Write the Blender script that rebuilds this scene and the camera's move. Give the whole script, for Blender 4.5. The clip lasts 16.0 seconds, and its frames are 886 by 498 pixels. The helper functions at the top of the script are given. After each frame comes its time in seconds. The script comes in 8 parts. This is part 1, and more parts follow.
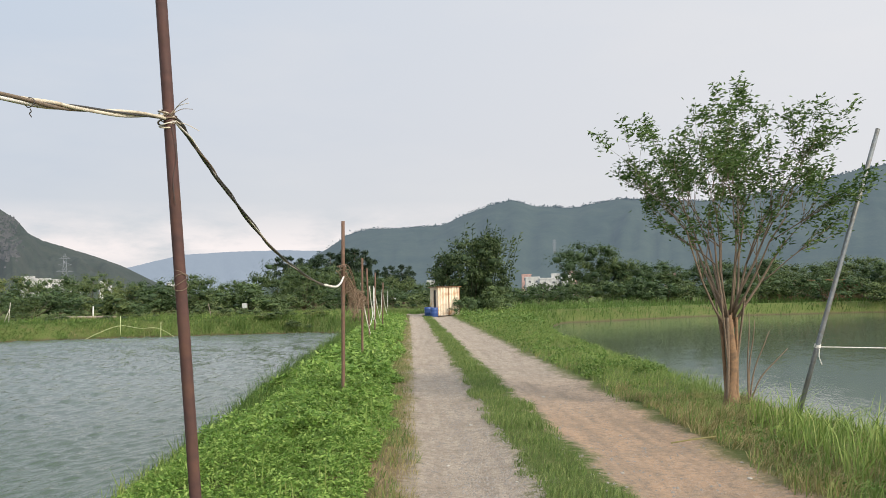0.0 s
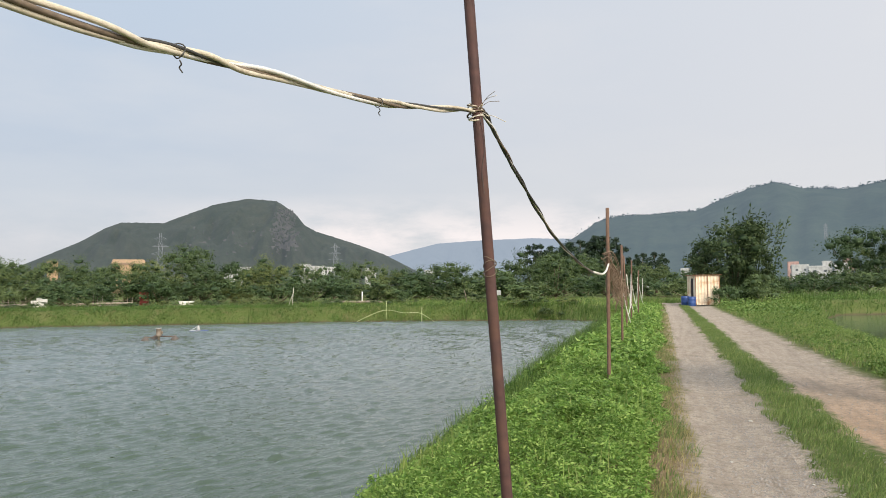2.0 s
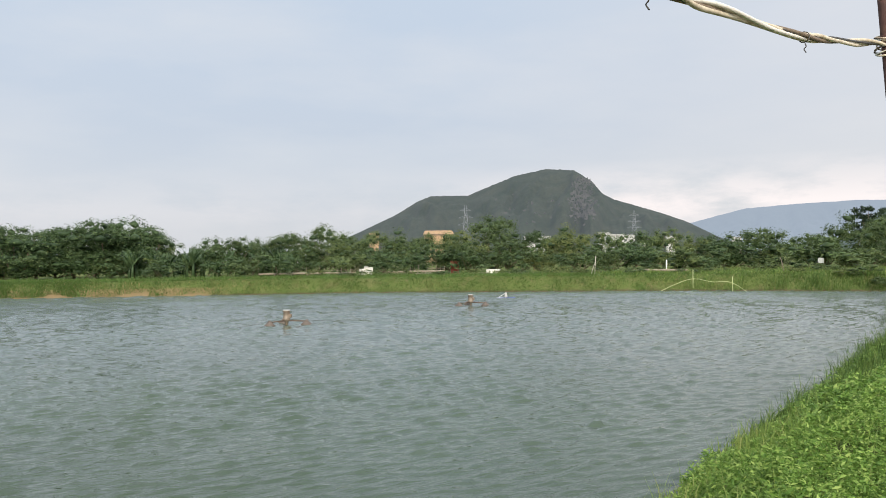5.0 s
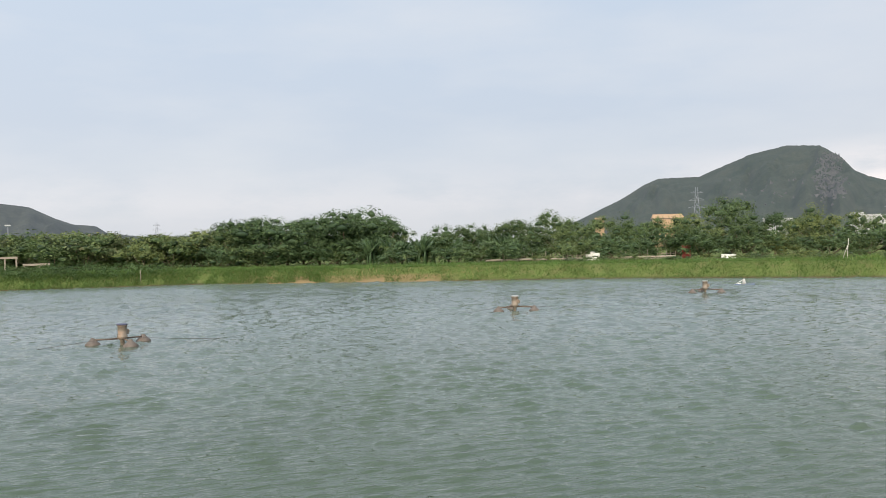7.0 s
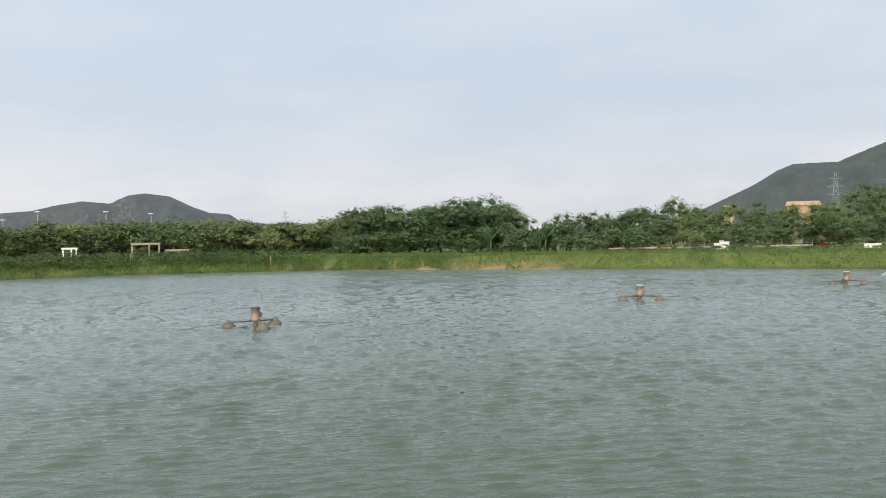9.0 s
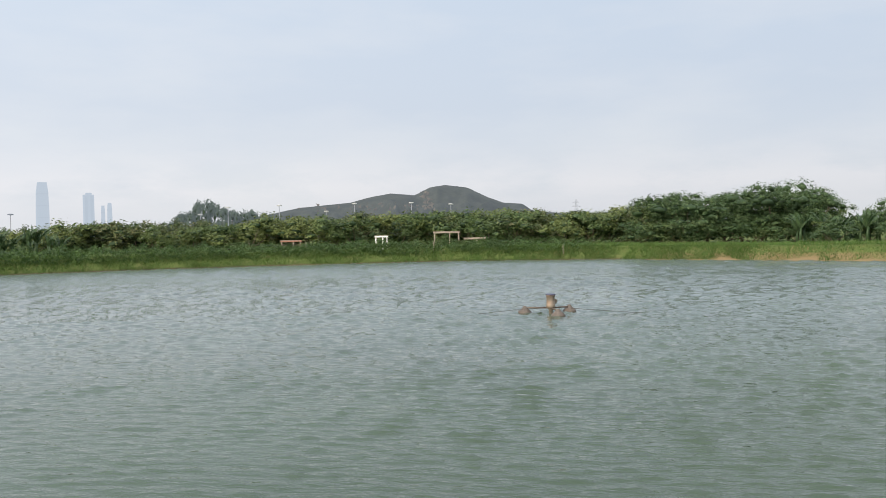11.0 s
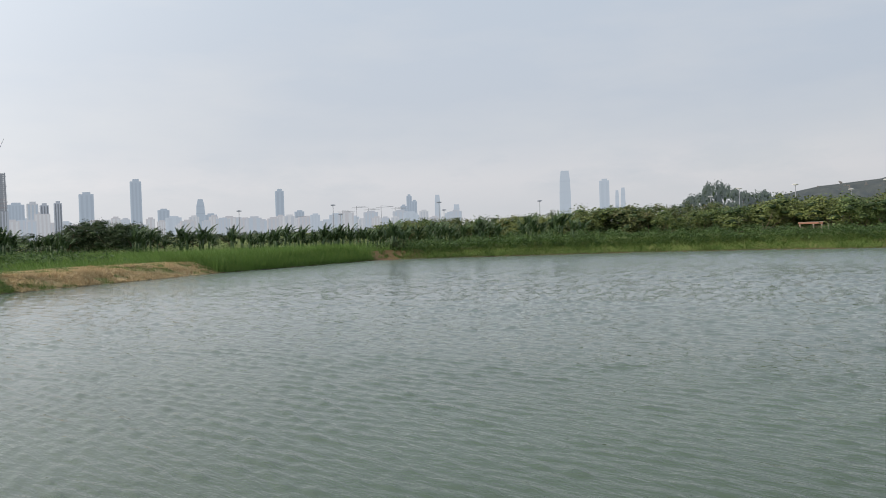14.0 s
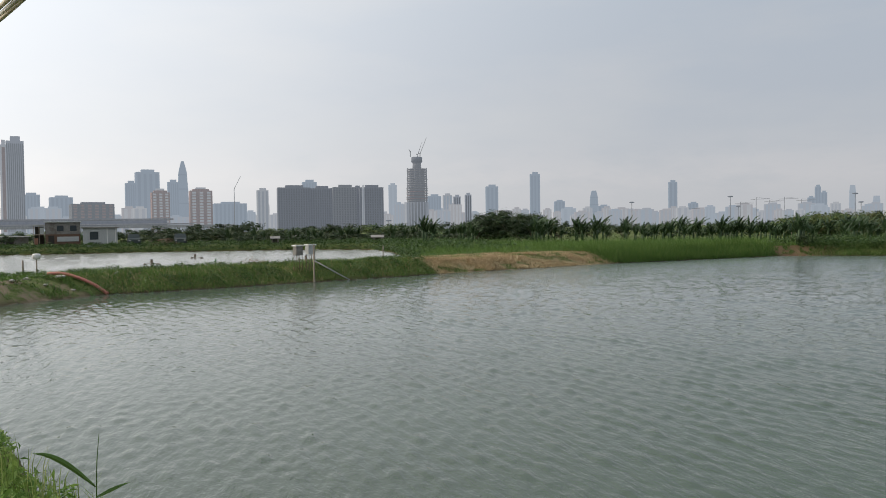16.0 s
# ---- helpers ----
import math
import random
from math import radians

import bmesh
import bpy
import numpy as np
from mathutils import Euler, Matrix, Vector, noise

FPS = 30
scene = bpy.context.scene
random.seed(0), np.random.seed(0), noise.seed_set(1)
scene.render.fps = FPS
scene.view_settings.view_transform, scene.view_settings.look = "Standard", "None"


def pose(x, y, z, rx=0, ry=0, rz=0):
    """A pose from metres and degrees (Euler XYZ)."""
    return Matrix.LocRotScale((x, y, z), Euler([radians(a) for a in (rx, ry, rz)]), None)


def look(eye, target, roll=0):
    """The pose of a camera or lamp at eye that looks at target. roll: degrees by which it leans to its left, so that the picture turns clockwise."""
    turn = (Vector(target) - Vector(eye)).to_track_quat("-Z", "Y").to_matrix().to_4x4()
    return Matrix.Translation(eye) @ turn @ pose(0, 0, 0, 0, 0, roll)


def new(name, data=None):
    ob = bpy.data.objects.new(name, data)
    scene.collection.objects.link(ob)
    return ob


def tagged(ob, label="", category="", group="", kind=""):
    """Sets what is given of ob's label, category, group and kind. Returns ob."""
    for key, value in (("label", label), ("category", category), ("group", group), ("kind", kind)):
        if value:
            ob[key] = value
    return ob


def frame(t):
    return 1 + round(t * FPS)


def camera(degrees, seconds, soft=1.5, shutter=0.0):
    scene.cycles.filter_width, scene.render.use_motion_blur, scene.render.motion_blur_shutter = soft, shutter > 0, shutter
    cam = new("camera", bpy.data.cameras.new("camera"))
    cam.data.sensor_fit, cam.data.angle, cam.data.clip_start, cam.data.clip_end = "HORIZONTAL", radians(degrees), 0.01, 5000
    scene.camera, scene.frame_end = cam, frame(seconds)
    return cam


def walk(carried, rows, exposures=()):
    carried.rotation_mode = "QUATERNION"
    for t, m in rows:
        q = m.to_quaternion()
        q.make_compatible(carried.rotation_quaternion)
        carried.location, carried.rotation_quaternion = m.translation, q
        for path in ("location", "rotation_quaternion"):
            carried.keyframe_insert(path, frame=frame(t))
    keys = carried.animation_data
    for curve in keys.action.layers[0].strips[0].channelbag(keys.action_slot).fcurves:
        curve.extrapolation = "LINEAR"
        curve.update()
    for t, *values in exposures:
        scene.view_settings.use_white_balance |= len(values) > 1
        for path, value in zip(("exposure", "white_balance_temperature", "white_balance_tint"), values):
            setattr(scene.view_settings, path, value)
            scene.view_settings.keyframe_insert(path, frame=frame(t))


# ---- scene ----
# ---------------------------------------------------------------- camera
cam = camera(57.0, 16.0, soft=0.9)
# seconds, x, y, z, heading, tilt, lean
PATH = [
    (0.0, -0.000, -0.000, 1.603, -2.40, 3.23, 0.99),
    (0.5, -0.085, -0.015, 1.603, 2.79, 3.22, 0.43),
    (1.0, -0.150, -0.018, 1.596, 7.20, 2.96, 0.05),
    (1.5, -0.203, -0.023, 1.599, 11.31, 2.58, 0.21),
    (2.0, -0.241, -0.035, 1.599, 14.96, 2.61, 0.56),
    (2.5, -0.290, -0.053, 1.592, 18.29, 2.59, 0.91),
    (3.0, -0.348, -0.070, 1.583, 22.02, 2.25, 0.89),
    (3.5, -0.426, -0.080, 1.574, 25.92, 1.59, 0.95),
    (4.0, -0.494, -0.078, 1.574, 29.24, 1.06, 0.63),
    (4.2, -0.515, -0.073, 1.575, 30.60, 0.97, 0.65),
    (6.3, -0.740, -0.017, 1.584, 45.15, 0.03, 0.87),
    (6.5, -0.761, -0.012, 1.585, 47.04, -0.06, 0.89),
    (7.0, -0.799, 0.028, 1.591, 51.39, -0.05, 1.36),
    (7.5, -0.830, 0.051, 1.594, 52.93, -0.33, 1.26),
    (8.0, -0.859, 0.052, 1.590, 53.48, -0.26, 1.00),
    (8.2, -0.873, 0.043, 1.586, 54.40, -0.34, 1.00),
    (10.3, -1.015, -0.054, 1.548, 71.65, -1.16, 1.00),
    (10.5, -1.029, -0.063, 1.545, 73.82, -1.24, 1.00),
    (11.0, -1.065, -0.099, 1.541, 80.00, -1.09, 1.16),
    (11.5, -1.102, -0.146, 1.543, 85.54, -0.72, 1.16),
    (12.0, -1.134, -0.196, 1.548, 90.60, -0.73, 0.96),
    (12.5, -1.153, -0.239, 1.557, 96.14, -0.98, 0.76),
    (13.0, -1.156, -0.268, 1.570, 102.61, -1.19, 0.99),
    (13.5, -1.144, -0.292, 1.581, 108.43, -1.26, 1.28),
    (14.0, -1.120, -0.319, 1.589, 114.68, -1.45, 1.71),
    (14.5, -1.089, -0.352, 1.593, 121.46, -1.58, 1.96),
    (15.0, -1.053, -0.390, 1.592, 127.81, -1.41, 1.60),
    (15.5, -1.010, -0.433, 1.590, 134.69, -1.12, 0.99),
    (16.0, -0.968, -0.477, 1.589, 141.64, -1.46, 0.77),
]
walk(cam, [(t, pose(x, y, z, 90 + tilt, 0, heading) @ pose(0, 0, 0, 0, 0, -lean))
           for t, x, y, z, heading, tilt, lean in PATH],
     exposures=[(0.0, 0.0), (4.0, 0.03), (7.0, 0.11), (11.5, 0.11), (13.0, 0.0), (14.0, -0.22), (15.0, -0.28), (16.0, -0.53)])

# ---------------------------------------------------------------- light
SUN_HEADING = 222.0      # degrees to the left of +y, where the sun stands
SUN_HEIGHT = 30.0
world = bpy.data.worlds.new("hazy_sky")
scene.world = world
world.use_nodes = True
wn, wl = world.node_tree.nodes, world.node_tree.links
wn.clear()
w_out = wn.new("ShaderNodeOutputWorld")
w_bg = wn.new("ShaderNodeBackground")
w_bg.inputs["Strength"].default_value = 1.0
sky = wn.new("ShaderNodeTexSky")
sky.sky_type = "NISHITA"
sky.sun_disc = False
sky.sun_elevation = radians(SUN_HEIGHT)
sky.sun_rotation = radians(-SUN_HEADING)
sky.air_density, sky.dust_density, sky.ozone_density = 1.0, 3.0, 1.0
sky_dim = wn.new("ShaderNodeVectorMath")
sky_dim.operation = "SCALE"
sky_dim.inputs["Scale"].default_value = 0.06
wl.new(sky.outputs[0], sky_dim.inputs[0])
# a thin veil of high cloud over the blue, and low white clouds above the hills
w_co = wn.new("ShaderNodeTexCoord")
w_sep = wn.new("ShaderNodeSeparateXYZ")
wl.new(w_co.outputs["Generated"], w_sep.inputs[0])
w_up = wn.new("ShaderNodeMapRange")
w_up.inputs["From Min"].default_value, w_up.inputs["From Max"].default_value = 0.0, 0.40
wl.new(w_sep.outputs["Z"], w_up.inputs["Value"])
w_ramp = wn.new("ShaderNodeValToRGB")
w_ramp.color_ramp.elements[0].color = (0.77, 0.79, 0.84, 1)
w_ramp.color_ramp.elements[1].color = (0.60, 0.72, 0.87, 1)
e = w_ramp.color_ramp.elements.new(0.38)
e.color = (0.63, 0.70, 0.81, 1)
wl.new(w_up.outputs[0], w_ramp.inputs[0])
w_stretch = wn.new("ShaderNodeMapping")
w_stretch.inputs["Scale"].default_value = (2.2, 2.2, 8.0)
wl.new(w_co.outputs["Generated"], w_stretch.inputs[0])
w_noise = wn.new("ShaderNodeTexNoise")
w_noise.inputs["Scale"].default_value = 1.3
w_noise.inputs["Detail"].default_value = 5
w_noise.inputs["Roughness"].default_value = 0.55
wl.new(w_stretch.outputs[0], w_noise.inputs[0])
w_cl = wn.new("ShaderNodeMapRange")
w_cl.inputs["From Min"].default_value, w_cl.inputs["From Max"].default_value = 0.42, 0.72
w_cl.inputs["To Min"].default_value, w_cl.inputs["To Max"].default_value = 0.0, 0.55
wl.new(w_noise.outputs["Fac"], w_cl.inputs["Value"])
w_cloud = wn.new("ShaderNodeMix")
w_cloud.data_type = "RGBA"
w_cloud.inputs[7].default_value = (0.81, 0.83, 0.87, 1)
wl.new(w_cl.outputs[0], w_cloud.inputs[0])
wl.new(w_ramp.outputs[0], w_cloud.inputs[6])
# thicker, warmer cloud over the northern hills
w_north = wn.new("ShaderNodeVectorMath")
w_north.operation = "DOT_PRODUCT"
w_north.inputs[1].default_value = (-math.sin(radians(-28)), math.cos(radians(-28)), 0)
wl.new(w_co.outputs["Generated"], w_north.inputs[0])
w_warm = wn.new("ShaderNodeMapRange")
for k_, v_ in zip(("From Min", "From Max", "To Min", "To Max"), (0.45, 1.0, 0.0, 0.75)):
    w_warm.inputs[k_].default_value = v_
wl.new(w_north.outputs["Value"], w_warm.inputs["Value"])
w_bank = wn.new("ShaderNodeMix")
w_bank.data_type = "RGBA"
w_bank.inputs[7].default_value = (0.83, 0.81, 0.82, 1)
wl.new(w_warm.outputs[0], w_bank.inputs[0])
wl.new(w_cloud.outputs[2], w_bank.inputs[6])
w_mix = wn.new("ShaderNodeMix")
w_mix.data_type = "RGBA"
w_mix.inputs[0].default_value = 0.78
wl.new(sky_dim.outputs[0], w_mix.inputs[6])
wl.new(w_bank.outputs[2], w_mix.inputs[7])
# a bank of white cumulus low over the far mountain
w_puff = wn.new("ShaderNodeTexNoise")
w_puff.inputs["Scale"].default_value, w_puff.inputs["Detail"].default_value, w_puff.inputs["Roughness"].default_value = 3.4, 7, 0.6
w_pst = wn.new("ShaderNodeMapping")
w_pst.inputs["Scale"].default_value = (2.4, 2.4, 7.0)
wl.new(w_co.outputs["Generated"], w_pst.inputs[0])
wl.new(w_pst.outputs[0], w_puff.inputs["Vector"])


def w_span(sock, a0, a1, b0=0.0, b1=1.0):
    nd = wn.new("ShaderNodeMapRange")
    for k_, v_ in zip(("From Min", "From Max", "To Min", "To Max"), (a0, a1, b0, b1)):
        nd.inputs[k_].default_value = v_
    wl.new(sock, nd.inputs["Value"])
    return nd.outputs[0]


def w_math(op, p, q):
    nd = wn.new("ShaderNodeMath")
    nd.operation = op
    for i_, v_ in enumerate((p, q)):
        if isinstance(v_, bpy.types.NodeSocket):
            wl.new(v_, nd.inputs[i_])
        else:
            nd.inputs[i_].default_value = v_
    return nd.outputs[0]


w_dot = wn.new("ShaderNodeVectorMath")
w_dot.operation = "DOT_PRODUCT"
w_dot.inputs[1].default_value = (-math.sin(radians(13)), math.cos(radians(13)), 0)
wl.new(w_co.outputs["Generated"], w_dot.inputs[0])
band = w_math("MULTIPLY", w_span(w_sep.outputs["Z"], 0.02, 0.055), w_span(w_sep.outputs["Z"], 0.115, 0.06))
near_hill = w_span(w_dot.outputs["Value"], 0.90, 0.985, 0.22, 1.0)
puffs = w_math("MULTIPLY", w_math("MULTIPLY", band, near_hill), w_span(w_puff.outputs["Fac"], 0.37, 0.58))
w_low = wn.new("ShaderNodeMix")
w_low.data_type = "RGBA"
w_low.inputs[7].default_value = (0.94, 0.87, 0.86, 1)
wl.new(w_math("MULTIPLY", puffs, 0.95), w_low.inputs[0])
wl.new(w_mix.outputs[2], w_low.inputs[6])
# haze glows round the veiled sun
w_sun = wn.new("ShaderNodeVectorMath")
w_sun.operation = "DOT_PRODUCT"
w_sun.inputs[1].default_value = (-math.sin(radians(SUN_HEADING)) * math.cos(radians(SUN_HEIGHT)), math.cos(radians(SUN_HEADING)) * math.cos(radians(SUN_HEIGHT)), math.sin(radians(SUN_HEIGHT)))
wl.new(w_co.outputs["Generated"], w_sun.inputs[0])
w_glow = wn.new("ShaderNodeMix")
w_glow.data_type, w_glow.blend_type = "RGBA", "ADD"
w_glow.inputs[7].default_value = (1.0, 0.97, 0.92, 1)
w_near_sun = w_math("MULTIPLY", w_math("POWER", w_span(w_sun.outputs["Value"], -0.1, 1.0), 2.1), 1.45)
wl.new(w_math("ADD", w_near_sun, w_span(w_sun.outputs["Value"], -0.95, 0.35, 0.0, 0.205)), w_glow.inputs[0])
wl.new(w_low.outputs[2], w_glow.inputs[6])
wl.new(w_glow.outputs[2], w_bg.inputs["Color"])
wl.new(w_bg.outputs[0], w_out.inputs["Surface"])

sun = new("sun", bpy.data.lights.new("sun", "SUN"))
sun.data.energy, sun.data.angle, sun.data.color = 3.4, radians(6), (1.0, 0.86, 0.68)
a, b = radians(SUN_HEADING), radians(SUN_HEIGHT)
sun.matrix_world = look((-math.sin(a) * math.cos(b) * 900, math.cos(a) * math.cos(b) * 900, math.sin(b) * 900), (0, 0, 0))


# ---------------------------------------------------------------- materials
class Mat:
    """Short hand for node materials."""

    def __init__(self, name):
        self.m = bpy.data.materials.new(name)
        self.m.use_nodes = True
        self.n, self.l = self.m.node_tree.nodes, self.m.node_tree.links
        self.n.clear()
        self.out = self.n.new("ShaderNodeOutputMaterial")

    def node(self, kind, **values):
        nd = self.n.new("ShaderNode" + kind)
        for k, v in values.items():
            k = k.replace("_", " ")
            if k in nd.inputs:
                if isinstance(v, bpy.types.NodeSocket):
                    self.l.new(v, nd.inputs[k])
                else:
                    nd.inputs[k].default_value = v
        return nd

    def coords(self, scale=(1, 1, 1)):
        co = self.n.new("ShaderNodeTexCoord")
        mp = self.n.new("ShaderNodeMapping")
        mp.inputs["Scale"].default_value = scale
        self.l.new(co.outputs["Object"], mp.inputs[0])
        return mp.outputs[0]

    def world_coords(self, scale=(1, 1, 1)):
        geo = self.n.new("ShaderNodeNewGeometry")
        mp = self.n.new("ShaderNodeMapping")
        mp.inputs["Scale"].default_value = scale
        self.l.new(geo.outputs["Position"], mp.inputs[0])
        return mp.outputs[0]

    def noise(self, vec, scale, detail=4, rough=0.55):
        nd = self.n.new("ShaderNodeTexNoise")
        nd.inputs["Scale"].default_value, nd.inputs["Detail"].default_value, nd.inputs["Roughness"].default_value = scale, detail, rough
        self.l.new(vec, nd.inputs["Vector"])
        return nd.outputs["Fac"]

    def ramp(self, fac, stops):
        nd = self.n.new("ShaderNodeValToRGB")
        els = nd.color_ramp.elements
        while len(els) < len(stops):
            els.new(0.5)
        for el, (p, c) in zip(els, stops):
            el.position, el.color = p, (*c, 1)
        self.l.new(fac, nd.inputs[0])
        return nd.outputs[0]

    def span(self, fac, a, b, c=0.0, d=1.0):
        nd = self.n.new("ShaderNodeMapRange")
        for k, v in zip(("From Min", "From Max", "To Min", "To Max"), (a, b, c, d)):
            nd.inputs[k].default_value = v
        self.l.new(fac, nd.inputs["Value"])
        return nd.outputs[0]

    def mix(self, fac, a, b, blend="MIX"):
        nd = self.n.new("ShaderNodeMix")
        nd.data_type, nd.blend_type = "RGBA", blend
        for i, v in ((0, fac), (6, a), (7, b)):
            if isinstance(v, bpy.types.NodeSocket):
                self.l.new(v, nd.inputs[i])
            else:
                nd.inputs[i].default_value = v if i == 0 else (*v, 1)
        return nd.outputs[2]

    def math(self, op, a, b=0.0):
        nd = self.n.new("ShaderNodeMath")
        nd.operation = op
        for i, v in enumerate((a, b)):
            if isinstance(v, bpy.types.NodeSocket):
                self.l.new(v, nd.inputs[i])
            else:
                nd.inputs[i].default_value = v
        return nd.outputs[0]

    def bump(self, height, strength=0.4, distance=0.02, normal=None):
        nd = self.n.new("ShaderNodeBump")
        nd.inputs["Strength"].default_value, nd.inputs["Distance"].default_value = strength, distance
        self.l.new(height, nd.inputs["Height"])
        if normal is not None:
            self.l.new(normal, nd.inputs["Normal"])
        return nd.outputs[0]

    def surface(self, color, rough=0.7, metal=0.0, normal=None, spec=0.5, trans=0.0, ior=1.45):
        p = self.n.new("ShaderNodeBsdfPrincipled")
        for k, v in (("Base Color", color), ("Roughness", rough), ("Metallic", metal), ("Specular IOR Level", spec), ("IOR", ior),
                     ("Transmission Weight", trans), ("Normal", normal)):
            if v is None:
                continue
            if isinstance(v, bpy.types.NodeSocket):
                self.l.new(v, p.inputs[k])
            else:
                p.inputs[k].default_value = (*v, 1) if isinstance(v, tuple) else v
        return p.outputs[0]

    def finish(self, shader):
        self.l.new(shader, self.out.inputs["Surface"])
        return self.m


def plain(name, c1, c2, rough=0.7, metal=0.0, scale=6.0, bump=0.15, stain=None):
    """A weathered paint, metal, timber or stone: two tones of grain, larger stains, fine relief."""
    m = Mat(name)
    v = m.coords()
    fine = m.noise(v, scale * 6, 5)
    wide = m.noise(v, scale, 4, 0.6)
    col = m.mix(m.span(fine, 0.3, 0.7), c1, c2)
    if stain:
        col = m.mix(m.span(wide, 0.5, 0.68, 0, 0.85), col, stain)
    return m.finish(m.surface(col, m.span(wide, 0.3, 0.7, rough - 0.1, min(1, rough + 0.12)), metal, m.bump(fine, bump, 0.01)))


def foliage(name, stops, trans=0.35, rough=0.6, dry=None, patchy=0.4, tone=False, grain=0.0):
    """Leaves and blades: each leaf has a tone of its own, some light passes through."""
    m = Mat(name)
    geo = m.n.new("ShaderNodeNewGeometry")
    per = geo.outputs["Random Per Island"]
    col = m.ramp(per, stops)
    patch = m.noise(m.world_coords(), 0.35, 3)
    col = m.mix(m.span(patch, 0.35, 0.65, 0, patchy), col, tuple(0.6 * c for c in stops[0][1]))
    if dry:
        col = m.mix(m.span(m.noise(m.world_coords(), 0.8, 3), 0.52, 0.62), col, dry)
    own = m.n.new("ShaderNodeObjectInfo").outputs["Random"]
    if tone:
        mid = stops[1][1]
        col = m.mix(m.span(own, 0.0, 0.35, 0.6, 0.0), col, tuple(0.55 * c for c in mid))
        col = m.mix(m.span(own, 0.55, 1.0, 0.0, 0.75), col, (mid[0] * 1.9, mid[1] * 1.4, mid[2] * 1.3))
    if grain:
        # leaf masses: gap shade and lit tips, painted into the colour as noise
        shade_speck = m.noise(m.world_coords(), 6.5, 4, 0.7)
        col = m.mix(m.span(shade_speck, 0.36, 0.52, grain, 0.0), col, tuple(0.28 * c for c in stops[0][1]))
        col = m.mix(m.span(shade_speck, 0.56, 0.70, 0.0, grain * 0.7), col, tuple(1.35 * c for c in stops[2][1]))
    main = m.surface(col, rough, 0, None, 0.3)
    tr = m.node("BsdfTranslucent", Color=col)
    mx = m.n.new("ShaderNodeMixShader")
    mx.inputs[0].default_value = trans
    m.l.new(main, mx.inputs[1])
    m.l.new(tr.outputs[0], mx.inputs[2])
    return m.finish(mx.outputs[0])


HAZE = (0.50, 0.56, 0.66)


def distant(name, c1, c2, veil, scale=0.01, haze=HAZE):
    """Far land and far buildings, with the day's haze painted in as emitted colour."""
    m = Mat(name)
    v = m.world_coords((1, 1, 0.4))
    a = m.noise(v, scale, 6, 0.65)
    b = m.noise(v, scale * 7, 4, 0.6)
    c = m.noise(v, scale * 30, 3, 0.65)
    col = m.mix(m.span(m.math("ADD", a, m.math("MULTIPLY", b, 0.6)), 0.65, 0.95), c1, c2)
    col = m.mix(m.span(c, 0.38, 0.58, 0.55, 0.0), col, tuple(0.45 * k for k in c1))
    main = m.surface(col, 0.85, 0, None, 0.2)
    haze_glow = m.node("Emission", Color=(*haze, 1), Strength=1.0)
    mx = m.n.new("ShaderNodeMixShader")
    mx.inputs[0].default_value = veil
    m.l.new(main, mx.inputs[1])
    m.l.new(haze_glow.outputs[0], mx.inputs[2])
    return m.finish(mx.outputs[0])


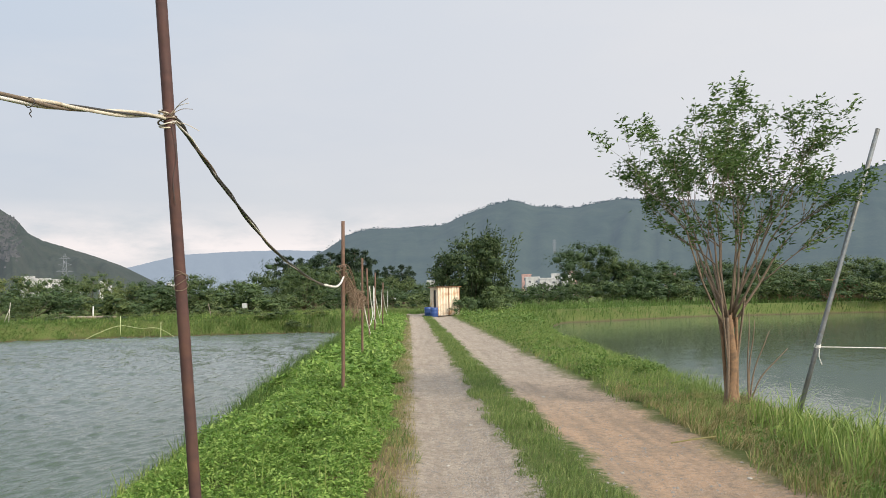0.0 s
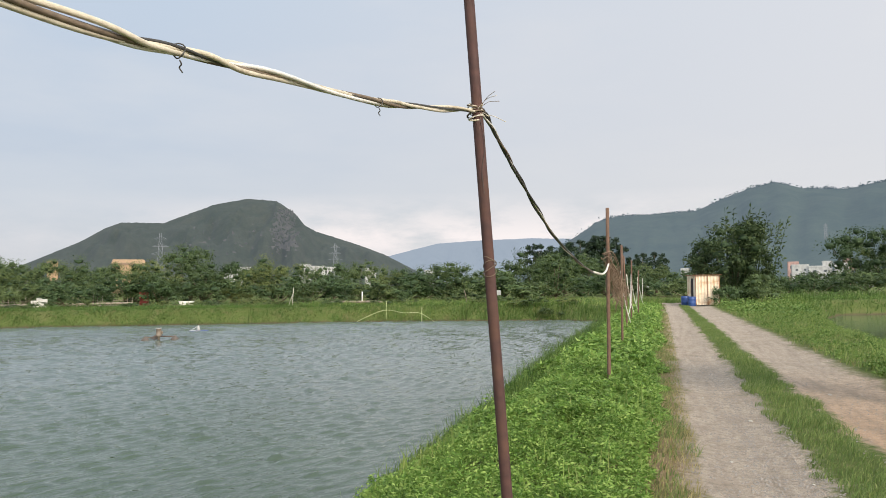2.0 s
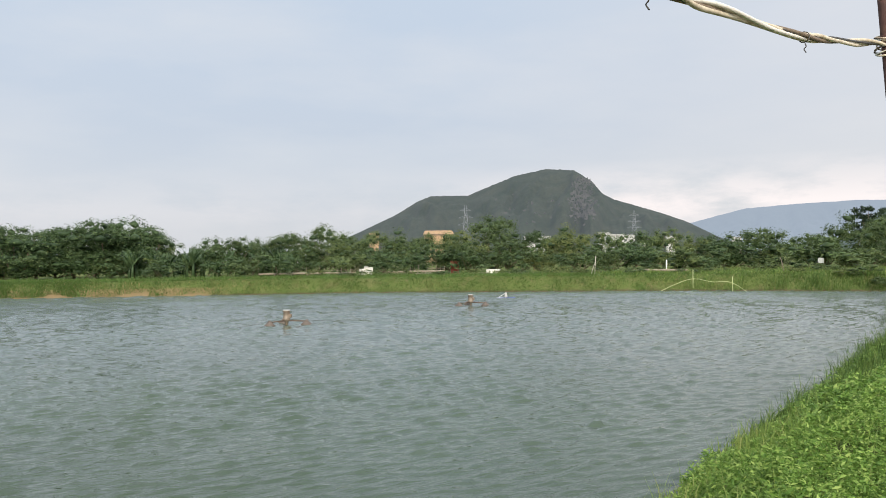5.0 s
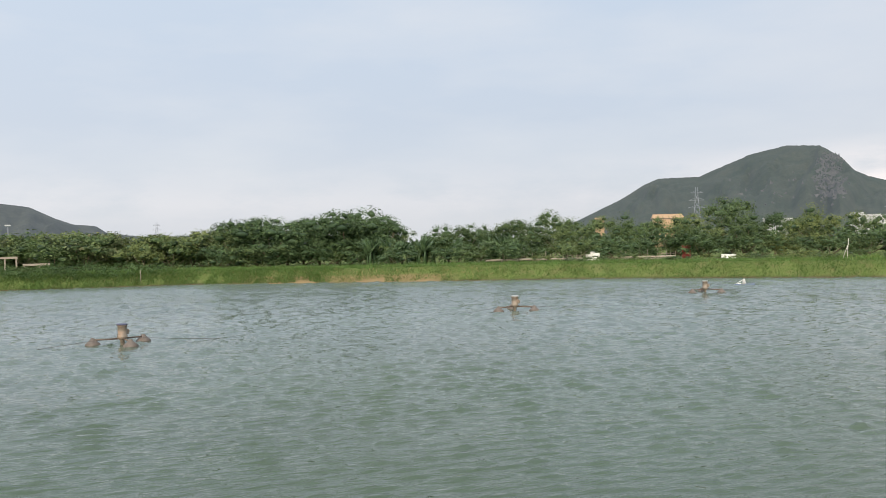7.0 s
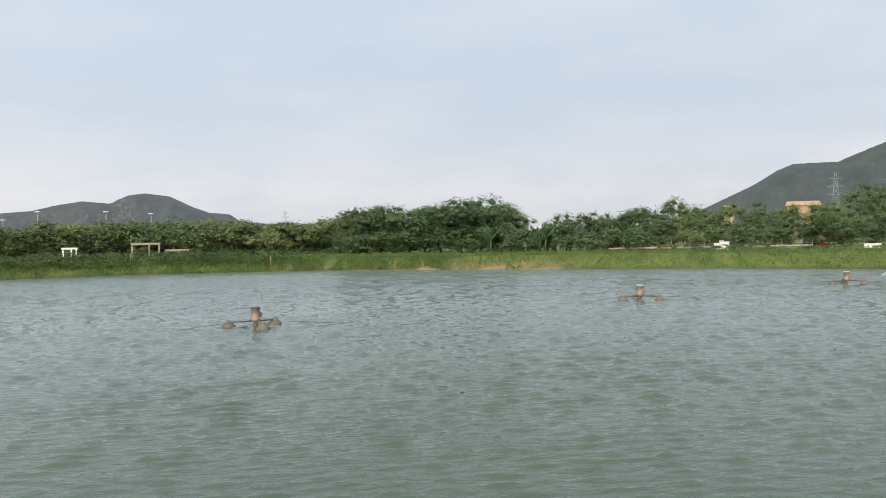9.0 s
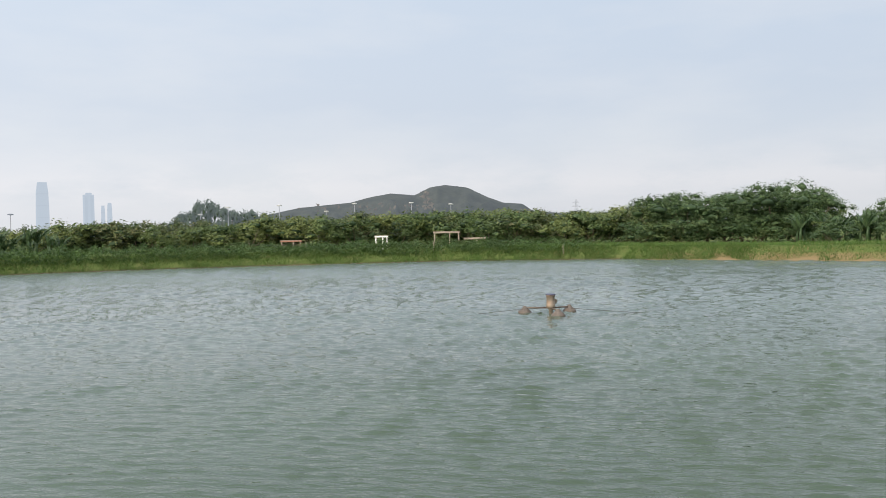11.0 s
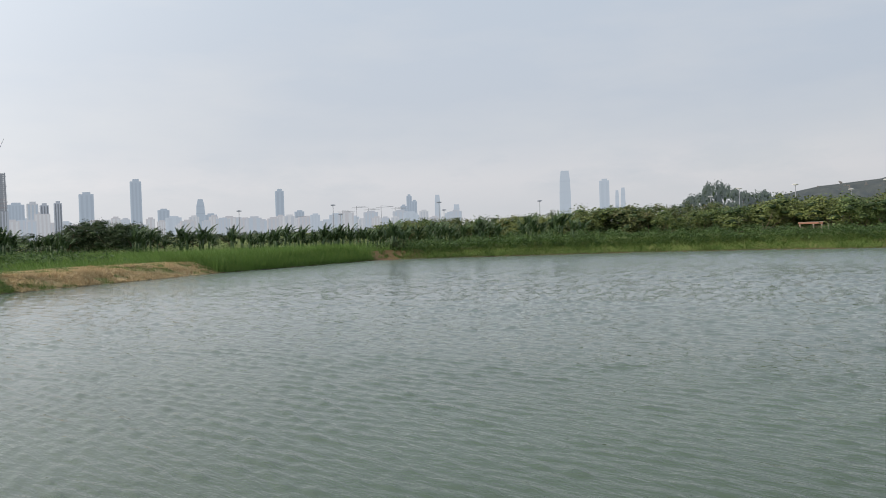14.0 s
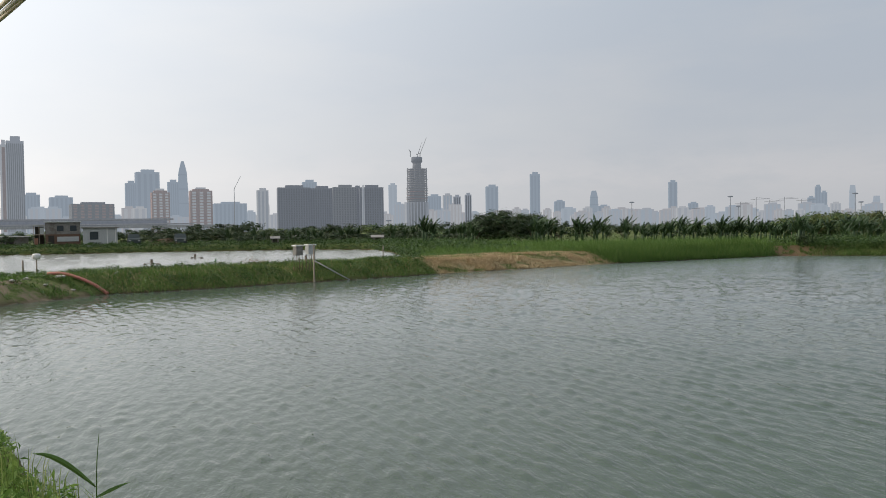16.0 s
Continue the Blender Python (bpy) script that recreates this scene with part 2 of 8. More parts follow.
# grass, earth and the two wheel tracks of the lane
def ground_material():
    m = Mat("ground")
    v = m.world_coords()
    sx = m.n.new("ShaderNodeSeparateXYZ")
    m.l.new(v, sx.inputs[0])
    wob = m.noise(v, 0.9, 5, 0.6)
    fine = m.noise(v, 9, 6, 0.7)
    grit = m.noise(v, 55, 3, 0.7)
    x = m.math("ADD", sx.outputs["X"], m.math("MULTIPLY", m.math("SUBTRACT", wob, 0.5), 0.95))
    x = m.math("ADD", x, m.math("MULTIPLY", m.math("SUBTRACT", fine, 0.5), 0.55))
    left = m.math("MULTIPLY", m.span(x, -0.12, 0.08), m.span(x, 1.12, 0.92))
    right = m.math("MULTIPLY", m.span(x, 1.55, 1.75), m.span(x, 3.25, 2.95))
    yy = m.math("MULTIPLY", m.span(sx.outputs["Y"], 71, 67), m.span(sx.outputs["Y"], -60, -56))
    track = m.math("MULTIPLY", m.math("MAXIMUM", left, right), yy)
    cross = m.math("MULTIPLY", m.math("MULTIPLY", m.span(sx.outputs["Y"], 67.5, 68.5), m.span(sx.outputs["Y"], 72.5, 71.5)),
                   m.math("MULTIPLY", m.span(x, -60, -55), m.span(x, 4, 2)))
    track = m.math("MAXIMUM", track, cross)
    pale = m.mix(m.span(fine, 0.3, 0.7), (0.52, 0.435, 0.35), (0.37, 0.31, 0.25))
    clay = m.mix(m.span(fine, 0.3, 0.7), (0.54, 0.37, 0.245), (0.41, 0.28, 0.185))
    where = m.math("MULTIPLY", m.span(m.math("ADD", sx.outputs["X"], m.math("MULTIPLY", wob, 0.8)), 1.6, 2.2),
                   m.span(sx.outputs["Y"], 17, 10))
    dirt = m.mix(where, pale, clay)
    dirt = m.mix(m.span(m.noise(v, 3.2, 5, 0.7), 0.55, 0.68, 0, 0.55), dirt, (0.20, 0.175, 0.14))
    dirt = m.mix(m.span(grit, 0.52, 0.66, 0, 0.5), dirt, (0.50, 0.48, 0.45))
    soil = m.mix(m.span(fine, 0.35, 0.65), (0.080, 0.125, 0.032), (0.130, 0.155, 0.052))
    soil = m.mix(m.span(wob, 0.5, 0.7, 0, 0.6), soil, (0.17, 0.145, 0.075))
    # bare mud at the waterline, its colour also darkened for the rim's shade
    mud = m.mix(m.span(fine, 0.35, 0.65), (0.075, 0.062, 0.035), (0.11, 0.09, 0.052))
    soil = m.mix(m.span(sx.outputs["Z"], -1.0, -1.16), soil, mud)
    fringe = m.math("MULTIPLY", m.span(x, -0.75, -0.45), m.span(x, 0.15, -0.05))
    soil = m.mix(m.math("MULTIPLY", m.math("MULTIPLY", fringe, yy), m.span(wob, 0.35, 0.55, 0.25, 0.9)), soil, (0.25, 0.18, 0.115))
    dirt = m.mix(m.span(m.noise(v, 1.1, 6, 0.75), 0.50, 0.62, 0, 0.45), dirt, (0.30, 0.245, 0.185))
    dirt = m.mix(m.span(m.noise(v, 22, 4, 0.7), 0.56, 0.66, 0, 0.5), dirt, (0.19, 0.165, 0.14))
    cut = m.math("MULTIPLY", m.math("MULTIPLY", m.span(x, -49, -48), m.span(x, -31, -32.5)), m.math("MULTIPLY", m.span(sx.outputs["Y"], -38.4, -38.9), m.span(sx.outputs["Y"], -46, -45)))
    soil = m.mix(m.math("MULTIPLY", cut, m.span(wob, 0.35, 0.55, 0.2, 0.9)), soil, (0.38, 0.29, 0.175))
    bare = m.math("MULTIPLY", m.span(sx.outputs["X"], -11.5, -9.5), m.math("MULTIPLY", m.span(sx.outputs["Y"], -36, -37), m.span(sx.outputs["Y"], -44, -42)))
    soil = m.mix(m.math("MULTIPLY", bare, m.span(wob, 0.47, 0.58)), soil, (0.225, 0.18, 0.125))
    sand = m.math("MULTIPLY", m.math("MULTIPLY", m.span(x, -71, -69), m.span(x, -54, -56)), m.math("MULTIPLY", m.span(sx.outputs["Y"], 28, 30), m.span(sx.outputs["Y"], 47, 45)))
    soil = m.mix(m.math("MULTIPLY", sand, m.span(m.math("ADD", sx.outputs["Z"], m.math("MULTIPLY", wob, 0.3)), -0.35, -0.55)), soil, (0.205, 0.155, 0.082))
    worn = m.math("MULTIPLY", m.math("MULTIPLY", m.span(x, -73, -71.5), m.span(x, -65.5, -67)), m.math("MULTIPLY", m.span(sx.outputs["Y"], -41, -40), m.span(sx.outputs["Y"], -33.5, -35)))
    soil = m.mix(m.math("MULTIPLY", worn, m.span(fine, 0.35, 0.55, 0.3, 1.0)), soil, (0.15, 0.095, 0.06))
    streak = m.noise(m.world_coords((5.5, 0.45, 1)), 1.0, 5, 0.65)
    dirt = m.mix(m.span(streak, 0.47, 0.66, 0, 0.5), dirt, (0.235, 0.195, 0.155))
    dirt = m.mix(m.span(m.noise(v, 13, 6, 0.75), 0.51, 0.60, 0, 0.55), dirt, (0.205, 0.175, 0.145))
    dirt = m.mix(m.span(m.noise(v, 30, 5, 0.75), 0.60, 0.68, 0, 0.6), dirt, (0.56, 0.52, 0.46))
    col = m.mix(track, soil, dirt)
    h = m.math("ADD", m.math("MULTIPLY", fine, 0.6), m.math("MULTIPLY", grit, 0.4))
    return m.finish(m.surface(col, 0.93, 0, m.bump(h, 1.0, 0.075), 0.15))


def water_material(name, base, ripple, rough=0.06, far_finish=(1.0, 0.06), far_gleam=None):
    m = Mat(name)
    geo = m.n.new("ShaderNodeNewGeometry")
    turn = m.n.new("ShaderNodeMapping")
    turn.inputs["Rotation"].default_value = (0, 0, radians(-68))
    m.l.new(geo.outputs["Position"], turn.inputs[0])
    st = m.n.new("ShaderNodeMapping")
    st.inputs["Scale"].default_value = (1.0, 3.0, 1.0)
    m.l.new(turn.outputs[0], st.inputs[0])
    big = m.noise(st.outputs[0], 1.2, 2, 0.5)
    mid = m.noise(st.outputs[0], 2.6, 3, 0.6)
    gust = m.noise(geo.outputs["Position"], 0.07, 3, 0.5)
    # ripple and roughness change with distance from the camera's spot, to fit its view
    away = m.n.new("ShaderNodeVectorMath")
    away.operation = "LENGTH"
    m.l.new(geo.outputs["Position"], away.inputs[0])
    view_range = m.span(away.outputs["Value"], 16, 60)
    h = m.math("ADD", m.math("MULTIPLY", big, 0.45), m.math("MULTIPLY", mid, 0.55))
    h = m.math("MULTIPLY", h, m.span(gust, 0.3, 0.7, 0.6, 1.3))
    h = m.math("MULTIPLY", h, m.span(view_range, 0, 1, 1.0, far_finish[0]))
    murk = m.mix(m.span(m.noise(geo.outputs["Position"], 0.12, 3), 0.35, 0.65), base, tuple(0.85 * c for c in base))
    # a lighter far base colour paints in the brightness of mirrored sky
    if far_gleam:
        murk = m.mix(view_range, murk, far_gleam)
    return m.finish(m.surface(murk, m.span(view_range, 0.4, 1, rough, far_finish[1]), 0, m.bump(h, 1.0, ripple), 0.5, 0.0, 1.36))


M_GROUND = ground_material()
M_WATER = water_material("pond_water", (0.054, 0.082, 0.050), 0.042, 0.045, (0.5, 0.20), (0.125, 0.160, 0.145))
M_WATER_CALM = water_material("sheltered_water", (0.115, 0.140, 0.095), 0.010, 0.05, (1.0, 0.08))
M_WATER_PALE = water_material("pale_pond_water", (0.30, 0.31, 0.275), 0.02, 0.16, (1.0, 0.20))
M_WEED = foliage("weed_leaf", [(0.0, (0.095, 0.195, 0.036)), (0.5, (0.205, 0.350, 0.070)), (1.0, (0.390, 0.520, 0.150))], 0.38, patchy=0.3)
M_GRASS = foliage("grass_blade", [(0.0, (0.135, 0.225, 0.048)), (0.6, (0.25, 0.355, 0.085)), (1.0, (0.42, 0.46, 0.17))], 0.35, patchy=0.25)
M_VERGE_GRASS = foliage("verge_blade", [(0.0, (0.112, 0.192, 0.045)), (0.6, (0.208, 0.300, 0.077)), (1.0, (0.36, 0.40, 0.15))], 0.33, patchy=0.35)
M_VERGE_WEED = foliage("verge_leaf", [(0.0, (0.070, 0.140, 0.030)), (0.5, (0.140, 0.240, 0.052)), (1.0, (0.26, 0.345, 0.105))], 0.35, patchy=0.35)
M_LANE_GRASS = foliage("trodden_grass", [(0.0, (0.100, 0.170, 0.044)), (0.6, (0.180, 0.260, 0.074)), (1.0, (0.31, 0.345, 0.13))], 0.3, patchy=0.35)
M_TURF = foliage("turf_blade", [(0.0, (0.072, 0.145, 0.034)), (0.6, (0.118, 0.215, 0.050)), (1.0, (0.19, 0.265, 0.085))], 0.3, dry=(0.15, 0.185, 0.062), patchy=0.4)
M_BANK_GRASS = foliage("lush_blade", [(0.0, (0.078, 0.158, 0.036)), (0.6, (0.132, 0.232, 0.052)), (1.0, (0.205, 0.290, 0.086))], 0.3, patchy=0.3)
M_GRASS_DRY = foliage("dry_grass_blade", [(0.0, (0.22, 0.22, 0.08)), (0.5, (0.38, 0.32, 0.15)), (1.0, (0.52, 0.43, 0.24))], 0.3)
M_STRAW = foliage("cut_straw", [(0.0, (0.35, 0.265, 0.15)), (0.5, (0.62, 0.48, 0.285)), (1.0, (0.84, 0.70, 0.47))], 0.1, patchy=0.35)
M_HERB = foliage("herb_leaf", [(0.0, (0.036, 0.072, 0.022)), (0.55, (0.066, 0.120, 0.036)), (1.0, (0.115, 0.175, 0.060))], 0.25, patchy=0.3)
M_HERB_LIGHT = foliage("light_herb_leaf", [(0.0, (0.055, 0.108, 0.030)), (0.55, (0.096, 0.172, 0.048)), (1.0, (0.160, 0.225, 0.080))], 0.25, patchy=0.3)
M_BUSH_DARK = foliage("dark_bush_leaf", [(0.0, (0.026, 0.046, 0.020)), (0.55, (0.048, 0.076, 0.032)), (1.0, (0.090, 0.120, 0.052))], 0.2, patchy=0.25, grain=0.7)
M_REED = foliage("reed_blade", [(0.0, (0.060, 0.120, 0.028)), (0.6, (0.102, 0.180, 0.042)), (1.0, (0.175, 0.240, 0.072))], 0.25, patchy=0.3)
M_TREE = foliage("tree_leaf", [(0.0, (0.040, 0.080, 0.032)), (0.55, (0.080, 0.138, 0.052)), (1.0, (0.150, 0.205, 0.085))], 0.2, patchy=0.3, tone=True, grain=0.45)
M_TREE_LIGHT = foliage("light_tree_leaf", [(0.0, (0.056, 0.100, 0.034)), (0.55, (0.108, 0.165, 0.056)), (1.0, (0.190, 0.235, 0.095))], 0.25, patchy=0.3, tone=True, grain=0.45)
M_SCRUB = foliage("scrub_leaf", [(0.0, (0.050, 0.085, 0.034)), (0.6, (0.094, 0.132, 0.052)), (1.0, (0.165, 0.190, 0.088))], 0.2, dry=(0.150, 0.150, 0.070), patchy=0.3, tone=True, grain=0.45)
M_BANANA = foliage("banana_leaf", [(0.0, (0.026, 0.054, 0.024)), (0.5, (0.048, 0.088, 0.036)), (1.0, (0.098, 0.145, 0.064))], 0.15, 0.42)
# dark tone that paints the shade inside tree crowns
M_SHADY = foliage("inner_crown_shade", [(0.0, (0.026, 0.050, 0.022)), (0.5, (0.040, 0.072, 0.030)), (1.0, (0.060, 0.096, 0.042))], 0.1, patchy=0.2)
M_BARK = plain("bark", (0.16, 0.12, 0.085), (0.09, 0.07, 0.05), 0.9, 0, 3, 0.5)
# each hill has its own share of glowing haze colour mixed in
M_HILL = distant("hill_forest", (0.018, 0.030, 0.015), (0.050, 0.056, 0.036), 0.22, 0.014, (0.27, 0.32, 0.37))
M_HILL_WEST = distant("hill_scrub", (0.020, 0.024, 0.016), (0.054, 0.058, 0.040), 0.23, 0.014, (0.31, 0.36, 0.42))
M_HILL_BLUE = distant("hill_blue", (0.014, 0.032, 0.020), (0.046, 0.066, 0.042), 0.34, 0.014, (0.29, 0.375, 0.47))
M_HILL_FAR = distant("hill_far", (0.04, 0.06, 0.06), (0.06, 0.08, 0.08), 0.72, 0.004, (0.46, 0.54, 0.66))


# ---------------------------------------------------------------- geometry helpers
def array_mesh(name, verts, quads, tris, material):
    """A mesh from numpy arrays of corners, four-sided and three-sided faces."""
    me = bpy.data.meshes.new(name)
    loops = np.concatenate([quads.ravel(), tris.ravel()]).astype(np.int32)
    starts = np.concatenate([np.arange(len(quads)) * 4, len(quads) * 4 + np.arange(len(tris)) * 3]).astype(np.int32)
    me.vertices.add(len(verts))
    me.vertices.foreach_set("co", np.asarray(verts, dtype=np.float32).ravel())
    me.loops.add(len(loops))
    me.loops.foreach_set("vertex_index", loops)
    me.polygons.add(len(starts))
    me.polygons.foreach_set("loop_start", starts)
    me.update(calc_edges=True)
    me.validate()
    me.materials.append(material)
    return me


NO_TRIS = np.zeros((0, 3), dtype=np.int32)
NO_QUADS = np.zeros((0, 4), dtype=np.int32)


def blades(rng, base, height, width, bend, wind=(0.25, -0.05)):
    """Grass blades: each a tapering strip that bows over."""
    n = len(base)
    turn = rng.uniform(0, 2 * np.pi, n)
    side = np.stack([np.cos(turn), np.sin(turn), np.zeros(n)], 1) * (width / 2)[:, None]
    lean_a = rng.uniform(0, 2 * np.pi, n)
    lean = np.stack([np.cos(lean_a) + wind[0] * 2, np.sin(lean_a) + wind[1] * 2, np.zeros(n)], 1) * (height * bend * rng.uniform(0.2, 1, n))[:, None]
    up = np.zeros((n, 3))
    up[:, 2] = height
    mid = base + lean * 0.3 + up * 0.6
    tip = base + lean + up * rng.uniform(0.8, 1.0, n)[:, None]
    verts = np.stack([base - side, base + side, mid + side * 0.75, mid - side * 0.75, tip], 1).reshape(-1, 3)
    k = np.arange(n)[:, None] * 5
    return verts, k + np.array([[0, 1, 2, 3]]), k + np.array([[3, 2, 4]])


def leaves(rng, place, size, up_bias=0.8, narrow=0.45, wind=(0, 0, 0)):
    """Leaves: four-cornered, folded a little along the rib."""
    n = len(place)
    out = rng.normal(0, 1, (n, 3))
    out[:, 2] = out[:, 2] * 0.5
    out += np.array(wind)
    out /= np.linalg.norm(out, axis=1)[:, None] + 1e-9
    nrm = rng.normal(0, 1, (n, 3)) * (1 - up_bias)
    nrm[:, 2] += up_bias
    side = np.cross(nrm, out)
    side /= np.linalg.norm(side, axis=1)[:, None] + 1e-9
    nrm = np.cross(out, side)
    s = size[:, None]
    a = place
    c = place + out * s
    mid = place + out * s * 0.45
    verts = np.stack([a, mid + side * s * narrow * 0.5 + nrm * s * 0.08, c - nrm * s * 0.10, mid - side * s * narrow * 0.5 + nrm * s * 0.08], 1).reshape(-1, 3)
    return verts, np.arange(n)[:, None] * 4 + np.array([[0, 1, 2, 3]]), NO_TRIS


def leaf_tris(rng, place, size, facing, narrow=0.55):
    """Small far leaves, three-cornered, lying roughly across the direction that they face."""
    n = len(place)
    nrm = facing + rng.normal(0, 0.28, (n, 3))
    nrm /= np.linalg.norm(nrm, axis=1)[:, None] + 1e-9
    out = np.cross(nrm, rng.normal(0, 1, (n, 3)))
    out /= np.linalg.norm(out, axis=1)[:, None] + 1e-9
    side = np.cross(nrm, out)
    s = size[:, None]
    verts = np.stack([place - side * s * narrow * 0.5, place + side * s * narrow * 0.5, place + out * s], 1).reshape(-1, 3)
    return verts, NO_QUADS, np.arange(n)[:, None] * 3 + np.array([[0, 1, 2]])


def blade_tris(rng, base, height, width, bend, wind=(0.25, -0.05)):
    """Far grass blades: one narrow leaning spike each."""
    n = len(base)
    turn = rng.uniform(0, 2 * np.pi, n)
    side = np.stack([np.cos(turn), np.sin(turn), np.zeros(n)], 1) * (width / 2)[:, None]
    lean_a = rng.uniform(0, 2 * np.pi, n)
    tip = base + np.stack([np.cos(lean_a) + wind[0] * 2, np.sin(lean_a) + wind[1] * 2, np.zeros(n)], 1) * (height * bend * rng.uniform(0.2, 1, n))[:, None]
    tip[:, 2] += height * rng.uniform(0.8, 1.0, n)
    verts = np.stack([base - side, base + side, tip], 1).reshape(-1, 3)
    return verts, NO_QUADS, np.arange(n)[:, None] * 3 + np.array([[0, 1, 2]])


def stuff(name, label, category, me):
    return tagged(new(name, me), label, category, kind="stuff")


def tube(bm, a, b, ra, rb, sides=8):
    """A tapered round bar from a to b, closed at both ends."""
    a, b = Vector(a), Vector(b)
    d = (b - a).normalized()
    u = d.orthogonal().normalized()
    w = d.cross(u)
    rings = []
    for p, r in ((a, ra), (b, rb)):
        rings.append([bm.verts.new(p + u * math.cos(2 * math.pi * i / sides) * r + w * math.sin(2 * math.pi * i / sides) * r) for i in range(sides)])
    for i in range(sides):
        j = (i + 1) % sides
        bm.faces.new((rings[0][i], rings[0][j], rings[1][j], rings[1][i])).smooth = True
    bm.faces.new(rings[0][::-1])
    bm.faces.new(rings[1])


def pipe_run(bm, pts, radii, sides=8):
    """A round run through several points, with one skin."""
    rings = []
    pts = [Vector(p) for p in pts]
    u = None
    for i, p in enumerate(pts):
        d = (pts[min(i + 1, len(pts) - 1)] - pts[max(i - 1, 0)]).normalized()
        u = d.orthogonal().normalized() if u is None else (u - d * u.dot(d)).normalized()
        w = d.cross(u)
        r = radii[i] if isinstance(radii, (list, tuple)) else radii
        rings.append([bm.verts.new(p + u * math.cos(2 * math.pi * k / sides) * r + w * math.sin(2 * math.pi * k / sides) * r) for k in range(sides)])
    for r0, r1 in zip(rings, rings[1:]):
        for k in range(sides):
            bm.faces.new((r0[k], r0[(k + 1) % sides], r1[(k + 1) % sides], r1[k])).smooth = True
    bm.faces.new(rings[0][::-1])
    bm.faces.new(rings[-1])


def box(bm, lo, hi, bevel=0.0):
    """A box between two corners, its edges rounded by bevel."""
    vs = [bm.verts.new((x, y, z)) for z in (lo[2], hi[2]) for y in (lo[1], hi[1]) for x in (lo[0], hi[0])]
    fs = [bm.faces.new([vs[i] for i in q]) for q in ((0, 2, 3, 1), (4, 5, 7, 6), (0, 1, 5, 4), (2, 6, 7, 3), (0, 4, 6, 2), (1, 3, 7, 5))]
    if bevel:
        es = {e for f in fs for e in f.edges}
        bmesh.ops.bevel(bm, geom=list(es), offset=bevel, segments=2, affect="EDGES", profile=0.5)


def part(name, bm, material, parent=None, label=""):
    """One mesh object from a bmesh, under a thing or a part."""
    me = bpy.data.meshes.new(name)
    bm.to_mesh(me)
    bm.free()
    me.materials.append(material)
    ob = new(name, me)
    ob.parent = parent
    if label:
        ob["label"] = label
    return ob


def thing(name, label, category, m, group=""):
    ob = new(name)
    ob.empty_display_size = 0.2
    ob.matrix_basis = m
    return tagged(ob, label, category, group)


# ---------------------------------------------------------------- land and ponds
WATER_Z = -1.2
POND_WEST = [(-3.7, 62), (-8, 65), (-21, 62.5), (-45, 51.5), (-63, 36), (-73, 29), (-79.5, 14), (-79.5, -4), (-77, -17), (-72, -29),
             (-67.5, -37.5), (-48, -40), (-33, -39.5), (-17, -38.3), (-11.5, -38.3), (-6.5, -35.5), (-3.3, -28), (-3.0, -10), (-3.95, 10), (-4.15, 33)]
POND_EAST = [(6.8, -30), (6.6, 10), (7.4, 30), (9.5, 55), (12, 69), (14.5, 76), (20, 79), (32, 88), (54, 91), (120, 93), (120, -30)]
POND_SOUTH = [(-6, -45), (-33, -45.5), (-42, -56), (-56, -80), (-61, -92), (-56, -103), (-41, -111), (-21, -119), (20, -122), (24, -46)]


def pond_distance(x, y, poly):
    """Distance from the edge of a pond: positive on land, negative over water."""
    x, y = np.asarray(x, dtype=float), np.asarray(y, dtype=float)
    best = np.full(x.shape, 1e9)
    inside = np.zeros(x.shape, dtype=bool)
    for (ax, ay), (bx, by) in zip(poly, poly[1:] + poly[:1]):
        ex, ey = bx - ax, by - ay
        k = np.clip(((x - ax) * ex + (y - ay) * ey) / (ex * ex + ey * ey), 0, 1)
        best = np.minimum(best, np.hypot(x - ax - k * ex, y - ay - k * ey))
        cross = ((ay > y) != (by > y)) & (x < (bx - ax) * (y - ay) / (by - ay + 1e-12) + ax)
        inside ^= cross
    return np.where(inside, -best, best)


def soft_noise(x, y, s, seed):
    """A cheap smooth wavy field."""
    r = np.random.RandomState(seed)
    z = np.zeros(np.shape(x))
    for i in range(7):
        a, f, ph = r.uniform(0, 6.28), r.uniform(0.5, 2.2) / s, r.uniform(0, 6.28)
        z = z + np.sin((np.cos(a) * x + np.sin(a) * y) * f * 6.28 + ph) / 7
    return z


def shore(x, y):
    d = np.minimum(np.minimum(pond_distance(x, y, POND_WEST), pond_distance(x, y, POND_EAST)), pond_distance(x, y, POND_SOUTH))
    return d + soft_noise(x, y, 5.0, 4) * 0.25


def bare_shore(x, y, d):
    """Sandy strip by the clump of trees, and worn earth at the pond's corner."""
    sand = (x > -70) & (x < -55) & (y > 29) & (y < 46) & (d < 0.26 + 0.45 * soft_noise(x, y, 7, 45)) & (soft_noise(x, y, 4, 46) > 0.06)
    corner = (np.hypot((x + 69.0) * 0.8, y + 37.2) < 1.5) & (d < 2.2) & (soft_noise(x, y, 1.2, 48) > -0.15)
    return sand | corner


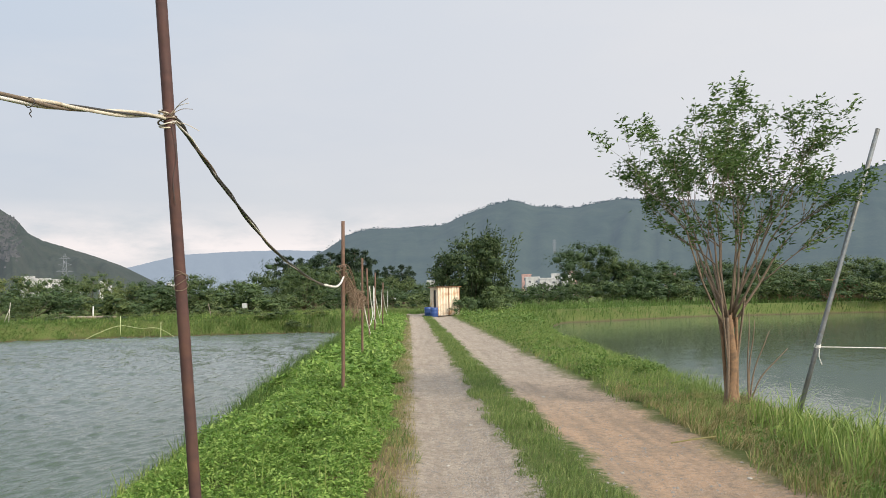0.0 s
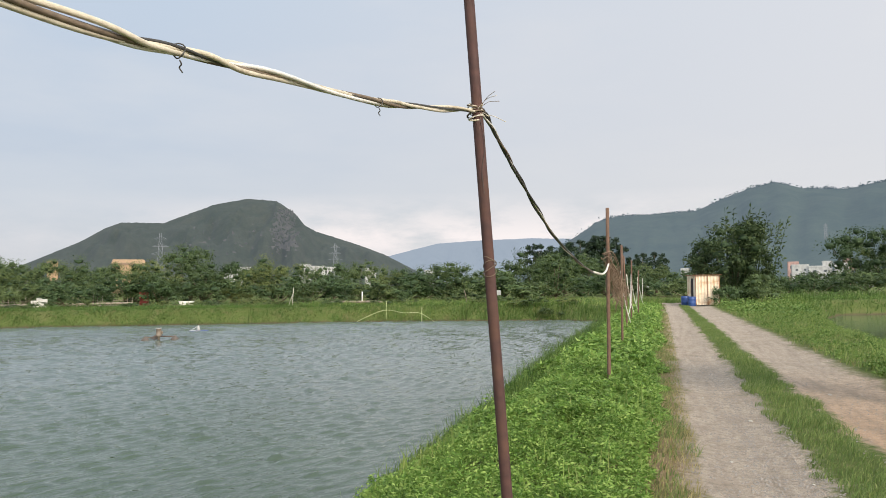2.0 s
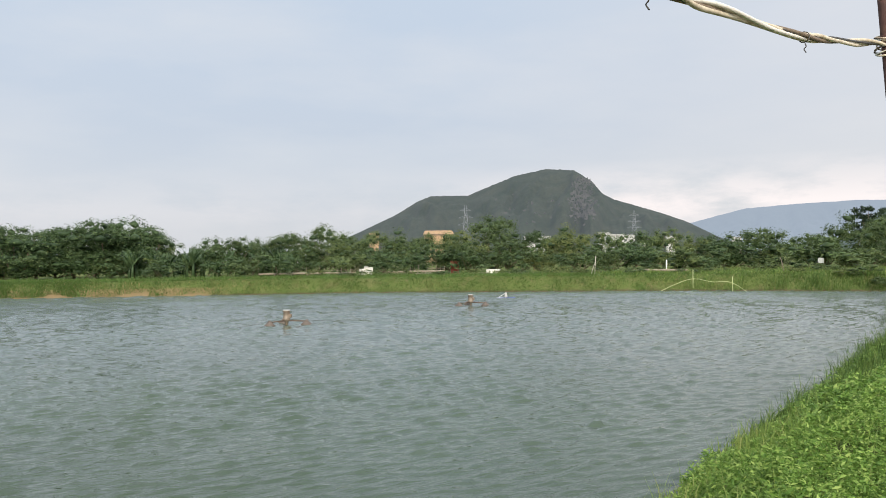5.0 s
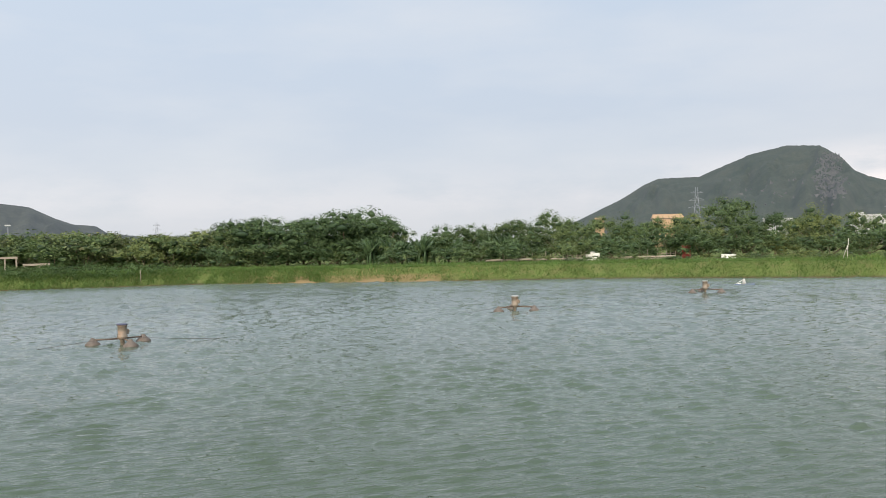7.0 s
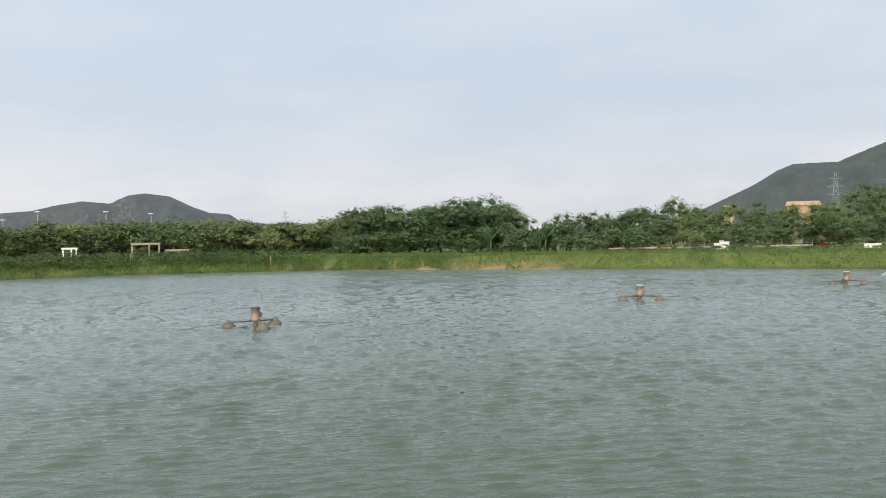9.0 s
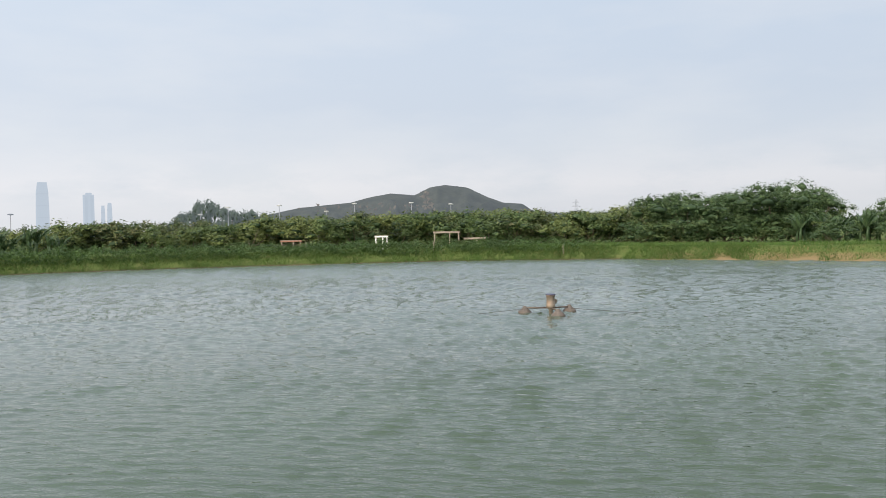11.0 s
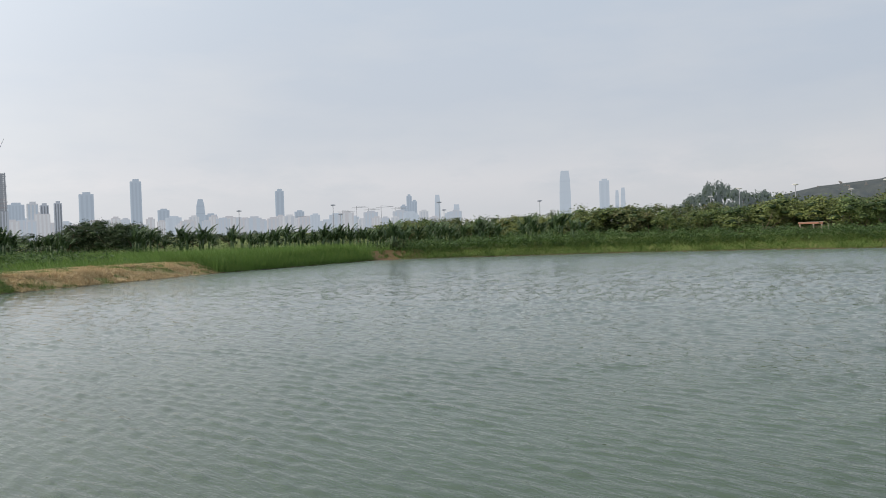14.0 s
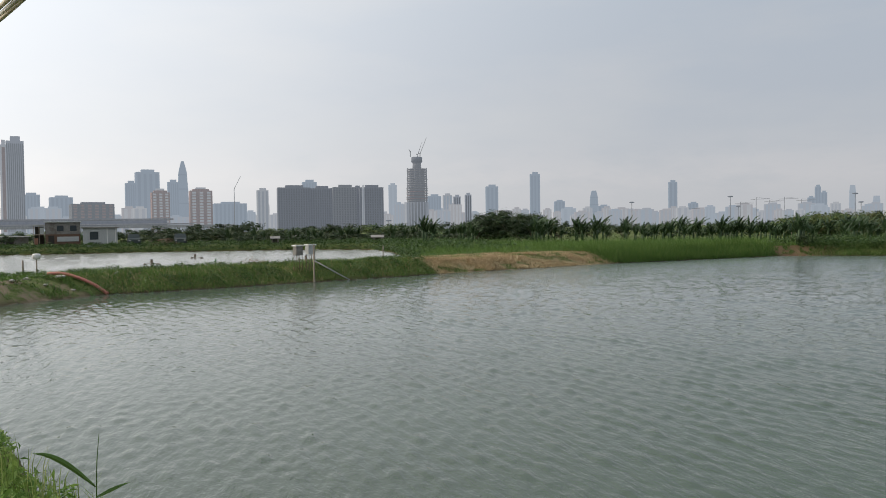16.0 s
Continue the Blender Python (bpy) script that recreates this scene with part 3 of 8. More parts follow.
def ground_z(x, y):
    x, y = np.asarray(x, dtype=float), np.asarray(y, dtype=float)
    d = shore(x, y)
    land = np.clip(d / 2.0, 0, 1)
    land = land * land * (3 - 2 * land) * 0.35 + land * 0.65
    top = 0.02 + soft_noise(x, y, 14, 2) * 0.06 - 0.38 * np.clip((-y - 25) / 12, 0, 1)
    lane = np.clip((x + 0.6) / 0.4, 0, 1) * np.clip((3.8 - x) / 0.5, 0, 1)
    top = top * (1 - lane) + lane * (soft_noise(x, y, 9, 3) * 0.02)
    rut = np.exp(-((x - 0.5) / 0.42) ** 4) + np.exp(-((x - 2.35) / 0.62) ** 4)
    top = top - 0.05 * rut * lane + soft_noise(x, y, 1.6, 5) * 0.012
    z = np.where(d > 0, WATER_Z + land * (top - WATER_Z), WATER_Z + np.maximum(d * 0.6, -1.2))
    return z


def lines(*spans):
    out = []
    for a, b, step in spans:
        out += list(np.arange(a, b, step))
    return np.array(out)


gx = lines((-4600, -600, 500), (-600, -100, 50), (-100, -14, 1.3), (-14, -6, 0.5), (-6, 8, 0.19), (8, 22, 0.6), (22, 130, 3), (130, 600, 50), (600, 4601, 500))
gy = lines((-4600, -600, 500), (-600, -130, 50), (-130, -14, 1.2), (-14, 0, 0.5), (0, 30, 0.25), (30, 100, 0.8), (100, 160, 6), (160, 600, 50), (600, 4601, 500))
GX, GY = np.meshgrid(gx, gy)
GZ = ground_z(GX, GY)
nx, ny = len(gx), len(gy)
ids = np.arange(nx * ny).reshape(ny, nx)
quads = np.stack([ids[:-1, :-1], ids[:-1, 1:], ids[1:, 1:], ids[1:, :-1]], -1).reshape(-1, 4)
me = array_mesh("ground", np.stack([GX, GY, GZ], -1).reshape(-1, 3), quads, NO_TRIS, M_GROUND)
me.shade_smooth()
tagged(new("ground", me), "grassy fish-pond banks with a two-rut dirt lane", "ground", kind="structure")


def wavy_sheet(name, poly, wx, wy, material, label, steep, reach=(13.0, 60.0), size=(0.39, 0.70), calm=1.0, peak=0.05, south_ease=1.0):
    """A pond's surface with its wind waves: short ones near the camera's spot, longer ones farther from it."""
    X, Y = np.meshgrid(wx, wy)
    r = np.random.RandomState(91)
    far = np.clip((np.hypot(X, Y) - reach[0]) / (reach[1] - reach[0]), 0, 1)
    usual = np.log(size[0]) + (np.log(size[1]) - np.log(size[0])) * far ** 0.75
    z, power, bulk = np.zeros(X.shape), np.zeros(X.shape), np.zeros(X.shape)
    for i in range(110):
        length = size[0] * 0.6 * (size[1] / size[0] * 2.0) ** r.uniform(0, 1)
        a = radians(247) + r.normal(0, 0.35)
        k = 2 * np.pi / length
        ph = (-np.sin(a) * X + np.cos(a) * Y) * k + r.uniform(0, 6.283)
        share = np.exp(-((np.log(length) - usual) / 0.32) ** 2)
        z += (np.sin(ph) + 0.25 * np.sin(2 * ph + 0.6)) * share / k
        power += 0.5 * share ** 2
        bulk += 0.5 * (share / k) ** 2
    # flat troughs between short, steep crests
    spread_ = np.sqrt(bulk)
    z = spread_ * 0.9 * np.log1p(np.exp(2.2 * (z / spread_ - peak)))
    gust = 1.0 + 0.35 * soft_noise(X, Y, 26, 92) + 0.3 * soft_noise(X, Y, 9, 93)
    # waves weakened towards the south end to suit the camera's view there
    gust *= np.interp(Y, (-36, -8, 12), (south_ease, 0.5 + 0.5 * south_ease, 1.0))
    Z = WATER_Z + z * gust * steep * (1 + (calm - 1) * np.clip(far * 1.6, 0, 1)) / np.sqrt(power)
    n, m_ = len(wx), len(wy)
    idx = np.arange(n * m_).reshape(m_, n)
    d = pond_distance(X, Y, poly)
    q = np.stack([idx[:-1, :-1], idx[:-1, 1:], idx[1:, 1:], idx[1:, :-1]], -1)
    keep = d[:-1, :-1] < 1.6
    me = array_mesh(name, np.stack([X, Y, Z], -1).reshape(-1, 3), q[keep], NO_TRIS, material)
    me.shade_smooth()
    return tagged(new(name, me), label, "water", kind="structure")


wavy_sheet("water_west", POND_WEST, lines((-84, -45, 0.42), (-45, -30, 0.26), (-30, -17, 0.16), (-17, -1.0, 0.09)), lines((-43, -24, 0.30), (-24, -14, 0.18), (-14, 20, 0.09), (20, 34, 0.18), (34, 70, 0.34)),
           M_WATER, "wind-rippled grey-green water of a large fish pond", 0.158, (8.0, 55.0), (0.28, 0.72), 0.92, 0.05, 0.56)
wavy_sheet("water_east", POND_EAST, lines((5.4, 60, 0.45), (60, 122, 2.0)), lines((-30, 2, 1.0), (2, 96, 0.45)), M_WATER_CALM, "calm grey-green water of a fish pond", 0.013, (10, 60), (0.95, 1.6))
wavy_sheet("water_south", POND_SOUTH, lines((-66, 28, 0.7)), lines((-124, -42, 0.7)), M_WATER_PALE, "pale calm water of a fish pond", 0.075, (20, 60), (1.9, 2.4))


# ---------------------------------------------------------------- hills and city on the horizon
def hill(name, label, ridge, far, depth, material, seed, rough=1.0, fringe=0):
    """A hill whose crest rises to the given heights (heading, elevation in degrees) at the distance far."""
    az = np.array([r[0] for r in ridge])
    el = np.array([r[1] for r in ridge])
    order = np.argsort(az)
    az, el = az[order], el[order]
    A = np.linspace(az[0], az[-1], 260)
    V = np.linspace(0, 1, 40)
    AA, VV = np.meshgrid(A, V)
    crest = 1.6 + far * np.tan(np.radians(np.interp(AA, az, el)))
    ends = np.clip((AA - az[0]) / 1.5, 0, 1) * np.clip((az[-1] - AA) / 1.5, 0, 1)
    fold = AA + 0.9 * np.sin(VV * 2.4 + seed) + 0.5 * soft_noise(AA * 3, VV * 9, 9, seed + 7)
    gully = np.abs(soft_noise(fold * 10, fold * 3, 44, seed + 8)) * 2.2 - 0.5 + 0.5 * soft_noise(fold * 10, VV * 12, 6, seed + 9)
    front = far - depth * (1 - VV) - depth * 0.07 * gully * np.sin(VV * np.pi) ** 0.8 * min(1.0, rough + 0.4)
    slant = VV * 14 * np.sin(AA * 0.35 + seed)
    spur = soft_noise(AA * 8 + slant, VV * 26, 22, seed) * 0.26 + soft_noise(AA * 8 + slant, VV * 40, 8, seed + 1) * 0.05 + soft_noise(AA * 30, VV * 90, 9, seed + 5) * 0.03
    h = crest * np.clip(VV ** 0.85 + spur * np.sin(VV * np.pi) * rough, 0, 1.0)
    h = np.minimum(h, (crest - 1.6) * front / far * 0.985 + 1.6 + (VV > 0.999) * 99)
    h = h + soft_noise(AA * 60, VV * 9, 4, seed + 2) * crest * 0.008
    x, y = -np.sin(np.radians(AA)) * front, np.cos(np.radians(AA)) * front
    verts = np.stack([x, y, h - 1], -1).reshape(-1, 3)
    back = np.stack([x[-1] * 1.3, y[-1] * 1.3, np.full(len(A), -1.0)], -1)
    verts = np.concatenate([verts, back])
    n = len(A)
    idx = np.arange(len(verts)).reshape(-1, n)
    q = np.stack([idx[:-1, :-1], idx[:-1, 1:], idx[1:, 1:], idx[1:, :-1]], -1).reshape(-1, 4)
    me = array_mesh(name, verts, q, NO_TRIS, material)
    me.shade_smooth()
    if fringe:
        r = np.random.RandomState(seed)
        k = np.repeat(r.choice(len(A), fringe), 7)
        p = np.stack([x[-1, k], y[-1, k], h[-1, k] - 2.6], -1) * np.array([0.997, 0.997, 1.0])
        p += r.normal(0, 1, (len(k), 3)) * np.array([2.4, 2.4, 1.5]) + np.repeat(r.normal(0, 1, (fringe, 3)) * np.array([3.0, 3.0, 0.9]), 7, 0)
        tagged(new("ridge_trees", array_mesh("ridge_trees", *leaves(r, p, r.uniform(3, 6, len(p)), 0.3, 0.7), material)), "trees along the mountain ridge", "trees", kind="stuff")
    return tagged(new(name, me), label, "hill", kind="structure")


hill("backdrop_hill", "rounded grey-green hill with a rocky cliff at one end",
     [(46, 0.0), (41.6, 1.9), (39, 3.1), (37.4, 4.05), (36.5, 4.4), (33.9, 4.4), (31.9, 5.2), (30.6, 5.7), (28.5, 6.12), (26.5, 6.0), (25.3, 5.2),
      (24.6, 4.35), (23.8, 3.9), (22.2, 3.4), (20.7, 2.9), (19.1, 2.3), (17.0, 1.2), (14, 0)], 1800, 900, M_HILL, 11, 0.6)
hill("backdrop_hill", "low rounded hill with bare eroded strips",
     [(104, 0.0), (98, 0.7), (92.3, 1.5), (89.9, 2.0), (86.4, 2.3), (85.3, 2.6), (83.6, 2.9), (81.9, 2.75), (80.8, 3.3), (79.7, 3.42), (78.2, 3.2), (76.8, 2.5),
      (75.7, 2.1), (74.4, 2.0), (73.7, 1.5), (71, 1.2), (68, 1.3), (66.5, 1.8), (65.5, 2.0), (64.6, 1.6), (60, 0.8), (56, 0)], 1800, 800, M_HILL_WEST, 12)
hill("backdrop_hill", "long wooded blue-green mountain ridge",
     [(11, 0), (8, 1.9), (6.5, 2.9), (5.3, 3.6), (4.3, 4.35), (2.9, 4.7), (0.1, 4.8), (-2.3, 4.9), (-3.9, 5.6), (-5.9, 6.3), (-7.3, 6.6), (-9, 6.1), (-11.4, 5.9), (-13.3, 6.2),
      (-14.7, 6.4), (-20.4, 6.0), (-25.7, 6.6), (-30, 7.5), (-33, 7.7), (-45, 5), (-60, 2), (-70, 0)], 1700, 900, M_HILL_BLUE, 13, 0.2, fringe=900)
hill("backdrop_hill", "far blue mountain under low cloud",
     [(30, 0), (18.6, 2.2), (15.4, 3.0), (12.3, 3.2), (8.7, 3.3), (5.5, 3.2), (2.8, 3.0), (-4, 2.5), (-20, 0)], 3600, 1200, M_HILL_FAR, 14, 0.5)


# bare rock and earth on the hills
from mathutils.bvhtree import BVHTree

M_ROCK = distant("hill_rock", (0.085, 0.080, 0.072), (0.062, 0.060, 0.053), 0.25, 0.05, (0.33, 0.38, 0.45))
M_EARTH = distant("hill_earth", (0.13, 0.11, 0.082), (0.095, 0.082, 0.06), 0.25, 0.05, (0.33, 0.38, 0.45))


def hill_patch(name, label, category, n, size0, size1, material, seed, place):
    """Rough scales of bare ground lying on a hillside, where place() gives heading and elevation."""
    r = np.random.RandomState(seed)
    pts = []
    hills = [o for o in bpy.data.objects if o.name.startswith("backdrop_hill")]
    trees = [BVHTree.FromPolygons([v.co.copy() for v in o.data.vertices], [tuple(p.vertices) for p in o.data.polygons]) for o in hills[:2]]
    for i in range(n):
        hd, el = place(r, i / n)
        u = Vector((-math.sin(radians(hd)) * math.cos(radians(el)), math.cos(radians(hd)) * math.cos(radians(el)), math.sin(radians(el))))
        hits = [h for h in (t.ray_cast(Vector((0, 0, 1.6)), u) for t in trees) if h[0] is not None]
        if hits:
            h = min(hits, key=lambda q: q[3])
            pts.append(h[0] - u * 4.0)
    p = np.array([tuple(q) for q in pts])
    face = -p / np.linalg.norm(p, axis=1)[:, None]
    return stuff(name, label, category, array_mesh(name, *leaf_tris(r, p, r.uniform(size0, size1, len(p)), face, 0.8), material))


hill_patch("rock_face", "pale bare rock on the hill's steep shoulder", "rock", 330, 3, 7, M_ROCK, 5,
           lambda r, k: (26.6 - 1.4 * r.uniform(0, 1) + r.normal(0, 0.12), 5.55 - 2.6 * r.uniform(0, 1) ** 1.2 + r.normal(0, 0.08) - 0.25))
hill_patch("rock_face", "scattered grey rocks on the hillside", "rock", 70, 3, 6, M_ROCK, 6,
           lambda r, k: (r.uniform(24.8, 33), r.uniform(2.2, 4.4)))
hill_patch("bare_track", "zigzag track of bare earth on the hill", "track", 70, 4, 8, M_EARTH, 7,
           lambda r, k: (81.3 - 0.5 * k + 0.22 * math.sin(k * 22), 3.05 - 1.3 * k))
hill_patch("bare_track", "strips of bare earth on the hill", "track", 60, 4, 9, M_EARTH, 8,
           lambda r, k: (r.uniform(80.5, 90), r.uniform(1.55, 2.2)))

# ---------------------------------------------------------------- grass and weeds
rng = np.random.RandomState(7)


def scatter(n, x0, x1, y0, y1, keep=None):
    x, y = rng.uniform(x0, x1, n), rng.uniform(y0, y1, n)
    d = shore(x, y)
    ok = (d > 0.05) & ~bare_shore(x, y, d)
    if keep is not None:
        ok &= keep(x, y, d)
    x, y = x[ok], y[ok]
    return np.stack([x, y, ground_z(x, y)], 1)


def near_weighted(n, y0, y1, power=2.2):
    """Places along the bank, denser towards the near end."""
    return y0 + (y1 - y0) * rng.uniform(0, 1, n) ** power


def clumps_height(x, y):
    return 0.55 + 0.45 * soft_noise(x, y, 1.3, 21) + 0.35 * soft_noise(x, y, 0.5, 22)


# broad-leaved weeds on the near bank
def weed_patch(n, y0, y1, power, size0, size1, name):
    y = near_weighted(n, y0, y1, power)
    left = -4.6 + 0.004 * y
    x = left + (-0.32 - left) * rng.uniform(0, 1, n) ** 0.85 + soft_noise(y, y, 2.0, 31) * 0.18 + soft_noise(y, y * 0.3, 7.0, 32) * 0.3
    d = shore(x, y)
    ok = d > 0.1
    x, y, d = x[ok], y[ok], d[ok]
    lift = np.clip(clumps_height(x, y), 0.12, 1.3) ** 1.5 * 0.42 * np.clip((-0.15 - x) / 0.5, 0.12, 1)
    z = ground_z(x, y) + lift * rng.uniform(0.35, 1.0, len(x)) ** 0.6
    p = np.stack([x, y, z], 1)
    size = rng.uniform(size0, size1, len(x))
    if y0 < 6:
        return stuff(name, "bright green broad-leaved weeds covering the bank", "weeds", array_mesh(name, *leaves(rng, p, size, 0.55, 0.33), M_WEED))
    face = np.array([[0, 0, 1.0]]) + rng.normal(0, 0.3, (len(p), 3))
    return stuff(name, "bright green broad-leaved weeds covering the bank", "weeds", array_mesh(name, *leaf_tris(rng, p, size, face, 0.6), M_WEED))


weed_patch(140000, 2.2, 9, 1.2, 0.026, 0.060, "weeds")
weed_patch(110000, 8.5, 16, 1.2, 0.03, 0.07, "weeds")
weed_patch(55000, 15, 64, 1.6, 0.07, 0.17, "weeds")
weed_patch(22000, -16, 2.4, 1.0, 0.06, 0.13, "weeds")


def grass_field(name, label, n, x0, x1, y0, y1, h0, h1, w0, w1, material, keep=None, bend=0.5, weight=None):
    p = scatter(n, x0, x1, y0, y1, keep)
    make = blades if w1 < 0.028 else blade_tris
    if weight is not None:
        p = p[rng.uniform(0, 1, len(p)) < weight(p[:, 0], p[:, 1])]
    h = rng.uniform(h0, h1, len(p)) * (0.5 + 0.85 * np.clip(0.5 + 1.2 * soft_noise(p[:, 0], p[:, 1], 2.2, 41) + 0.5 * soft_noise(p[:, 0], p[:, 1], 0.7, 42), 0, 1))
    w = rng.uniform(w0, w1, len(p))
    return stuff(name, label, "grass", array_mesh(name, *make(rng, p, h, w, bend), material))


# tall grass along the near water's edge
grass_field("grass", "tall green grass along the pond's edge", 30000, -5.6, -2.2, 4, 64, 0.18, 0.48, 0.006, 0.015, M_GRASS,
            lambda x, y, d: (d < 1.5) & (rng.uniform(0, 1, len(x)) < np.clip(14 / (y + 2), 0.35, 1)))
grass_field("grass", "tall green grass along the pond's edge", 9000, -5.0, -2.0, -20, 4, 0.2, 0.5, 0.008, 0.016, M_GRASS, lambda x, y, d: d < 1.3)
grass_field("grass", "scattered grass among the weeds", 4500, -3.4, -0.4, 2.5, 60, 0.16, 0.38, 0.006, 0.014, M_GRASS,
            lambda x, y, d: rng.uniform(0, 1, len(x)) < np.clip(12 / (y + 2), 0.3, 1))


grass_field("grass", "tall fine grass leaning over the pond's edge", 14000, -5.6, -2.4, 11, 34, 0.35, 0.7, 0.007, 0.016, M_REED, lambda x, y, d: (d < 1.9) & (d > 0.1), 0.8)


# short grass between the wheel tracks and at their edges
def lane_grass(x, y, d):
    wob = soft_noise(x, y, 1.4, 51) * 0.22 + soft_noise(x, y, 0.5, 52) * 0.12
    mid = np.abs(x - 1.31 + wob) < 0.29 + 0.08 * np.clip((12 - y) / 8, -0.3, 0.3)
    edge = (x > -0.52) & (x < -0.05 + wob)
    near = rng.uniform(0, 1, len(x)) < np.clip(16 / (np.abs(y) + 4), 0.2, 1)
    return (mid | (edge & (rng.uniform(0, 1, len(x)) < 0.3))) & near


grass_field("grass", "short trodden grass between the wheel ruts", 230000, -0.55, 1.9, 3, 66, 0.035, 0.11, 0.004, 0.009, M_LANE_GRASS, lane_grass, 1.0)
grass_field("dry_grass", "thin brown grass at the lane's edge", 16000, -0.55, 0.05, 3, 45, 0.02, 0.08, 0.004, 0.009, M_GRASS_DRY,
            lambda x, y, d: rng.uniform(0, 1, len(x)) < np.clip(12 / (y + 2), 0.25, 1), 0.9)


# the verge on the pond's other side
def verge(x, y, d):
    inner = 3.25 + soft_noise(x, y, 3, 61) * 0.35 + soft_noise(x, y, 0.8, 64) * 0.22
    inner = np.where(y < 9, inner - 0.09 * (9 - y), inner)
    return (x > inner) & (d < 6.5) & (rng.uniform(0, 1, len(x)) < np.clip(15 / (np.abs(y) + 3), 0.25, 1))


grass_field("grass", "rank green grass on the pond's verge", 170000, 2.2, 12, 1, 75, 0.08, 0.30, 0.005, 0.011, M_VERGE_GRASS, verge, 0.95)
grass_field("dry_grass", "straw-coloured dry grass round the tree's foot", 44000, 2.6, 5.8, 5, 15, 0.04, 0.16, 0.004, 0.010, M_GRASS_DRY,
            lambda x, y, d: verge(x, y, d) & (np.hypot(x - 3.8, (y - 9.4) * 0.55) < 1.7 + soft_noise(x, y, 1.5, 62)), 2.0)
grass_field("grass", "long-bladed tall grass in dark clumps", 9500, 2.7, 6.6, 4.2, 9.6, 0.22, 0.55, 0.008, 0.016, M_GRASS,
            lambda x, y, d: (x > 3.3 + 0.12 * (y - 5)) & (soft_noise(x, y, 1.2, 63) > -0.1), 0.9)


grass_field("dry_grass", "dry straw-coloured grass along the lane", 20000, 2.8, 6.2, 5, 60, 0.04, 0.14, 0.006, 0.012, M_GRASS_DRY,
            lambda x, y, d: verge(x, y, d) & (soft_noise(x, y, 2.4, 66) > 0.1) & (x < 4.6 + soft_noise(x, y, 4, 67)), 0.9)


grass_field("grass", "tall dark reeds where the bank meets the lane", 6000, -16, -4, 58, 68, 0.45, 0.95, 0.03, 0.06, M_REED, lambda x, y, d: (d < 1.8) & (y > 60), 0.5)


def bank_points(poly, first, last, n, d0, d1, power=1.0):
    """Places on a pond's bank, at distances d0 to d1 from the water."""
    segs = [(np.array(poly[i]), np.array(poly[i + 1])) for i in range(first, last)]
    size = np.array([np.linalg.norm(b - a) for a, b in segs])
    pick = rng.choice(len(segs), n, p=size / size.sum())
    a, e = np.array([q[0] for q in segs])[pick], np.array([q[1] - q[0] for q in segs])[pick]
    out = np.stack([e[:, 1], -e[:, 0]], 1) / np.linalg.norm(e, axis=1)[:, None]
    d = d0 + (d1 - d0) * rng.uniform(0, 1, (n, 1)) ** power
    along = e / np.linalg.norm(e, axis=1)[:, None]
    p = a + e * rng.uniform(0, 1, (n, 1)) + out * d + along * rng.normal(0, 0.5, (n, 1)) * d
    d = shore(p[:, 0], p[:, 1])
    ok = (d > 0.03) & ~bare_shore(p[:, 0], p[:, 1], d)
    p = p[ok]
    return np.concatenate([p, ground_z(p[:, 0], p[:, 1])[:, None]], 1)


def bank_grass(label, p, h0, h1, w0, w1, material, bend=0.5):
    h = rng.uniform(h0, h1, len(p)) * (0.55 + 0.75 * np.clip(0.5 + 1.2 * soft_noise(p[:, 0], p[:, 1], 2.2, 41) + 0.5 * soft_noise(p[:, 0], p[:, 1], 0.7, 42), 0, 1))
    return stuff("grass", label, "grass", array_mesh("grass", *blade_tris(rng, p, h, rng.uniform(w0, w1, len(p)), bend), material))


def bank_herbs(label, p, low, high, size0, size1, material):
    p = p[rng.uniform(0, 1, len(p)) > np.clip((p[:, 1] + 4 * soft_noise(p[:, 0], p[:, 1], 7, 83) - 19) / 14, 0, 1)]
    mound = np.clip(0.5 + soft_noise(p[:, 0], p[:, 1], 4.5, 81) * 0.9 + soft_noise(p[:, 0], p[:, 1], 1.8, 82) * 0.6, 0.05, 1.2)
    p[:, 2] += (low + (high - low) * mound) * rng.uniform(0.2, 1.0, len(p)) ** 0.6
    face = np.array([[0, 0, 1.0]]) + rng.normal(0, 0.5, (len(p), 3))
    return stuff("weeds", label, "weeds", array_mesh("weeds", *leaf_tris(rng, p, rng.uniform(size0, size1, len(p)), face, 0.6), material))


bank_grass("bright reedy grass on the far bank's slope", bank_points(POND_WEST, 4, 10, 40000, 0.0, 2.2), 0.14, 0.40, 0.025, 0.055, M_REED, 1.1)
bank_herbs("leafy dark green weeds on the far bank", bank_points(POND_WEST, 5, 10, 42000, 1.0, 7.0, 1.3), 0.1, 1.1, 0.10, 0.22, M_HERB)
bank_herbs("lighter leafy creepers on the far bank", bank_points(POND_WEST, 5, 10, 9000, 0.8, 4.0), 0.1, 0.8, 0.10, 0.2, M_HERB_LIGHT)
bank_grass("short green grass on the far bank's slope", bank_points(POND_WEST, 1, 6, 62000, 0.0, 5.0), 0.06, 0.22, 0.025, 0.06, M_TURF, 1.6)
bank_grass("tufts of longer grass on the far bank", bank_points(POND_WEST, 1, 5, 16000, 0.0, 8.0), 0.15, 0.4, 0.03, 0.06, M_REED, 0.5)
bank_grass("tall green grass on the dividing bank", bank_points(POND_WEST, 10, 11, 36000, 0.0, 6.0), 0.35, 0.95, 0.02, 0.045, M_BANK_GRASS, 1.1)

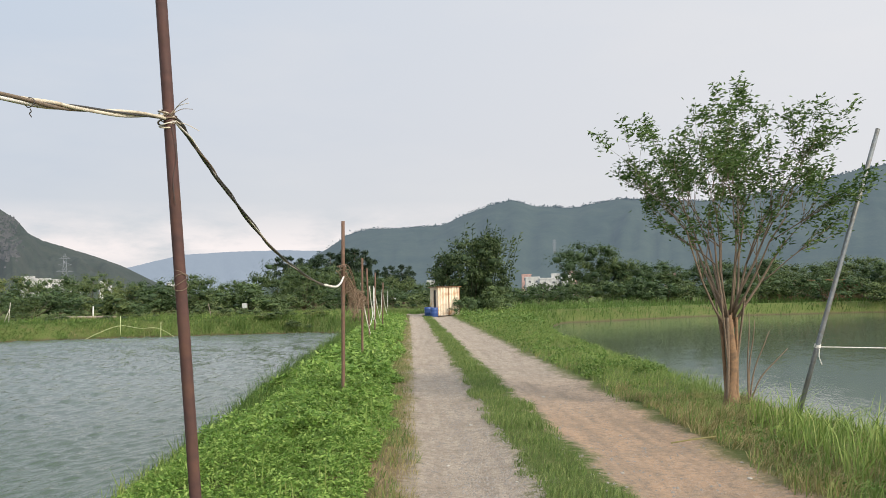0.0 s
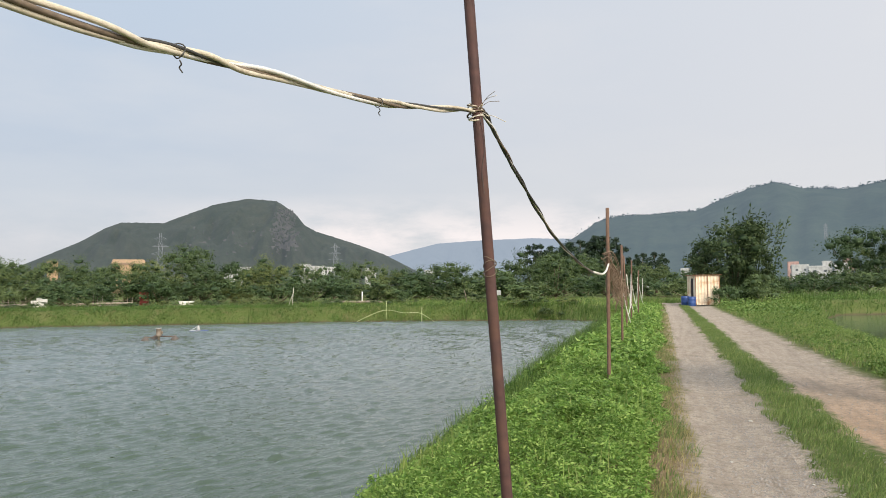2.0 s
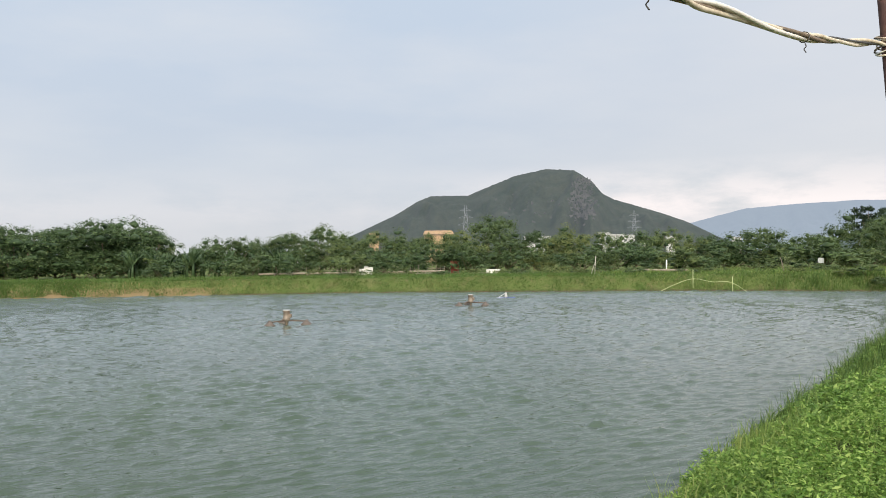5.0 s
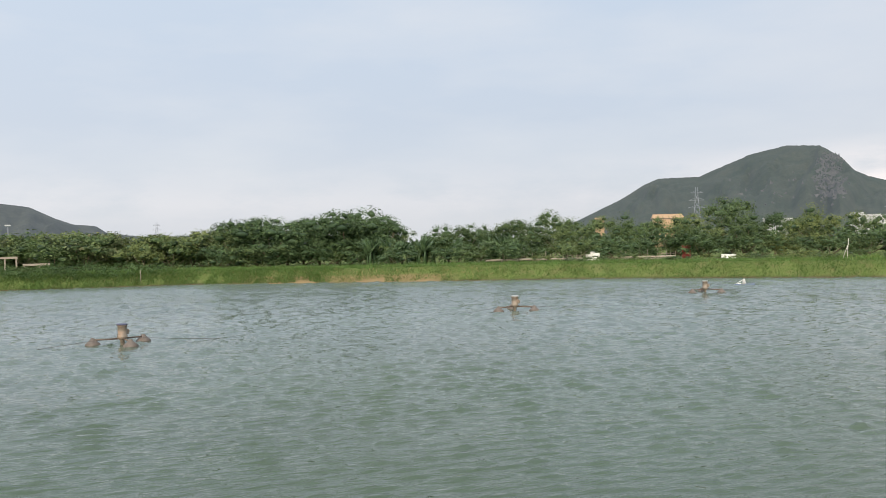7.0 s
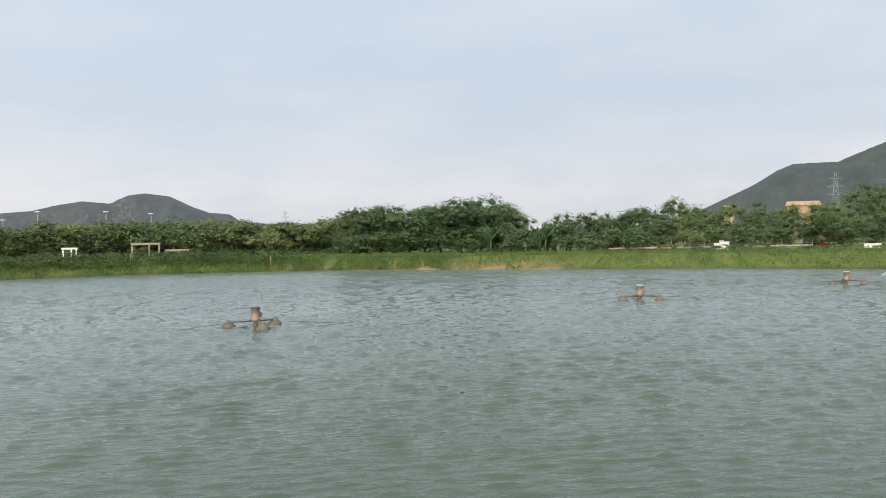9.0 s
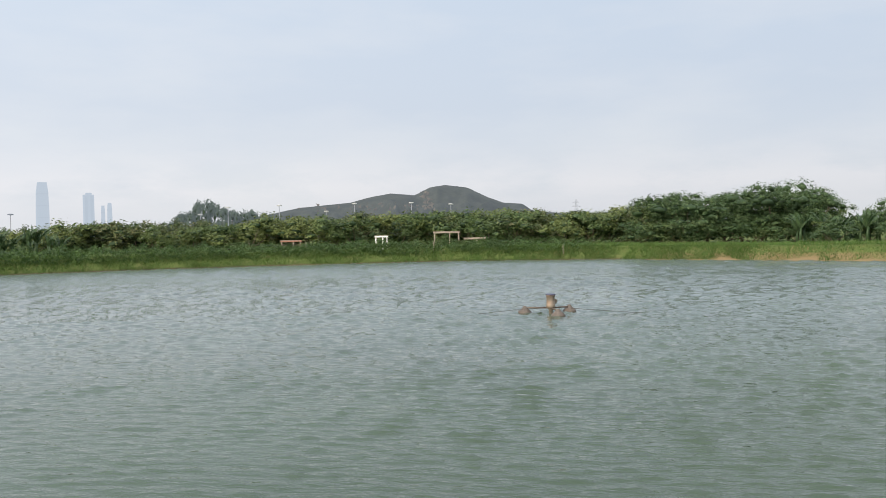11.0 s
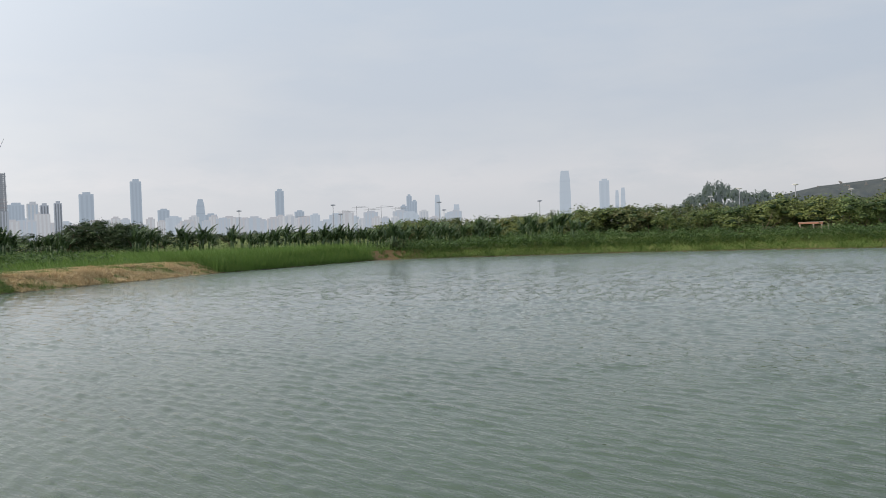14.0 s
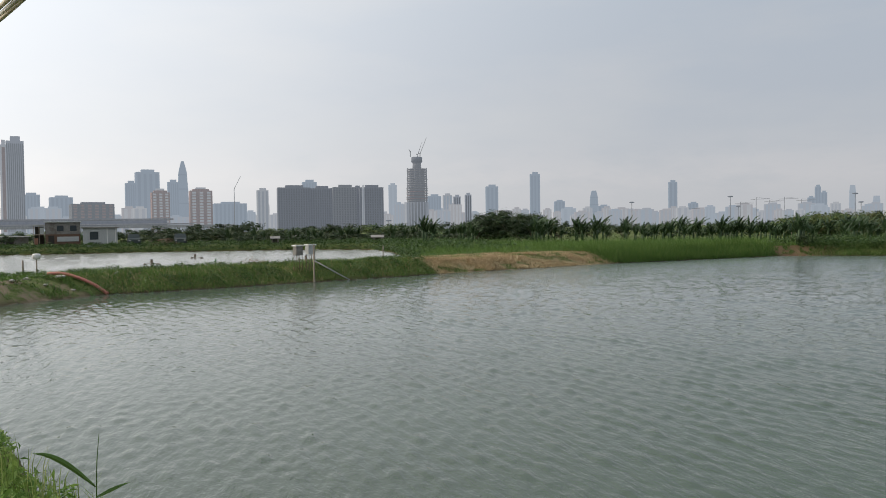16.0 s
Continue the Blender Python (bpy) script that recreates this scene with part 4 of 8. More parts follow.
bank_herbs("dark leafy growth along the far pond's shore", bank_points(POND_SOUTH, 2, 8, 34000, 0.1, 9.0, 1.4), 0.1, 0.7, 0.16, 0.34, M_HERB)
bank_grass("dry and green grass on the dividing bank", bank_points(POND_WEST, 12, 14, 3500, 0.1, 5.0), 0.1, 0.3, 0.02, 0.05, M_GRASS_DRY, 0.8)


# far banks
grass_field("dry_grass", "scattered tan tufts on the far bank", 26000, -72, -4, 36, 84, 0.06, 0.2, 0.03, 0.07, M_GRASS_DRY,
            lambda x, y, d: (pond_distance(x, y, POND_WEST) < 9) & (y > 30) & (soft_noise(x, y, 3.5, 97) + 0.4 * soft_noise(x, y, 1.2, 98) > 0.24), 1.6)
grass_field("dry_grass", "tan tufts at the foot of the far bank", 9000, -84, -60, -36, 34, 0.08, 0.26, 0.03, 0.06, M_GRASS_DRY,
            lambda x, y, d: (d < 1.1) & (soft_noise(x, y, 4, 94) > 0.12), 1.0)
grass_field("grass", "bright green grass on the far bank", 60000, -72, -2, 36, 84, 0.04, 0.16, 0.04, 0.08, M_TURF,
            lambda x, y, d: (pond_distance(x, y, POND_WEST) < 13) & (y > 30), 1.8)
grass_field("grass", "green grass on the far bank", 60000, -97, -60, -44, 38, 0.12, 0.35, 0.04, 0.08, M_TURF, lambda x, y, d: pond_distance(x, y, POND_WEST) < np.where(y > 20, 14, 0.5), 0.7)


def bare_zone(x, y):
    return (x > -11) & (y < -36) & (y > -43) & (soft_noise(x, y, 1.5, 72) > 0.02)


def straw_zone(x, y):
    k = (x + 48.5) / 17.0
    return (k > 0) & (k < 1) & (y > -45.5) & (y < -39) & (soft_noise(x, y, 3.0, 71) + 0.5 * soft_noise(x, y, 1.1, 73) > -0.22)


grass_field("grass", "thick green grass on the dividing bank", 75000, -72, -5, -47, -37.5, 0.08, 0.30, 0.018, 0.042, M_BANK_GRASS,
            lambda x, y, d: ~straw_zone(x, y) & ~bare_zone(x, y), 1.4)
grass_field("grass", "thick green grass on the dividing bank", 50000, -55, 2, -48, -36, 0.10, 0.34, 0.018, 0.04, M_BANK_GRASS,
            lambda x, y, d: ~straw_zone(x, y) & ~bare_zone(x, y) & (d < 9) & (soft_noise(x, y, 2.8, 49) > -0.12), 1.2)
grass_field("straw", "cut straw spread over the bank", 80000, -50, -30, -46, -38.3, 0.05, 0.15, 0.03, 0.055, M_STRAW,
            lambda x, y, d: straw_zone(x, y), 2.6)
grass_field("grass", "grass beyond the pond", 34000, -100, 25, -150, -48, 0.25, 0.7, 0.06, 0.13, M_REED, lambda x, y, d: d < 16, 0.6)
grass_field("grass", "tall reeds on the far shore of the pond", 34000, 10, 110, 70, 112, 0.4, 1.2, 0.04, 0.09, M_REED,
            lambda x, y, d: (d < 13) & (x > 9), 0.4)
grass_field("grass", "green grass beside the lane", 26000, -30, 12, 62, 84, 0.15, 0.5, 0.03, 0.07, M_VERGE_GRASS,
            lambda x, y, d: ~((x > -0.3) & (x < 3.2) & (y < 70)) & ~((y > 68) & (y < 72) & (x < 3)), 0.6)


grass_field("grass", "reedy grass overhanging the far water's edge", 45000, -84, -3, 34, 72, 0.08, 0.24, 0.025, 0.06, M_TURF, lambda x, y, d: (d < 1.3) & (soft_noise(x, y, 5, 44) > -0.25), 1.6)
grass_field("dry_grass", "tan dry grass along the waterline", 16000, -78, -52, 18, 50, 0.1, 0.3, 0.03, 0.07, M_GRASS_DRY,
            lambda x, y, d: (d < 1.6) & (soft_noise(x, y, 12, 91) > -0.1), 0.8)


grass_field("grass", "reeds overhanging the pond's far shore", 26000, 8, 112, 50, 100, 0.35, 0.9, 0.03, 0.07, M_REED, lambda x, y, d: d < 1.5, 0.6)


def bank_weeds(name, n, x0, x1, y0, y1, keep, low, high, size0, size1, material, label):
    """Leafy weeds in uneven mounds on the far banks."""
    p = scatter(n, x0, x1, y0, y1, keep)
    mound = np.clip(0.5 + soft_noise(p[:, 0], p[:, 1], 4.5, 81) * 0.9 + soft_noise(p[:, 0], p[:, 1], 1.8, 82) * 0.5, 0, 1.2)
    ok = mound > 0.3
    p, mound = p[ok], mound[ok]
    p[:, 2] += (low + (high - low) * mound) * rng.uniform(0.25, 1.0, len(p)) ** 0.6
    return stuff(name, label, "weeds", array_mesh(name, *leaf_tris(rng, p, rng.uniform(size0, size1, len(p)), np.array([[0, 0, 1.0]]) + rng.normal(0, 0.5, (len(p), 3)), 0.6), material))


bank_weeds("weeds", 34000, -80, -4, 40, 92, lambda x, y, d: (pond_distance(x, y, POND_WEST) > 1.0) & (pond_distance(x, y, POND_WEST) < 14) & (soft_noise(x, y, 9, 95) > -0.1), 0.02, 0.42, 0.1, 0.2, M_HERB_LIGHT,
           "leafy green weeds on the far bank")
bank_weeds("weeds", 34000, -72, -6, -47, -37, lambda x, y, d: ~straw_zone(x, y) & ~bare_zone(x, y) & ((soft_noise(x, y, 6, 96) > -0.05) | (x > -33)), 0.02, 0.26, 0.07, 0.15, M_HERB_LIGHT,
           "leafy green weeds on the dividing bank")
bank_weeds("weeds", 26000, -33, -6, -46, -38.2, lambda x, y, d: ~straw_zone(x, y) & ~bare_zone(x, y) & (d > 0.3) & (soft_noise(x, y, 3.2, 99) > 0.02), 0.04, 0.36, 0.06, 0.13, M_HERB,
           "dark leafy weeds in mounds on the dividing bank")
bank_weeds("weeds", 30000, -90, 20, -145, -84, lambda x, y, d: (d > 0.8) & (d < 20), 0.1, 0.6, 0.2, 0.4, M_HERB, "dark leafy growth beyond the pond")
grass_field("grass", "even green grass in front of the banana plants", 70000, -100, -40, -90, -22, 0.25, 0.7, 0.03, 0.06, M_BANK_GRASS,
            lambda x, y, d: (pond_distance(x, y, POND_WEST) > 3) & (np.hypot(x, y) > 56) & (np.hypot(x, y) < 101) & (pond_distance(x, y, POND_SOUTH) > 0.5), 0.9)
bank_weeds("weeds", 26000, -100, -42, -78, -22, lambda x, y, d: (pond_distance(x, y, POND_WEST) > 7) & (np.hypot(x + 0.6, y) > 91) & (np.hypot(x + 0.6, y) < 106) & (pond_distance(x, y, POND_SOUTH) > 3), 0.15, 1.2, 0.10, 0.22, M_HERB,
           "dense green undergrowth among the banana plants")
bank_weeds("weeds", 26000, 3.2, 30, 40, 84, lambda x, y, d: (d > 0.6) & ~((x < 3.4) & (y < 72)), 0.02, 0.6, 0.1, 0.2, M_VERGE_WEED, "leafy green weeds beside the lane")



def verge_weeds(n, y0, y1, power, size0, size1):
    """Leafy weeds among the grass on the verge."""
    y = near_weighted(n, y0, y1, power)
    x = rng.uniform(2.9, 7.2, n)
    d = shore(x, y)
    ok = (d > 0.1) & (x > 3.3 + soft_noise(x, y, 0.9, 65) * 0.3) & (soft_noise(x, y, 1.7, 68) + 0.4 * soft_noise(x, y, 0.6, 69) > 0.02)
    x, y = x[ok], y[ok]
    z = ground_z(x, y) + np.clip(clumps_height(x, y), 0.2, 1.2) * 0.24 * rng.uniform(0.3, 1.0, len(x)) ** 0.6
    return stuff("weeds", "leafy yellow-green weeds in the verge's grass", "weeds", array_mesh("weeds", *leaves(rng, np.stack([x, y, z], 1), rng.uniform(size0, size1, len(x)), 0.6, 0.42), M_VERGE_WEED))


verge_weeds(14000, 4, 18, 1.3, 0.025, 0.06)
verge_weeds(46000, 15, 62, 1.5, 0.045, 0.11)

bank_weeds("weeds", 24000, -72, -4, 38, 80, lambda x, y, d: (pond_distance(x, y, POND_WEST) > 0.4) & (pond_distance(x, y, POND_WEST) < 7) & (soft_noise(x, y, 2.6, 99) > 0.1), 0.02, 0.22, 0.08, 0.16, M_REED,
           "low leafy clumps on the grassy far bank")


# ---------------------------------------------------------------- trees
def ball(level):
    bm = bmesh.new()
    bmesh.ops.create_icosphere(bm, subdivisions=level, radius=1.0)
    v = np.array([tuple(q.co) for q in bm.verts])
    f = np.array([[q.index for q in t.verts] for t in bm.faces], dtype=np.int32)
    bm.free()
    return v, f


BALL, BALL_FACES = ball(1)


def tree_meshes(seed, height, radius, n_leaves, leaf, material, bare=0.22, clumps=26, squash=0.75, narrow=0.62):
    """Trunk with limbs, and a crown of leaf clumps with an uneven outline."""
    r = np.random.RandomState(seed)
    bm = bmesh.new()
    base = height * bare
    lean = Vector((r.uniform(-0.3, 0.3), r.uniform(-0.3, 0.3), 0))
    fork = Vector((0, 0, base)) + lean * 0.4
    tube(bm, (0, 0, -0.25), fork, height * 0.028, height * 0.02, 7)
    centres = []
    for i in range(clumps):
        a = r.uniform(0, 2 * np.pi)
        rad = radius * math.sqrt(r.uniform(0.02, 1.0))
        k = r.uniform(-1.0, 1.0)
        zc = base + (height - base) * (0.47 + 0.43 * k * math.sqrt(max(0.05, 1 - (rad / radius) ** 2 * squash)))
        centres.append(Vector((math.cos(a) * rad, math.sin(a) * rad, zc)) + lean)
    for c in centres[:6]:
        mid = fork.lerp(c, 0.5) + Vector((0, 0, -0.06 * height))
        pipe_run(bm, [fork, mid, c], [height * 0.014, height * 0.009, height * 0.003], 5)
    trunk = bpy.data.meshes.new("trunk")
    bm.to_mesh(trunk)
    bm.free()
    trunk.materials.append(M_BARK)
    sprays = 12
    per = n_leaves // (clumps * sprays)
    pts, face, hulls, tris = [], [], [], []
    for c in centres:
        s = radius * r.uniform(0.20, 0.38)
        # each clump carries sprays of leaves that stand out unevenly
        for k in range(sprays):
            u = r.normal(0, 1, 3) + np.array([0, 0, 0.25])
            u /= np.linalg.norm(u)
            tip = u * s * r.uniform(0.5, 1.0) * np.array([1.15, 1.15, 0.85])
            q = np.clip(r.normal(0, 1, (per, 3)), -1.5, 1.5) * s * r.uniform(0.20, 0.38) * np.array([1, 1, 0.7])
            pts.append(np.array(c) + tip + q)
            face.append(np.tile(u * 0.7, (per, 1)) + r.normal(0, 0.35, (per, 3)) + np.array([0, 0, 0.45]))
        # a filler hull in each dense leaf clump, coloured dark for its inner shade
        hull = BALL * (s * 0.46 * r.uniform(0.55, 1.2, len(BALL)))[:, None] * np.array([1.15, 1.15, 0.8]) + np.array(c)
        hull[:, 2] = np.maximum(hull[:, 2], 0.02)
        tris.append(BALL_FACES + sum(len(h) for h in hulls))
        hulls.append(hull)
    pts, face = np.concatenate(pts), np.concatenate(face)
    ok = pts[:, 2] > 0.1
    pts, face = pts[ok], face[ok]
    v, quads_, t = leaf_tris(r, pts, r.uniform(leaf * 0.6, leaf * 1.3, len(pts)), face, narrow)
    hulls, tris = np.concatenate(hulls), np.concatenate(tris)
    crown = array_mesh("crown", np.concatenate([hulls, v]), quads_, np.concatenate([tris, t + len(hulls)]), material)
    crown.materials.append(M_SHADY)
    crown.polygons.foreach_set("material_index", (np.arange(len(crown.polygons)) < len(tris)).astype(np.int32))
    return trunk, crown


def plant_tree(meshes, label, category, m, group="", name="tree"):
    ob = thing(name, label, category, m, group)
    for nm, me in zip(("trunk", "crown"), meshes):
        new(nm, me).parent = ob
    return ob


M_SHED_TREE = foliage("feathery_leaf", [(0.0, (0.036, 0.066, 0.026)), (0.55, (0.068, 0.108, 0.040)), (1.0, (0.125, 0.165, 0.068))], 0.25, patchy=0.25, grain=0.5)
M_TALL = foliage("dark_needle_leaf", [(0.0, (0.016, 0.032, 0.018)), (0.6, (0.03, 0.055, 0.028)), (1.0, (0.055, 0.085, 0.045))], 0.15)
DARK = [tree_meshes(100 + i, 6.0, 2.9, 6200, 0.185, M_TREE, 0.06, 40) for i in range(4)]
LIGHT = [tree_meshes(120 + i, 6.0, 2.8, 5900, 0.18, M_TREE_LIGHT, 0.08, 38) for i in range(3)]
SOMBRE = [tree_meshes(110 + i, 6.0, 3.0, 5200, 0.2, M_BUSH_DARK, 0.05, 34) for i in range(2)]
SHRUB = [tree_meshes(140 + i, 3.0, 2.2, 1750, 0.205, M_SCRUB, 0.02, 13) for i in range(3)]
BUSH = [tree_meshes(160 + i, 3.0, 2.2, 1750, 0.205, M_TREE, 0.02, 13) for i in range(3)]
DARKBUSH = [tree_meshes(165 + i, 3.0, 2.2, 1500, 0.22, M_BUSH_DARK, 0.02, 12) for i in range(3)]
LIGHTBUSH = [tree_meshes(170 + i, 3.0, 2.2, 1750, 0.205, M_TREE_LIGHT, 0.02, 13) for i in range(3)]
TALL = [tree_meshes(180 + i, 9.0, 1.7, 3600, 0.34, M_TALL, 0.2, 34) for i in range(2)]


def at_heading(heading, distance):
    a = radians(heading)
    return -math.sin(a) * distance - 0.6, math.cos(a) * distance


def plant_row(kinds, profile, step, far, spread, native, label, category, group, name="tree", low=0.8, wide=1.0, seed=1, skip=()):
    """A row of trees whose tops follow a profile of (heading, elevation) at about the distance far."""
    r = np.random.RandomState(seed)
    az = np.array([p[0] for p in profile])
    el = np.array([p[1] for p in profile])
    h = az[0]
    while h < az[-1]:
        if any(a0 < h < a1 for a0, a1 in skip):
            h += step * 0.5
            continue
        d = far + r.uniform(-spread, spread)
        x, y = at_heading(h, d)
        top = 1.6 + d * math.tan(radians(float(np.interp(h, az, el)))) + 0.15
        s = 1.1 * top / native * r.uniform(low, 1.0)
        z = float(ground_z(np.array([x]), np.array([y]))[0])
        if float(shore(np.array([x]), np.array([y]))[0]) > 1.0:
            f = wide * r.uniform(0.9, 1.2)
            m = pose(x, y, z, 0, 0, r.uniform(0, 360)) @ Matrix.Diagonal((s * f, s * f, s, 1))
            ob = plant_tree(kinds[r.randint(len(kinds))], label, category, m, group, name)
        h += step * r.uniform(0.7, 1.3)


NORTH = [(7, 2.6), (8, 3.0), (9.5, 2.2), (11, 1.8), (15, 1.7), (18, 1.6), (20.7, 1.9), (23.8, 1.3), (26.9, 2.3), (29.9, 2.0), (32.1, 3.0), (33.6, 2.1), (35.0, 1.75), (36.6, 1.68), (37.6, 1.9), (38.5, 2.55),
         (40, 2.2), (43.6, 2.5), (46.8, 1.9), (48, 1.55), (53, 1.65), (55.5, 1.8)]
plant_row(DARK + LIGHT, NORTH, 2.3, 95, 7, 6.0, "dense dark green orchard tree behind the pond", "tree", "trees behind the pond", seed=2, low=0.78, wide=0.9)
plant_row(LIGHT, NORTH, 2.4, 84, 3, 6.0, "leafy mid-green tree behind the pond", "tree", "trees behind the pond", seed=3, low=0.42)
plant_row(BUSH, [(7, 0.9), (30, 0.9), (44, 0.6), (56, 0.8)], 1.7, 82, 4, 3.0, "low dark bush under the trees", "bush", "bushes under the trees", "bush", 0.55, 1.3, 4)
CLUMP = [(55.8, 2.0), (57.2, 2.75), (59, 2.5), (61.7, 2.4), (64.8, 2.25), (66.3, 1.7)]
plant_row(DARK, CLUMP, 0.95, 92, 3, 6.0, "spreading dark green mango tree", "tree", "clump of dark trees", seed=5, low=0.92, wide=1.15)
plant_row(BUSH, [(55, 0.7), (67, 0.6)], 1.3, 88, 2, 3.0, "low dark bush under the trees", "bush", "bushes under the trees", "bush", 0.6, 1.3, 6)
WEST = [(66, 1.5), (68, 1.2), (73, 1.45), (79, 1.45), (87, 1.4), (95, 1.05), (102, 1.05), (109, 0.95), (114, 0.9), (119, 0.75)]
plant_row(SHRUB + LIGHTBUSH[:1], WEST, 0.95, 110, 6, 3.0, "dense olive-green scrub behind the bank", "bush", "scrub behind the bank", "bush", 0.85, 1.25, 7)
plant_row(LIGHTBUSH, WEST, 1.3, 104, 4, 3.0, "dark green scrub behind the bank", "bush", "scrub behind the bank", "bush", 0.55, 1.3, 8)
SOUTH = [(116, 0.55), (124, 0.35), (131, 0.35), (134, 0.7), (137, 1.25), (139, 0.6), (142, 0.45), (144.5, 0.6), (147, 0.4), (150, 0.5), (153, 0.35), (156, 0.75), (158, 0.8), (160, 0.45), (172, 0.25), (185, 0.2)]
plant_row(DARKBUSH + BUSH[:1], [(138, 0.1), (150, 0.05), (160, 0.25), (172, 0.1), (190, 0.1)], 1.0, 134, 5, 3.0, "dark green bush beyond the ponds", "bush", "bushes beyond the ponds", "bush", 0.75, 1.5, 19, ((161, 168.5),))
plant_row(DARKBUSH, [(138, -0.1), (160, 0.05), (190, 0.0)], 1.15, 126, 2, 3.0, "low dark bush beyond the ponds", "bush", "bushes beyond the ponds", "bush", 0.65, 1.6, 20, ((156.5, 169.5),))
plant_row(DARKBUSH + BUSH[:1], SOUTH, 1.1, 150, 8, 3.0, "dark green bush beyond the ponds", "bush", "bushes beyond the ponds", "bush", 0.8, 1.5, 9)
plant_row(SOMBRE, [(135.4, 0.9), (136.6, 1.5), (138.0, 1.25), (139.6, 0.55)], 0.85, 112, 2, 6.0, "broad dark tree beyond the ponds", "tree", "trees beyond the ponds", seed=10, low=0.95, wide=1.25)
EAST = [(-32, 2.1), (-29, 1.9), (-24, 2.2), (-20, 2.4), (-16.6, 2.6), (-14, 2.8), (-12.5, 3.4), (-11.5, 3.0), (-11, 1.3), (-10.3, 0.75), (-8, 0.65), (-6, 0.9), (-3, 1.1), (0, 1.6), (3, 2.0), (6, 2.2), (8, 2.5)]
plant_row(DARK + LIGHT, EAST, 1.5, 118, 6, 6.0, "dark green tree beyond the reeds", "tree", "trees beyond the reeds", seed=12, low=0.74, wide=1.05)
plant_row(BUSH, [(-32, 1.0), (-12, 0.9), (-11, 0.72), (-7, 0.7), (0, 0.8), (8, 1.0)], 1.4, 106, 5, 3.0, "dark bush beyond the reeds", "bush", "bushes beyond the reeds", "bush", 0.7, 1.3, 13)
plant_row(TALL, [(0.2, 2.3), (2.5, 3.0), (4.1, 3.7), (6, 3.0), (8, 3.1), (9, 2.6)], 1.1, 150, 12, 9.0, "tall thin-crowned tree behind the lane", "tree", "tall trees behind the lane", seed=14, low=0.8)

# the leaning bamboo-like bush beside the shed
plant_tree(tree_meshes(200, 7.0, 3.0, 11000, 0.25, M_SHED_TREE, 0.03, 70), "large dark leafy tree beside the tin shed", "tree", pose(5.2, 70, 0))


def cane_clump(x, y, n, low, high):
    """Tall canes with narrow leaves, blown to one side."""
    ob = thing("cane_clump", "clump of tall canes with feathery dark tops", "canes", pose(x, y, g0(x, y)))
    r = np.random.RandomState(33)
    tufts = []
    for i in range(n):
        a, q, h = r.uniform(0, 6.28), r.uniform(0, 1.4), r.uniform(low, high)
        foot = Vector((math.cos(a) * q, math.sin(a) * q, 0))
        top = foot * 1.7 + Vector((r.uniform(0.1, 0.9), 0, h))
        bm = bmesh.new()
        pipe_run(bm, [foot, foot.lerp(top, 0.5) + Vector((-0.12, 0, 0.1)), top], [0.035, 0.028, 0.012], 5)
        part("cane", bm, M_BUSH_DARK, ob)
        k = r.uniform(0.55, 1.0, 26)[:, None]
        tufts.append(np.array(foot) * (1 - k) + np.array(top) * k + r.normal(0, 0.07, (26, 3)))
    p = np.concatenate(tufts)
    me = array_mesh("crown", *leaves(r, p, r.uniform(0.25, 0.5, len(p)), 0.4, 0.3, (0.9, 0, 0.8)), M_SHED_TREE)
    new("crown", me).parent = ob


def g0(x, y):
    return float(ground_z(np.array([x]), np.array([y]))[0])


cane_clump(6.4, 68.6, 30, 5.6, 7.6)


# ---------------------------------------------------------------- banana plants
def banana_meshes(seed):
    r = np.random.RandomState(seed)
    bm = bmesh.new()
    pipe_run(bm, [(0, 0, -0.1), (0.03, 0, 0.7), (0.06, 0.03, 1.35)], [0.14, 0.12, 0.08], 8)
    stem = bpy.data.meshes.new("stem")
    bm.to_mesh(stem)
    bm.free()
    stem.materials.append(M_BANANA)
    fronds = []
    for i in range(11):
        a = i * 2.4 + r.uniform(-0.3, 0.3)
        rise = r.uniform(0.95, 1.56)
        length = r.uniform(1.3, 2.2)
        bm = bmesh.new()
        droop, rag = r.uniform(0.12, 0.42), r.uniform(0.55, 0.95)

        def rib(t):
            reach = length * t * math.cos(rise) + 0.16 * t * t * length
            up = 1.15 + 0.06 * (i % 4) + length * (t * math.sin(rise) - droop * t * t * t)
            return Vector((math.cos(a) * reach, math.sin(a) * reach + 0.3 * t * t, up))

        across = Vector((-math.sin(a), math.cos(a), 0))
        n = 10
        for k in range(n):
            t0, t1 = k / n, (k + 1) / n
            for side in (-1, 1):
                wide = [0.21 * math.sin(math.pi * min(1, t * 0.9 + 0.09)) ** 0.7 for t in (t0, t1)]
                hang = r.uniform(0.25, 1.1)
                p = rib(t0), rib(t1)
                q = [rib(t0 + (t1 - t0) * f) + across * side * w * 0.85 - Vector((0, 0, w * hang)) for f, w in zip((0.12, rag), wide)]
                bm.faces.new([bm.verts.new(v) for v in (p[0], p[1], q[1], q[0])])
        me = bpy.data.meshes.new("leaf")
        bm.to_mesh(me)
        bm.free()
        me.materials.append(M_BANANA)
        fronds.append(me)
    return stem, fronds


BANANAS = [banana_meshes(300 + i) for i in range(3)]


def banana(x, y, s, turn, kind):
    ob = thing("banana_plant", "banana plant with long drooping green leaves", "banana plant",
               pose(x, y, float(ground_z(np.array([x]), np.array([y]))[0]), 0, 0, turn) @ Matrix.Scale(s, 4), "banana plants")
    stem, fronds = BANANAS[kind]
    new("stem", stem).parent = ob
    for me in fronds:
        new("leaf", me).parent = ob


